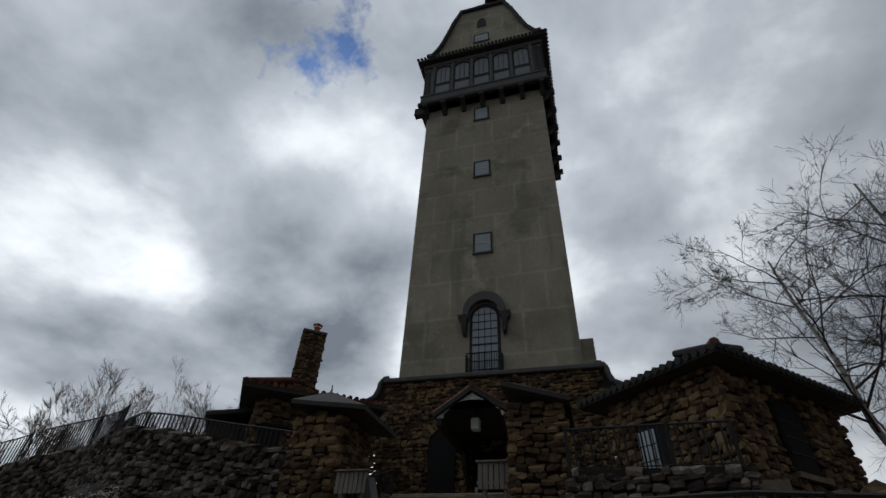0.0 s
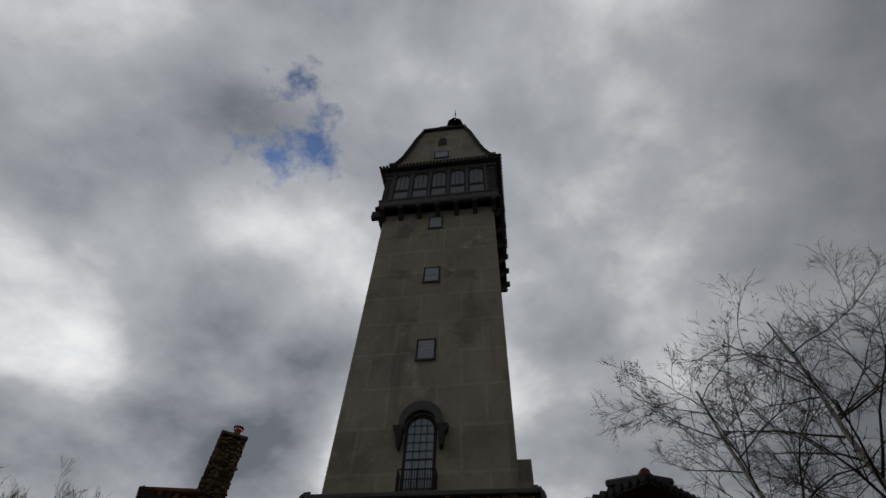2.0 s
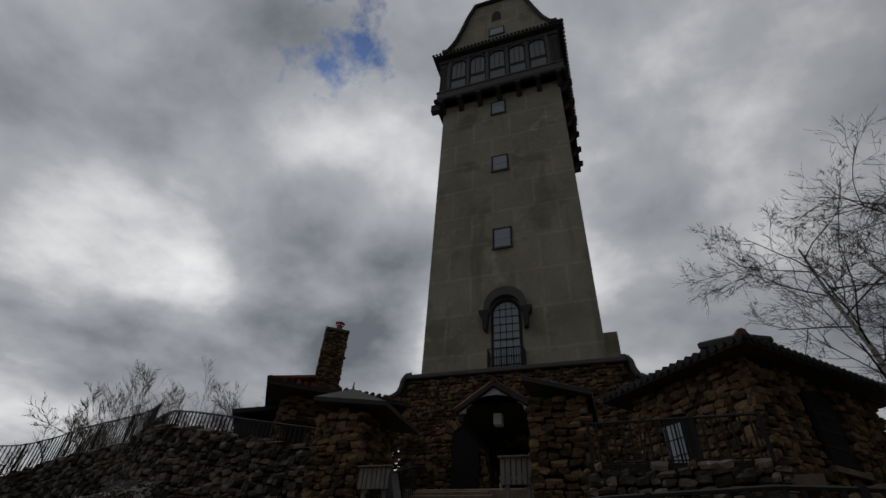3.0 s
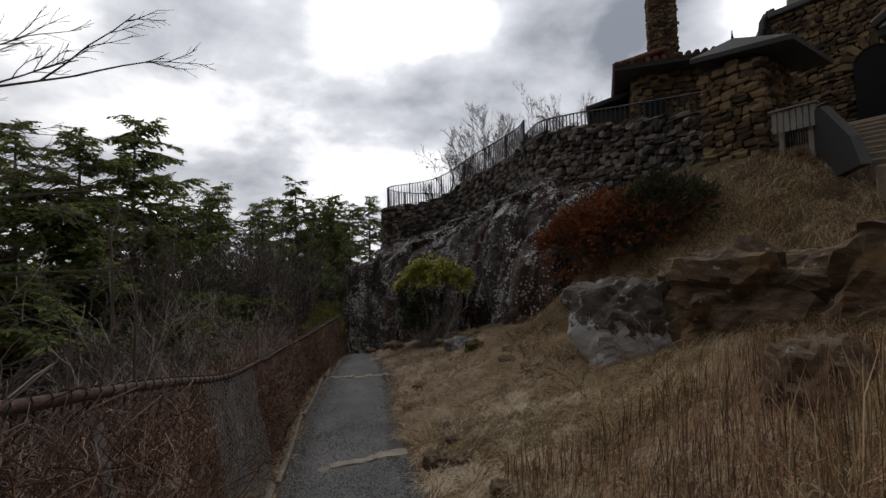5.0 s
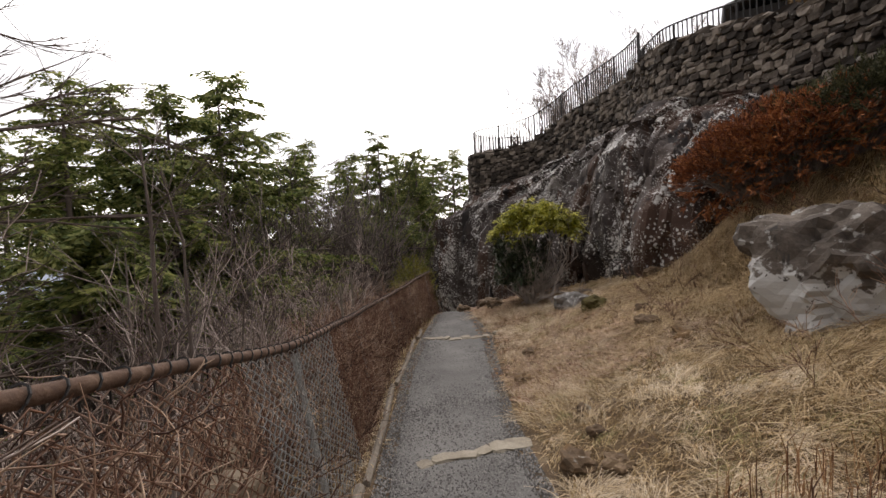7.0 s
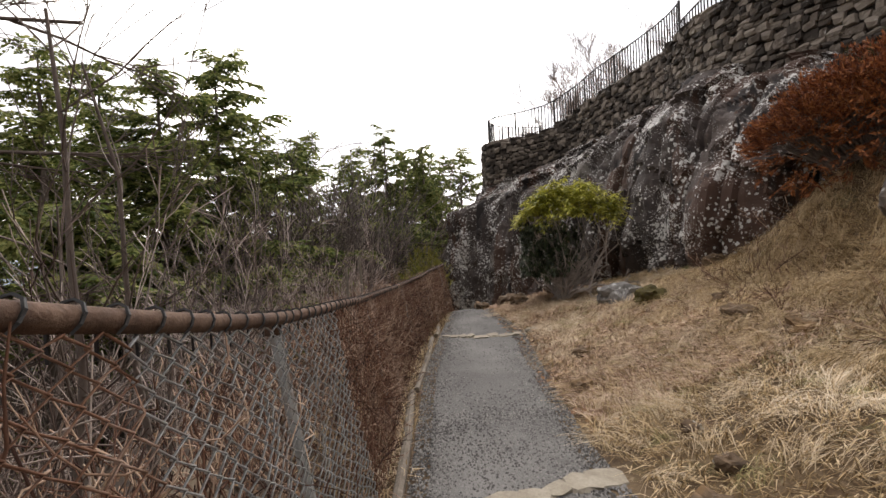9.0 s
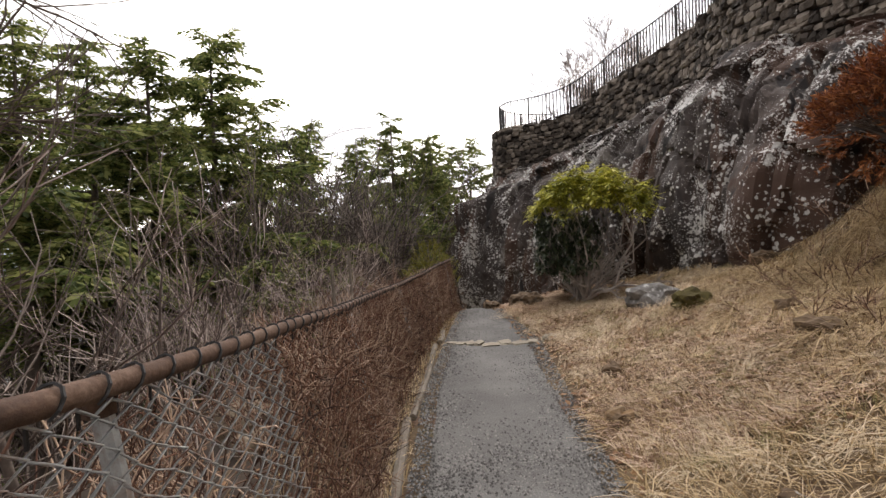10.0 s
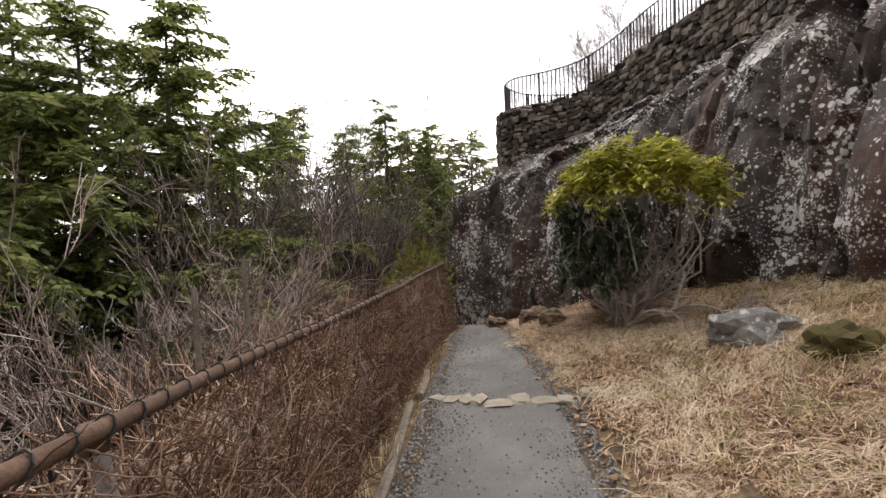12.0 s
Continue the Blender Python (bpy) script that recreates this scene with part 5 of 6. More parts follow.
def fence_point(u, h):
    """h from 0 at the ground to 1 at the top rail; the mesh bellies out a little."""
    p = xy(u, fence_v(u) + 0.24 * (1 - h) + 0.03 * math.sin(u * 2.1) * math.sin(h * math.pi) + 0.02 * noise.noise(Vector((u * 3, h * 4, 0))))
    zt = fence_top(u)
    zb = min(ground_z(p.x, p.y) - 0.04, zt - 0.9)
    return Vector((p.x, p.y, zb + (zt - zb) * h))


def wires(verts, quads, pts, r):
    """Append a three-sided wire along points to growing lists."""
    o = len(verts)
    for i, p in enumerate(pts):
        d = pts[min(i + 1, len(pts) - 1)] - pts[max(i - 1, 0)]
        a = d.cross(Vector((0.37, 0.92, 0.11))).normalized() * r
        b = d.cross(a).normalized() * r
        verts += [p + a, p - 0.5 * a + 0.87 * b, p - 0.5 * a - 0.87 * b]
    for i in range(len(pts) - 1):
        for k in range(3):
            quads.append((o + i * 3 + k, o + i * 3 + (k + 1) % 3, o + i * 3 + 3 + (k + 1) % 3, o + i * 3 + 3 + k))


fence = empty("chain_link_fence", "rusty sagging chain-link fence along the drop", "fence", (0, 0, 0))
U0, U1 = -6.0, 11.6
rail_pts = []
u = U0
while u <= U1:
    p = fence_point(u, 1.0)
    rail_pts.append(p + Vector((0, 0, 0.004 * math.sin(u * 2.7))))
    u += 0.2
part("top_rail", T(rail_pts, 0.025, 10), M_RUST, fence, "rust-brown pipe top rail", True)
for u in (-4.9, -2.6, -0.38, 2.02, 4.5, 6.9, 9.1, 11.2):
    a, b = fence_point(u, 0.0), fence_point(u, 1.0)
    n = Vector((-N2.x, -N2.y, 0)) * 0.05
    po = part("post", T([a + n - Vector((0, 0, 0.3)), b + n + Vector((0, 0, -0.02))], 0.023, 8), M_GALV, fence, "grey galvanised post with rust")
    part("collar", T([b + n - Vector((0, 0, 0.07)), b + n - Vector((0, 0, 0.0))], 0.036, 8), M_RUST, po)
# woven diamonds: each wire zigzags from the ground to the rail
vs, fs = [], []
vs2, fs2 = [], []
STEP = 0.05
nu = int((U1 - U0) / STEP)
for k in range(nu):
    u = U0 + k * STEP
    rows = 20
    pts = []
    for j in range(rows * 2 + 1):
        h = j / (rows * 2)
        uu = u + STEP * 0.53 * (1 if (j + k) % 2 else -1)
        p = fence_point(uu, h * 0.985)
        p += Vector((N2.x, N2.y, 0)) * (0.004 if (j + k) % 2 else -0.004) + Vector([noise.noise(p * 7 + Vector((q * 9, 0, 0))) * 0.016 for q in range(3)])
        pts.append(p)
    bare = 1.0 < u < 2.9
    wires(vs2 if bare else vs, fs2 if bare else fs, pts, 0.0046 if bare else 0.0042)
tagged(arrays("chain_mesh", vs, fs, M_WIRE, fence), kind="stuff")
ob = arrays("chain_mesh", vs2, fs2, M_GALV, fence)
tagged(ob, "bare galvanised stretch of chain mesh", kind="stuff")
# wire ties round the rail
u = U0
while u < U1:
    p = fence_point(u, 1.0) + Vector((0, 0, 0.004 * math.sin(u * 2.7)))
    bm = bmesh.new()
    ring = [p + 0.03 * (math.cos(a) * Vector((N2.x, N2.y, 0)) + math.sin(a) * Vector((0, 0, 1))) + Vector((D2.x, D2.y, 0)) * 0.02 * math.sin(a) for a in [k * 0.6 - 0.9 for k in range(9)]]
    ring.append(ring[-1] + Vector((0, 0, -0.05)))
    tube(bm, ring, 0.0038, 4)
    part("wire_tie", bm, M_IRON, fence)
    u += 0.115


# ---------------------------------------------------------------- plants: tools
class Wood:
    """Collects tapering limbs into one mesh."""

    def __init__(self, sides=4):
        self.v, self.f, self.sides = [], [], sides

    def limb(self, pts, r0, r1, sides=None):
        k = sides or self.sides
        o = len(self.v)
        n = len(pts)
        for i, p in enumerate(pts):
            d = (pts[min(i + 1, n - 1)] - pts[max(i - 1, 0)])
            if d.length < 1e-6:
                d = Vector((0, 0, 1))
            d.normalize()
            a = d.cross(Vector((0.83, 0.21, 0.13)))
            a.normalize()
            b = d.cross(a)
            r = r0 + (r1 - r0) * i / max(1, n - 1)
            for q in range(k):
                an = q * math.tau / k
                self.v.append(p + (a * math.cos(an) + b * math.sin(an)) * r)
        for i in range(n - 1):
            for q in range(k):
                self.f.append((o + i * k + q, o + i * k + (q + 1) % k, o + i * k + k + (q + 1) % k, o + i * k + k + q))

    def make(self, name, mat, parent=None):
        return arrays(name, self.v, self.f, mat, parent)


def bend(rnd, p, d, length, n, wild, lift=0.0):
    pts = [p.copy()]
    d = d.normalized()
    for _ in range(n):
        d = (d + Vector([rnd.gauss(0, wild) for _ in range(3)]) + Vector((0, 0, lift))).normalized()
        pts.append(pts[-1] + d * length / n)
    return pts


def grow(w, rnd, p, d, length, r, depth, wild=0.16, lift=0.05, forks=(3, 5), spread=0.8, shrink=0.62, thin=0.0025):
    pts = bend(rnd, p, d, length, 4 if depth else 3, wild, lift)
    w.limb(pts, r, max(thin, r * 0.45), 5 if r > 0.03 else 3)
    if depth <= 0:
        return
    for _ in range(rnd.randint(*forks)):
        t = rnd.uniform(0.3, 1.0)
        i = min(3, int(t * (len(pts) - 1)))
        q = pts[i].lerp(pts[i + 1], t * (len(pts) - 1) - i) if i + 1 < len(pts) else pts[-1]
        base = (pts[min(i + 1, len(pts) - 1)] - pts[i]).normalized()
        side = Vector([rnd.gauss(0, 1) for _ in range(3)]).normalized()
        nd = (base + side * spread).normalized()
        grow(w, rnd, q, nd, length * shrink * rnd.uniform(0.7, 1.15), max(thin, r * 0.5), depth - 1, wild, lift, forks, spread, shrink, thin)


class Leaves:
    """Collects small flat leaf blades (quads) into one mesh."""

    def __init__(self):
        self.v, self.f = [], []

    def leaf(self, p, d, n, length, width):
        d = d.normalized()
        s = d.cross(n)
        if s.length < 1e-4:
            s = d.cross(Vector((1, 0.3, 0)))
        s = s.normalized() * width / 2
        o = len(self.v)
        m = p + d * length * 0.45
        self.v += [p, m + s, p + d * length, m - s]
        self.f.append((o, o + 1, o + 2, o + 3))

    def make(self, name, mat, parent=None):
        return arrays(name, self.v, self.f, mat, parent)


def rv(rnd):
    return Vector([rnd.gauss(0, 1) for _ in range(3)]).normalized()


def hemlock(place, height, radius, seed, label, fine=1.0, tip=(0, 0), lowest=0.12, sparse=1.0):
    """A hemlock: tapering trunk, drooping whorled boughs, feathery flat sprays."""
    rnd = random.Random(seed)
    x, y, z = place
    t = empty("hemlock_tree", label, "tree", place, "evergreens")
    wood, lv = Wood(5), Leaves()
    top = Vector((tip[0], tip[1], height))
    trunk = [Vector((0, 0, -0.5)), top * 0.3, top * 0.65, top]
    wood.limb(trunk, height * 0.016 + 0.04, 0.015, 7)
    boughs = Wood(3)
    n = int(height * 7)
    lobe = [rnd.uniform(0.6, 1.25) for _ in range(9)]
    broad = 1.0 + 0.5 * max(0.0, 1.1 - fine)
    for k in range(n):
        f = lowest + (1 - lowest) * ((k + rnd.random()) / n) ** 0.8
        prof = (1 - f) ** 0.55 * (0.65 + 0.35 * min(1, (f - lowest) * 6 + 0.3))
        an = rnd.uniform(0, math.tau)
        ln = max(0.3 + 0.08 * radius, radius * prof * rnd.uniform(0.5, 1.15) * lobe[int(an / math.tau * 3) * 3 + int(f * 2.99)])
        base = top * f
        d = Vector((math.cos(an), math.sin(an), rnd.uniform(0.0, 0.6)))
        seg = bend(rnd, base, d, ln, 5, 0.10, -0.07)
        boughs.limb(seg, 0.012 + 0.008 * ln, 0.004)
        side = Vector((-math.sin(an), math.cos(an), 0))
        for i in range(1, 6):
            m = max(3, int(ln * 3.0 * sparse + 1))
            for _ in range(m):
                q = seg[i - 1].lerp(seg[i], rnd.random())
                sg = rnd.choice((-1, 1))
                dd = (seg[i] - seg[i - 1]).normalized() * rnd.uniform(0.3, 1.0) + side * sg * rnd.uniform(0.2, 1.0) + Vector((0, 0, rnd.uniform(-0.75, 0.05)))
                sl = rnd.uniform(0.32, 0.85) * (0.5 + 0.5 * ln / radius)
                # a spray: a twig with short flat needles clumps on both sides
                cnt = int(4.2 * fine) + 1
                ddn = dd.normalized()
                acr = ddn.cross(Vector((0, 0, 1)))
                for c in range(cnt):
                    g = q + ddn * sl * (c + 0.3) / cnt
                    for s2 in (-1, 1):
                        lv.leaf(g, ddn * 0.8 + acr * s2 * rnd.uniform(0.5, 1.1) + Vector((0, 0, rnd.uniform(-0.3, 0.15))), Vector((rnd.gauss(0, 0.9), rnd.gauss(0, 0.9), 1)), sl * rnd.uniform(0.22, 0.48), (0.034 + sl * 0.085) * broad)
    wood.make("trunk", M_BARK, t)
    tagged(boughs.make("bough_spread", M_BARK, t), kind="stuff")
    lv.make("crown", M_NEEDLE, t)
    return t


def bare_tree(name, place, height, seed, label, lean=(0, 0), mat=None, depth=4, r=0.1, group="bare trees", spread=0.75, lift=0.06, twig=0.003, forks=(3, 4), start=0.3):
    rnd = random.Random(seed)
    t = empty(name, label, "tree", place, group)
    wood, tw = Wood(6), Wood(3)
    top = Vector((lean[0], lean[1], height * 0.8))
    pts = [Vector((0, 0, -0.4))] + [top * f + Vector((rnd.gauss(0, 0.04), rnd.gauss(0, 0.04), 0)) * height * 0.2 for f in (0.2, 0.4, 0.6, 0.8, 1.0)]
    wood.limb(pts, r, r * 0.25)
    n = int(8 + height * 0.8)
    for k in range(n):
        f = start + (1 - start) * (k + rnd.random()) / n
        i = min(4, int(f * 5))
        p = pts[i].lerp(pts[i + 1], f * 5 - i)
        an = rnd.uniform(0, math.tau)
        d = Vector((math.cos(an), math.sin(an), rnd.uniform(0.3, 1.1)))
        grow(tw, rnd, p, d, height * 0.30 * (1.15 - f * 0.6), r * 0.36 * (1.1 - f * 0.6), depth - 1, 0.13, lift, forks, spread, 0.6, twig)
    wood.make("trunk", mat or M_BARK, t)
    tagged(tw.make("bare_crown", M_TWIG if mat is None else (M_DARKTWIG if mat is M_BIRCH else mat), t), kind="stuff")
    return t


# ---------------------------------------------------------------- trees
def on_ground(x, y, dz=0.0):
    return (x, y, ground_z(x, y) + dz)


def hem(x, y, ztop, radius, seed, label, fine=1.0, tip=(0, 0), lowest=0.12, sparse=1.0):
    z = ground_z(x, y)
    return hemlock((x, y, z), ztop - z, radius, seed, label, fine, tip, lowest, sparse)


hem(-22.2, -0.3, 6.5, 5.6, 1, "tall dark hemlock with drooping feathery boughs on the slope", 1.2, (-0.3, 0.2), 0.3, 1.3)
hem(-18.6, -3.9, 4.8, 4.2, 2, "dense dark hemlock standing below the fence", 1.1, (0, 0.1), 0.25, 1.3)
hem(-22.3, -3.4, 5.9, 4.6, 3, "broad dark hemlock among bare brush", 1.0, (0, 0), 0.15, 1.3)
hem(-29.4, 3.8, 5.5, 3.6, 4, "slender hemlock with open boughs", 1.0, (0, 0), 0.15, 1.2)
hem(-31.5, 8.6, 6.6, 3.6, 5, "rounded hemlock in front of far woods", 1.0, (0, 0), 0.1, 1.3)
hem(-36.5, 13.0, 6.6, 4.6, 6, "hemlock at the edge of the far woods", 0.8, (0, 0), 0.1, 1.2)
hem(-33.8, 10.6, 5.9, 4.2, 7, "hemlock at the edge of the far woods", 0.8, (0, 0), 0.1, 1.2)
hem(-39.5, 17.5, 7.3, 5.0, 8, "hemlock at the edge of the far woods", 0.8, (0, 0), 0.1, 1.2)
hem(-26.0, 1.4, 4.9, 3.2, 9, "young hemlock with pale green tips", 1.0, (0, 0), 0.05, 1.2)
hem(-17.5, 1.2, -0.5, 2.0, 10, "low spreading hemlock sapling below the fence", 1.0, (0, 0), 0.05, 1.6)
hem(-30.0, -9.0, 6.0, 4.0, 11, "dark hemlock down the slope", 0.8, (0, 0), 0.1, 1.1)
hem(-12.5, -8.0, 5.2, 3.4, 12, "dark hemlock below the start of the fence", 0.9, (0, 0), 0.12, 1.2)
hem(-16.2, -8.5, 6.0, 3.6, 13, "dark hemlock among bare brush", 0.9, (0, 0), 0.12, 1.2)
hem(-38.0, 3.0, 6.2, 4.6, 14, "far dark hemlock on the lower slope", 0.7, (0, 0), 0.1, 1.1)
hem(-43.0, 9.0, 6.8, 5.0, 16, "far hemlock in the valley woods", 0.6, (0, 0), 0.1, 1.0)
hem(-45.0, 15.0, 7.4, 5.2, 17, "far hemlock in the valley woods", 0.6, (0, 0), 0.1, 1.0)
hem(-34.0, -2.0, 4.6, 4.2, 18, "hemlock down the slope among bare woods", 0.7, (0, 0), 0.1, 1.0)
hem(-27.0, -6.0, 5.2, 4.0, 19, "hemlock down the slope among bare woods", 0.8, (0, 0), 0.1, 1.0)
hem(-24.5, 3.2, 0.8, 2.4, 20, "young olive-green hemlock below the fence", 0.9, (0, 0), 0.05, 1.2)
hem(-20.5, 2.4, -0.3, 2.0, 21, "young olive-green hemlock below the fence", 0.9, (0, 0), 0.05, 1.3)
hem(-28.5, 6.6, 2.2, 2.8, 22, "rounded hemlock in front of far woods", 0.8, (0, 0), 0.08, 1.1)
hem(-33.0, 6.2, 4.6, 4.4, 23, "broad olive hemlock in the mid woods", 0.7, (0, 0), 0.06, 1.3)
hem(-30.0, 1.2, 3.6, 4.2, 24, "broad olive hemlock in the mid woods", 0.7, (0, 0), 0.06, 1.3)
hem(-36.0, 9.0, 5.8, 4.6, 25, "broad olive hemlock in the mid woods", 0.7, (0, 0), 0.06, 1.3)
hem(-27.0, -2.2, 4.4, 4.0, 26, "broad olive hemlock in the mid woods", 0.7, (0, 0), 0.06, 1.3)
hem(-33.0, 11.6, 5.9, 3.6, 28, "dense hemlock at the edge of the far woods", 0.9, (0, 0), 0.05, 1.5)
hem(-30.0, 6.2, 5.0, 3.2, 29, "dense hemlock in the mid woods", 0.9, (0, 0), 0.05, 1.5)
hem(-27.5, 3.1, 4.8, 3.2, 30, "dense hemlock in the mid woods", 1.0, (0, 0), 0.05, 1.4)
hem(-38.5, 15.2, 6.6, 4.2, 31, "dense hemlock at the edge of the far woods", 0.8, (0, 0), 0.05, 1.5)
hem(-20.6, -1.7, 5.3, 4.2, 27, "broad hemlock with ragged feathery tops", 1.1, (0.2, 0.1), 0.2, 1.3)
hem(8.6, 14.0, 5.2, 1.6, 15, "small dark evergreen behind the pavilion", 0.8, (0, 0), 0.1, 1.1)

bare_tree("birch_tree", (5.75, 12.2, 1.6), 9.6, 31, "leaning pale birch with a wide haze of fine bare twigs", (-0.9, 0.3), M_BIRCH, 5, 0.11, "birches", 0.8, 0.02, 0.0036, (3, 5), 0.3)
bare_tree("birch_tree", (7.5, 11.6, 1.6), 11.4, 33, "bare birch with dense fine twigs beside the pavilion", (-0.2, 0.0), M_BIRCH, 5, 0.12, "birches", 0.8, 0.03, 0.0036, (3, 5), 0.26)
rnd = random.Random(77)
for k, (x, y, zt) in enumerate(((-31.5, 25.0, 12.5), (-30, 28.5, 13.5), (-28, 22.0, 10.5), (-27.5, 30, 13.5), (-25.5, 25.5, 11), (-24, 20, 8.5), (-27, 18.5, 8.2), (-30, 19.5, 9.6), (-22.5, 23.5, 9.5), (-20, 27, 10.5))):
    z = 1.2
    bare_tree("bare_tree", (x, y, z), (zt - z) * 1.15, 100 + k, "bare grey winter tree behind the terrace", (rnd.uniform(-0.6, 0.6), 0), None, 4, 0.11, "bare trees behind the terrace", 0.6, 0.09, 0.0075, (4, 5), 0.15)
for k, (x, y, zt) in enumerate(((-28.3, 5.9, -1.6), (-26.5, 4.6, -2.6))):
    z = ground_z(x, y)
    bare_tree("bare_tree", (x, y, z), zt - z, 120 + k, "slim bare tree rising from the slope", (0.2, 0), None, 4, 0.05, "bare trees on the slope", 0.32, 0.05, 0.005, (3, 3), 0.35)
# the nearer saplings that reach over the fence
for k, (x, y, h, lx, ly, r) in enumerate(((-7.95, -0.72, 4.0, 0.35, 0.15, 0.032), (-8.25, -0.35, 3.6, 0.6, -0.1, 0.026), (-9.4, -0.2, 2.6, 0.3, 0.3, 0.02), (-8.9, -1.2, 3.4, -0.2, 0.2, 0.028), (-10.5, -0.6, 2.5, 0.4, 0.2, 0.022))):
    z = ground_z(x, y)
    bare_tree("sapling", (x, y, z), h, 140 + k, "slender bare sapling growing beyond the fence", (lx, ly), M_BARK, 3, r, "saplings beyond the fence", 0.55, 0.08, 0.0022, (2, 3), 0.3)
# a tree whose long boughs reach in over the fence
z = ground_z(-8.2, -3.6)
ob = empty("overhanging_tree", "bare tree with long sweeping boughs over the fence", "tree", (-8.2, -3.6, z), "bare trees on the slope")
w1, w2 = Wood(6), Wood(3)
w1.limb([Vector((0, 0, -0.4)), Vector((0.05, 0, 2)), Vector((-0.1, 0.1, 4.5)), Vector((0, 0, 7.5))], 0.13, 0.05)
rnd = random.Random(9)
for zb, dx, dy, dz, ln in ((3.6, -0.35, 1.0, 0.05, 2.6), (4.2, -0.25, 1.0, 0.16, 3.0), (5.2, -0.3, 1.0, 0.34, 2.9), (2.9, -0.5, 1.0, -0.05, 2.6), (2.4, -0.45, 1.0, -0.08, 2.6)):
    grow(w2, rnd, Vector((0, 0, zb)), Vector((dx, dy, dz)), ln, 0.028, 3, 0.10, 0.0, (4, 6), 0.45, 0.42, 0.0024)
w1.make("trunk", M_BARK, ob)
tagged(w2.make("bough_spread", M_BARK, ob), kind="stuff")


M_VINE = material("dead_brown_vines", [(0.045, 0.018, 0.011), (0.17, 0.080, 0.048), (0.50, 0.36, 0.26)], 0.9, 0.9, bump=0, fine=8, per_piece=0.5)
# thicket beyond the fence
def thicket(name, label, area, count, height, depth, seed, mat, r=0.012, twig=0.0022, forks=(2, 3), upright=0.35):
    rnd = random.Random(seed)
    w = Wood(3)
    for _ in range(count):
        u, v = rnd.uniform(*area[0]), rnd.uniform(*area[1])
        p = xy(u, v)
        h = rnd.uniform(*height)
        d = Vector((rnd.gauss(0, upright), rnd.gauss(0, upright), 1))
        grow(w, rnd, Vector((p.x, p.y, ground_z(p.x, p.y) - 0.1)), d, h, r * rnd.uniform(0.7, 1.5), depth, 0.12, 0.03, forks, 0.6, 0.6, twig)
    ob = w.make(name, mat)
    tagged(ob, label, "brush", kind="stuff")


thicket("brush", "tangled bare grey-brown brush below the fence", ((-3.5, 12), (-4.2, -1.45)), 170, (0.7, 1.6), 3, 201, M_TWIG, 0.007, 0.0032, (3, 4))
thicket("brush", "red-brown briars tangled close behind the fence", ((-2, 11.5), (-2.0, -1.0)), 300, (0.45, 0.85), 2, 206, M_VINE, 0.008, 0.0038, (3, 5), 0.6)
thicket("brush", "tall bare saplings and brush on the slope", ((-4, 18), (-10, -3.0)), 140, (1.0, 2.1), 3, 202, M_WOODS, 0.026, 0.0075, (3, 4), 0.3)
thicket("brush", "bare grey woods farther down the slope", ((14, 36), (-18, -5)), 340, (3.0, 5.2), 3, 203, M_WOODS, 0.04, 0.012, (3, 4), 0.2)
thicket("brush", "bare grey-brown woods beyond the cliff", ((18, 42), (-9, -1.5)), 400, (3.2, 5.4), 3, 204, M_WOODS, 0.035, 0.011, (3, 4), 0.2)
thicket("brush", "bare woods low on the far slope", ((26, 70), (-50, -5)), 300, (5, 8), 3, 205, M_WOODS, 0.07, 0.02, (3, 4), 0.12)


thicket("dead_brambles", "dead brown brambles lying over the bank", ((2.0, 6.5), (3.0, 5.3)), 90, (0.25, 0.5), 2, 207, M_VINE, 0.005, 0.0025, (3, 4), 1.6)


# dead vines woven into the fence
def fence_vines():
    rnd = random.Random(55)
    w = Wood(3)
    for _ in range(10500):
        u = rnd.uniform(-3.5, U1)
        if 0.7 < u < 2.9 and rnd.random() < 0.85:
            continue
        h = rnd.uniform(0, 0.93) ** 1.2
        p = fence_point(u, h) - Vector((N2.x, N2.y, 0)) * rnd.uniform(0.0, 0.16)
        d = Vector((D2.x * rnd.gauss(0, 0.8), D2.y * rnd.gauss(0, 0.8), rnd.gauss(0.4, 0.8)))
        ln = rnd.uniform(0.1, 0.38)
        top = fence_top(u)
        pts = bend(rnd, p, d, ln, 4, 0.35)
        for q in pts:
            q.z = min(q.z, top + 0.02)
        w.limb(pts, rnd.uniform(0.0022, 0.005), 0.0018)
    ob = w.make("dead_vines", M_VINE)
    tagged(ob, "dead brown vines and straw woven through the fence", "vines", kind="stuff")


fence_vines()
# two cut stakes
for x, y, h in ((-10.55, 1.62, 1.55), (-10.25, 1.38, 1.45)):
    ob = part("cut_stem", T([(0, 0, 0), (0.02, 0.01, h * 0.6), (0.0, 0.0, h)], 0.02, 6, 0.016), M_TIMBER)
    ob.location = on_ground(x, y, -0.1)
    tagged(ob, "pale cut-off stem standing behind the fence", "stem", "cut stems")


# ---------------------------------------------------------------- shrubs
M_STEM = material("pale_grey_shrub_stems", [(0.20, 0.165, 0.145), (0.36, 0.31, 0.28), (0.52, 0.47, 0.43)], 6, 0.9, bump=0.2, fine=30)


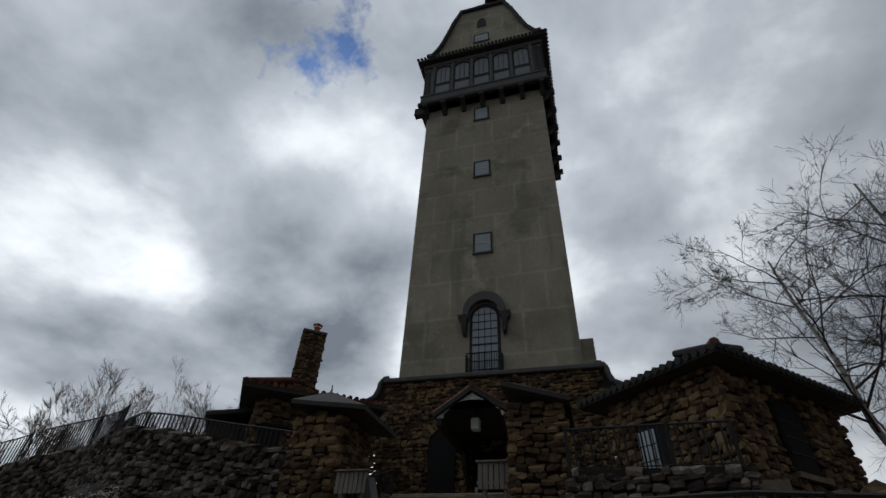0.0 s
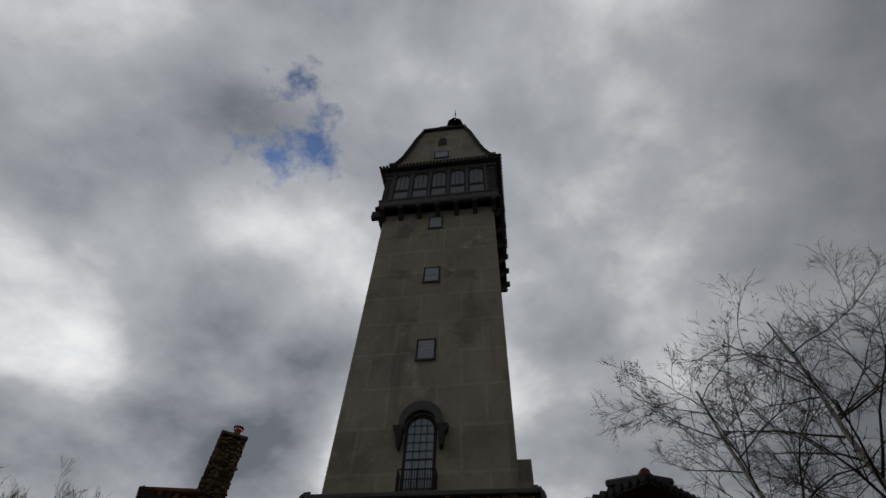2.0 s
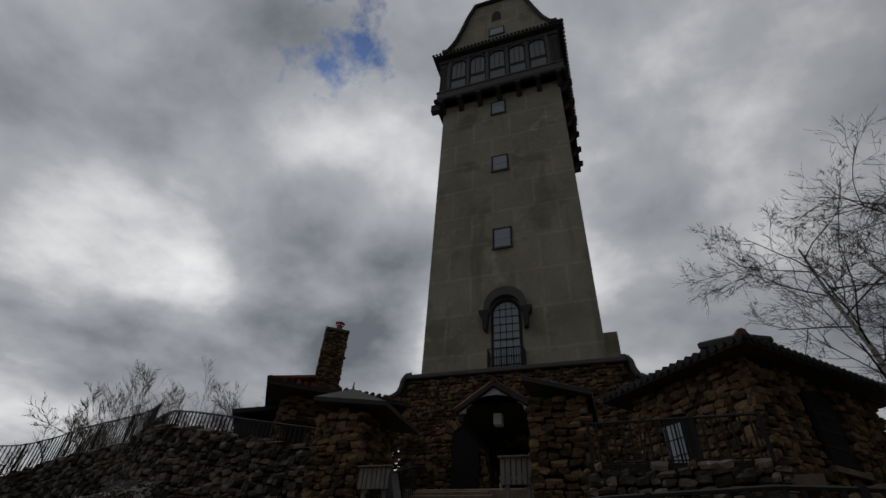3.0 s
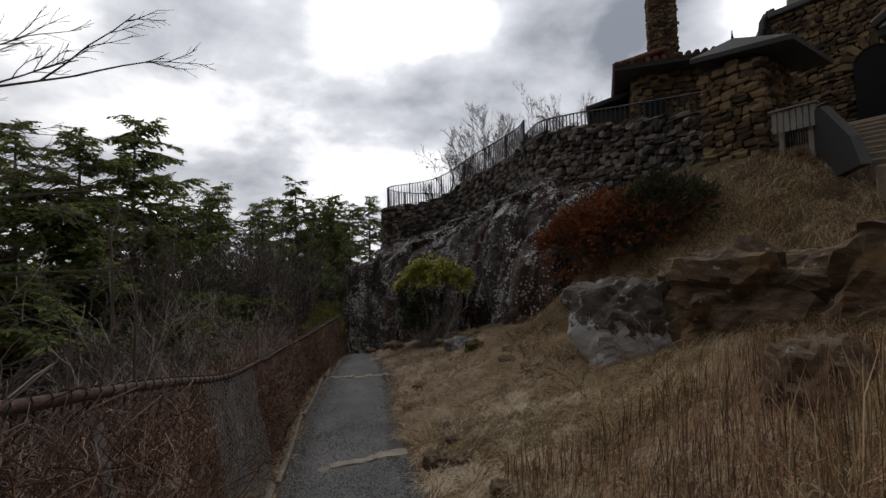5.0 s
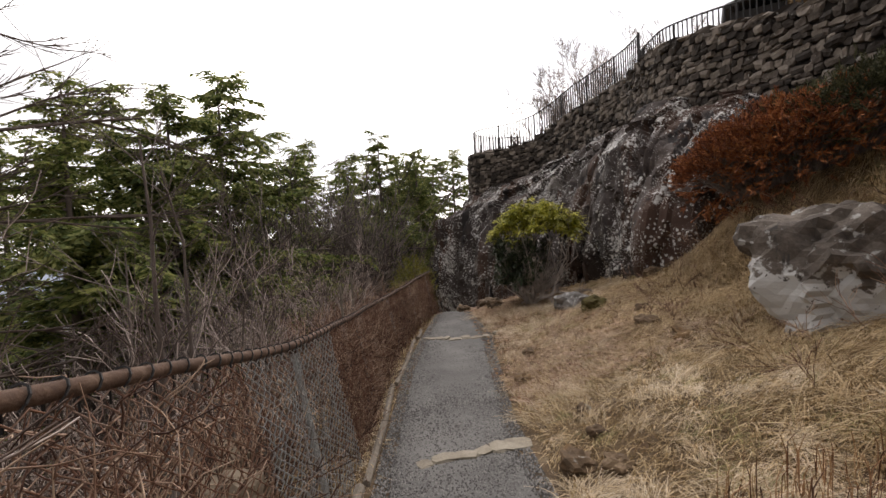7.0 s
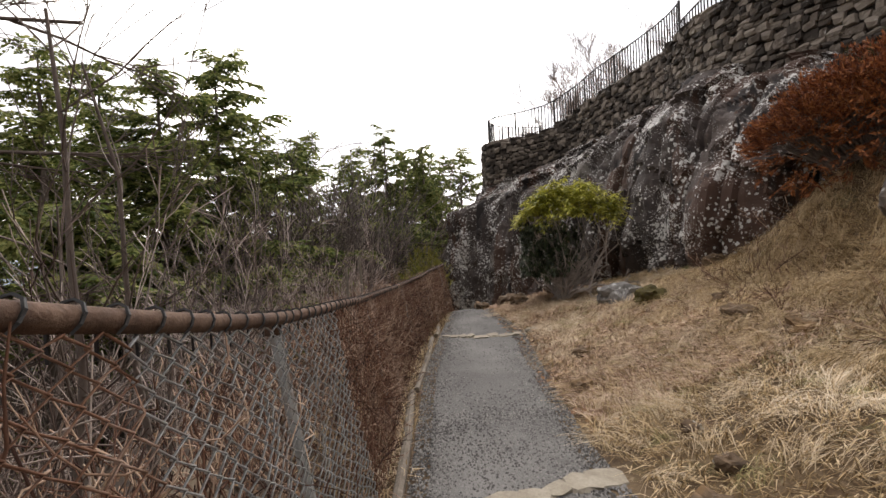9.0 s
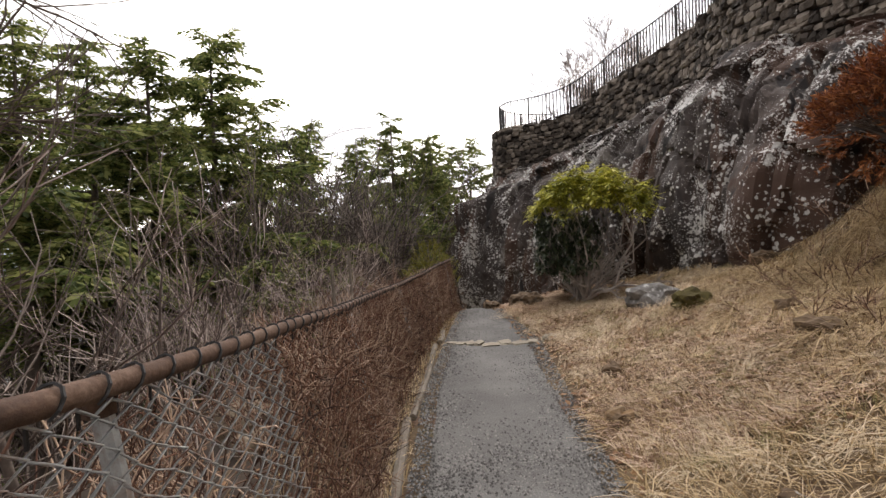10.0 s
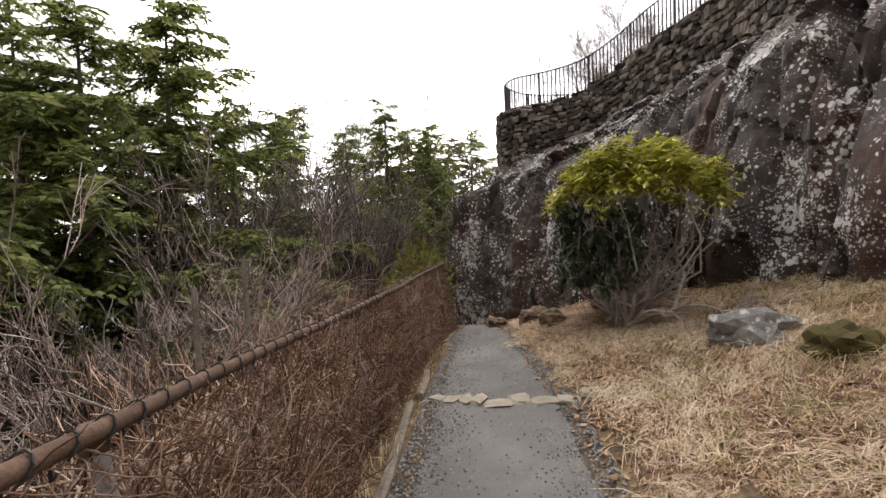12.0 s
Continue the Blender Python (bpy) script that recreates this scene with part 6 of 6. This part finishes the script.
def rhododendron():
    x, y = -12.1, 5.95
    z = ground_z(x, y)
    t = empty("rhododendron", "rhododendron with yellow-green drooping leaves over bare grey stems", "shrub", (x, y, z))
    rnd = random.Random(4)
    w, top, low = Wood(5), Leaves(), Leaves()
    # a few gnarled stems from one root, forking into a tangle
    for k in range(9):
        an = k * math.tau / 9 + rnd.uniform(-0.3, 0.3)
        d = Vector((math.cos(an) * 1.25, math.sin(an) * 0.9 + 0.15, rnd.uniform(0.45, 1.05)))
        grow(w, rnd, Vector((rnd.gauss(0, 0.07), rnd.gauss(0, 0.07), -0.05)), d, rnd.uniform(0.8, 1.05), rnd.uniform(0.036, 0.05), 4, 0.26, 0.09, (2, 4), 0.7, 0.6, 0.006)
    for k in range(26):
        an = rnd.uniform(0, math.tau)
        rad = math.sqrt(rnd.random())
        goal = Vector((math.cos(an) * 1.1 * rad + 0.05, math.sin(an) * 0.85 * rad + 0.25, 2.15 - 0.5 * rad ** 2 + rnd.uniform(-0.22, 0.1)))
        knee = Vector((goal.x * 0.98 + rnd.gauss(0, 0.2), goal.y * 0.95 + rnd.gauss(0, 0.2), goal.z * rnd.uniform(0.35, 0.6)))
        pts = [Vector((rnd.gauss(0, 0.1), rnd.gauss(0, 0.1), 0)), knee * 0.45 + Vector((rnd.gauss(0, 0.12), rnd.gauss(0, 0.12), 0)), knee, knee.lerp(goal, 0.5) + Vector((rnd.gauss(0, 0.12), rnd.gauss(0, 0.12), 0)), goal]
        w.limb(pts, 0.018, 0.007)
    for _ in range(760):
        an = rnd.uniform(0, math.tau)
        rad = math.sqrt(rnd.random()) * rnd.uniform(0.9, 1.06)
        c = Vector((math.cos(an) * 1.15 * rad - 0.05, math.sin(an) * 0.95 * rad + 0.25, 2.22 - 0.5 * rad ** 2 + rnd.uniform(-0.26, 0.04) + 0.13 * math.sin(an * 5 + rad * 4)))
        for q in range(rnd.randint(10, 14)):
            a = q * 2.4 + rnd.random()
            d = Vector((math.cos(a), math.sin(a), rnd.uniform(-0.75, 0.25)))
            top.leaf(c + d * 0.015, d, Vector((0, 0, 1)), rnd.uniform(0.10, 0.17), rnd.uniform(0.034, 0.05))
    # leaves low in the tangle, coloured dark for the shade there
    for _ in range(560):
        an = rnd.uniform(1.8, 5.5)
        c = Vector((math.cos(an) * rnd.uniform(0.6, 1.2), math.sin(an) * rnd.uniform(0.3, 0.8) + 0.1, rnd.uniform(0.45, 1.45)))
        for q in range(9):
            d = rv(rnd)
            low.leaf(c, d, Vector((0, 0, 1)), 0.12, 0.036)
    tagged(w.make("branching_stem", M_STEM, t), kind="stuff")
    top.make("crown", M_YLEAF, t)
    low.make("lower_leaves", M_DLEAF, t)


rhododendron()


def juniper():
    t = empty("juniper_bush", "spreading juniper turned rust red with an olive upper end", "shrub", (-7.3, 7.45, 0.5))
    rnd = random.Random(6)
    red, green = Leaves(), Leaves()
    w = Wood(3)
    for k in range(3300):
        f = rnd.random()
        # the mass leans from a low far end to a high near end against the slope
        ax = Vector((-1.25 + 2.3 * f, -0.35 + 0.6 * f, 0.40 + 0.75 * f))
        r = 1.15 * (0.55 + 0.45 * math.sin(math.pi * (0.12 + 0.80 * f)))
        d = rv(rnd)
        d.z = abs(d.z) if rnd.random() < 0.72 else d.z
        d.normalize()
        lump = 0.78 + 0.30 * noise.noise((ax + d * r) * 2.1)
        c = ax + Vector((d.x * r, d.y * r * 0.85, d.z * r * 0.8)) * lump * rnd.uniform(0.75, 1.02)
        tgt = green if f + 0.18 * d.z + rnd.gauss(0, 0.08) > 0.78 else red
        dd = (d + Vector((rnd.gauss(0, 0.5), rnd.gauss(0, 0.5), 0.25)))
        sl = rnd.uniform(0.10, 0.2)
        acr = dd.cross(rv(rnd)).normalized()
        for q in range(9):
            g = c + dd.normalized() * sl * q / 9
            for s in (-1, 1):
                tgt.leaf(g, dd.normalized() + acr * s * rnd.uniform(0.4, 1.0) + rv(rnd) * 0.3, rv(rnd), rnd.uniform(0.045, 0.09), 0.016)
        if k % 6 == 0:
            w.limb([ax * 0.7 + Vector((0, 0, -0.2)), ax.lerp(c, 0.5), c], 0.012, 0.004)
    w.limb([Vector((0.3, 0.3, -0.6)), Vector((0.1, 0.1, 0.3)), Vector((-0.6, -0.1, 0.5))], 0.05, 0.02)
    tagged(w.make("branching_stem", M_BARK, t), kind="stuff")
    red.make("red_sprays", M_RUSTBUSH, t)
    green.make("olive_sprays", M_OLIVE, t)


juniper()


def low_bush(place, size, seed, label, mat):
    t = empty("low_bush", label, "shrub", place)
    rnd = random.Random(seed)
    lv, w = Leaves(), Wood(3)
    for k in range(420):
        d = rv(rnd)
        d.z = abs(d.z)
        c = Vector((d.x * size[0], d.y * size[1], d.z * size[2])) * rnd.uniform(0.5, 1.0) * (0.85 + 0.3 * noise.noise(d * 2.5))
        dd = d + Vector((0, 0, 0.6)) + rv(rnd) * 0.5
        for q in range(12):
            lv.leaf(c + dd.normalized() * 0.16 * q / 12, dd + rv(rnd) * 1.1, rv(rnd), rnd.uniform(0.05, 0.1), 0.012)
        if k % 10 == 0:
            w.limb([Vector((0, 0, -0.3)), c * 0.5, c], 0.012, 0.004)
    tagged(w.make("branching_stem", M_BARK, t), kind="stuff")
    lv.make("foliage", mat, t)


M_OLIVELIGHT = material("yellow_olive_needles", [(0.08, 0.085, 0.012), (0.19, 0.18, 0.026), (0.30, 0.27, 0.045)], 2.0, 0.8, bump=0, fine=8, per_piece=0.4)
low_bush((-15.6, 4.5, -1.35), (0.7, 0.7, 1.2), 3, "small yellow-olive pine bush beyond the fence end", M_OLIVELIGHT)


# ---------------------------------------------------------------- dry grass and litter
def blades(name, label, count, area, length, lie, width, seed, mat, clump=0.0, keep=None):
    """Dead grass: thin two-piece blades, from lying to upright."""
    rnd = random.Random(seed)
    vs, fs = [], []
    made = 0
    while made < count:
        u, v = rnd.uniform(*area[0]), rnd.uniform(*area[1])
        p = xy(u, v)
        if keep and not keep(u, v, p):
            continue
        z = ground_z(p.x, p.y)
        g = noise.noise(Vector((p.x * 0.9, p.y * 0.9, 3.0)))
        ln = rnd.uniform(*length) * (1 + 0.35 * g)
        swirl = 2.2 * noise.noise(Vector((p.x * 0.45, p.y * 0.45, 9.0))) * math.pi + rnd.gauss(0, 0.9)
        lay = min(0.98, max(0.05, rnd.gauss(lie, 0.16)))
        hd = Vector((math.cos(swirl), math.sin(swirl), 0))
        base = Vector((p.x, p.y, z - 0.015))
        m = base + hd * ln * lay * 0.42 + Vector((0, 0, ln * (1 - lay) * 0.6 + 0.03))
        e2 = base + hd * ln * (lay * 0.95 + 0.05) + Vector((rnd.gauss(0, 0.02), rnd.gauss(0, 0.02), ln * (1 - lay) * 0.9 + 0.015))
        ez = ground_z(e2.x, e2.y) + 0.01
        e2.z = max(e2.z, ez)
        s = Vector((-hd.y, hd.x, rnd.uniform(-0.4, 0.4))) * width * rnd.uniform(0.6, 1.4)
        o = len(vs)
        vs += [base - s, base + s, m + s, m - s, e2 + s * 0.25, e2 - s * 0.25]
        fs += [(o, o + 1, o + 2, o + 3), (o + 3, o + 2, o + 4, o + 5)]
        made += 1
    ob = arrays(name, vs, fs, mat)
    tagged(ob, label, "grass", kind="stuff")


def off_path(u, v, p):
    return not (path_left(u) - 0.02 < v < path_right(u) + 0.06 + 0.12 * noise.noise(Vector((u * 1.5, 5, 0)))) and not (p.y > 8.2 and p.x > -2.2)


def not_cliff(u, v, p):
    return off_path(u, v, p) and v < 4.35 + max(0.0, 7.2 - u) * 1.1 and math.hypot(p.x + 5.75, p.y - 5.8) > 0.8


M_REDGRASS = material("reddish_dead_grass", [(0.19, 0.105, 0.066), (0.41, 0.265, 0.175), (0.68, 0.51, 0.385)], 1.1, 0.85, bump=0, fine=9, per_piece=0.65)
M_STALK = material("russet_standing_stalks", [(0.085, 0.038, 0.020), (0.26, 0.130, 0.066), (0.46, 0.28, 0.15)], 1.1, 0.85, bump=0, fine=9, per_piece=0.6)
blades("dry_grass", "matted straw-coloured dead grass on the slope", 62000, ((-3, 10.5), (0.9, 4.6)), (0.10, 0.30), 0.88, 0.0028, 301, M_STRAW, keep=not_cliff)
blades("dry_grass", "matted straw-coloured dead grass on the upper bank", 42000, ((-3, 7.4), (3.8, 8.2)), (0.15, 0.40), 0.82, 0.0034, 302, M_STRAW, keep=not_cliff)
blades("dry_grass", "reddish dead grass and needles beside the path", 46000, ((3.8, 11.5), (1.1, 3.5)), (0.09, 0.24), 0.9, 0.0028, 303, M_REDGRASS, keep=not_cliff)
blades("dry_grass", "straw fringe between path and fence", 7000, ((-3, 11), (-1.3, 0.15)), (0.08, 0.22), 0.6, 0.0028, 304, M_STRAW, keep=off_path)
blades("dry_grass", "tall standing straw stalks by the stair", 420, ((-2.6, -0.6), (2.55, 3.6)), (0.5, 0.95), 0.15, 0.0036, 305, M_STRAW, keep=off_path)
blades("dry_grass", "tall reddish stalks on the near bank", 5200, ((-3.2, 1.3), (1.6, 4.6)), (0.25, 0.62), 0.28, 0.0026, 306, M_STALK, keep=off_path)


def tufts(name, label, count, area, per, length, seed, mat, width=0.002, keep=None, downhill=False):
    """Long dead grass combed over in tufts."""
    rnd = random.Random(seed)
    vs, fs = [], []
    made = 0
    while made < count:
        u, v = rnd.uniform(*area[0]), rnd.uniform(*area[1])
        p0 = xy(u, v)
        if keep and not keep(u, v, p0):
            continue
        made += 1
        comb = rnd.gauss(math.atan2(-N2.y, -N2.x), 0.8) if downhill else rnd.uniform(0, math.tau)
        size = rnd.uniform(0.6, 1.25)
        for _ in range(per):
            x, y = p0.x + rnd.gauss(0, 0.07) * size, p0.y + rnd.gauss(0, 0.07) * size
            a = comb + rnd.gauss(0, 0.6)
            ln = rnd.uniform(*length) * size
            hd = Vector((math.cos(a), math.sin(a), 0))
            rise = rnd.uniform(0.06, 0.24) * ln
            pts = []
            for k in range(5):
                f = k / 4
                q = Vector((x, y, 0)) + hd * ln * f * (0.55 + 0.35 * f)
                q.z = ground_z(q.x, q.y) + rise * math.sin(min(1.0, f * 1.05) * math.pi * 0.93) + 0.008
                pts.append(q)
            s = Vector((-hd.y, hd.x, rnd.uniform(-0.4, 0.4))) * width * rnd.uniform(0.6, 1.3)
            o = len(vs)
            for k, q in enumerate(pts):
                t = 1 - 0.18 * k
                vs += [q - s * t, q + s * t]
            fs += [(o + 2 * k, o + 2 * k + 1, o + 2 * k + 3, o + 2 * k + 2) for k in range(4)]
    ob = arrays(name, vs, fs, mat)
    tagged(ob, label, "grass", kind="stuff")


M_PALESTRAW = material("bleached_straw", [(0.36, 0.27, 0.165), (0.58, 0.45, 0.30), (0.76, 0.64, 0.48)], 1.1, 0.8, bump=0, fine=9, per_piece=0.35)
M_GREENGRASS = material("faded_green_grass", [(0.16, 0.15, 0.05), (0.27, 0.25, 0.09), (0.40, 0.36, 0.16)], 1.1, 0.8, bump=0, fine=9, per_piece=0.35)
tufts("grass_tufts", "long bleached straw tufts combed over the bank", 300, ((-2.5, 9.5), (1.1, 4.6)), 60, (0.22, 0.42), 401, M_PALESTRAW, 0.0022, not_cliff)
tufts("grass_tufts", "thick bleached straw hanging down the bank below the cliff", 210, ((0.5, 7.0), (2.7, 5.6)), 60, (0.35, 0.65), 405, M_STRAW, 0.003, not_cliff, True)
tufts("grass_tufts", "long straw tufts hanging over the upper bank", 300, ((-2, 7.4), (3.6, 7.5)), 70, (0.3, 0.55), 402, M_STRAW, 0.003, not_cliff, True)
tufts("grass_tufts", "faded green grass tufts on the bank", 90, ((0, 9.0), (1.4, 4.4)), 55, (0.12, 0.28), 403, M_GREENGRASS, 0.0016, not_cliff)
tufts("grass_tufts", "straw tufts along the foot of the fence", 60, ((-3, 10.5), (-0.62, -0.42)), 45, (0.12, 0.26), 404, M_PALESTRAW, 0.0015, off_path)


def litter():
    rnd = random.Random(66)
    lv = Leaves()
    for _ in range(9000):
        if rnd.random() < 0.45:
            u, v = rnd.uniform(3.5, 12), rnd.uniform(1.0, 3.6)
        else:
            u, v = rnd.uniform(-3, 14), rnd.uniform(-6, -0.85)
        p = xy(u, v)
        q = Vector((p.x, p.y, ground_z(p.x, p.y) + rnd.uniform(0.0, 0.03)))
        a = rnd.uniform(0, math.tau)
        lv.leaf(q, Vector((math.cos(a), math.sin(a), rnd.uniform(-0.2, 0.4))), Vector((rnd.gauss(0, 0.4), rnd.gauss(0, 0.4), 1)), rnd.uniform(0.04, 0.09), rnd.uniform(0.025, 0.05))
    tagged(lv.make("leaf_litter", M_LEAF), "brown fallen leaves on the bank and slope", "leaves", kind="stuff")


litter()


def gravel():
    rnd = random.Random(67)
    vs, fs = [], []
    for _ in range(90000):
        u = rnd.uniform(-2.5, 11.0)
        l, r = path_left(u), path_right(u)
        f = rnd.random()
        edge = abs(f - 0.5) * 2
        dens = 0.5 + 0.5 * noise.noise(Vector((u * 0.8, f * 2, 1.0)))
        if rnd.random() > (0.40 if u < 4.3 else 0.03) + 0.8 * edge ** 3 + 0.9 * max(0, dens - 0.52) * (1 if u < 5.6 else 0.4):
            continue
        p = xy(u, l + (r - l) * f)
        z = ground_z(p.x, p.y) + 0.017
        s = rnd.uniform(0.005, 0.014)
        o = len(vs)
        a = rnd.uniform(0, math.tau)
        for k in range(4):
            vs.append((p.x + s * math.cos(a + k * 1.57) * rnd.uniform(0.7, 1.3), p.y + s * math.sin(a + k * 1.57) * rnd.uniform(0.7, 1.3), z - 0.004))
        vs.append((p.x, p.y, z + s * 0.7))
        fs += [(o, o + 1, o + 4), (o + 1, o + 2, o + 4), (o + 2, o + 3, o + 4), (o + 3, o, o + 4)]
    ob = arrays("gravel", vs, fs, M_GRAVEL, None, 3)
    tagged(ob, "loose grey gravel on the worn path", "gravel", kind="stuff")


M_GRAVEL = material("grey_gravel", [(0.045, 0.042, 0.039), (0.10, 0.094, 0.087), (0.20, 0.19, 0.178)], 3, 0.9, bump=0, fine=60, per_piece=0.7)
gravel()


# pale blue trail blaze painted on the rock face
rock = bpy.data.objects["cliff"].data
spot = Vector((-18.75, 7.3, -0.3))
near = min(rock.vertices, key=lambda v: (v.co - spot).length)
out = Vector((0.83, -0.55, 0.05)).normalized()
bz = B((-0.07, -0.012, -0.13), (0.07, 0.012, 0.13), None, 0.006)
bz.transform(out.to_track_quat("-Y", "Z").to_matrix().to_4x4())
blaze = part("trail_blaze", bz, M_BLUE)
blaze.location = near.co + out * 0.02
tagged(blaze, "pale blue painted trail blaze on the rock", "trail marker")
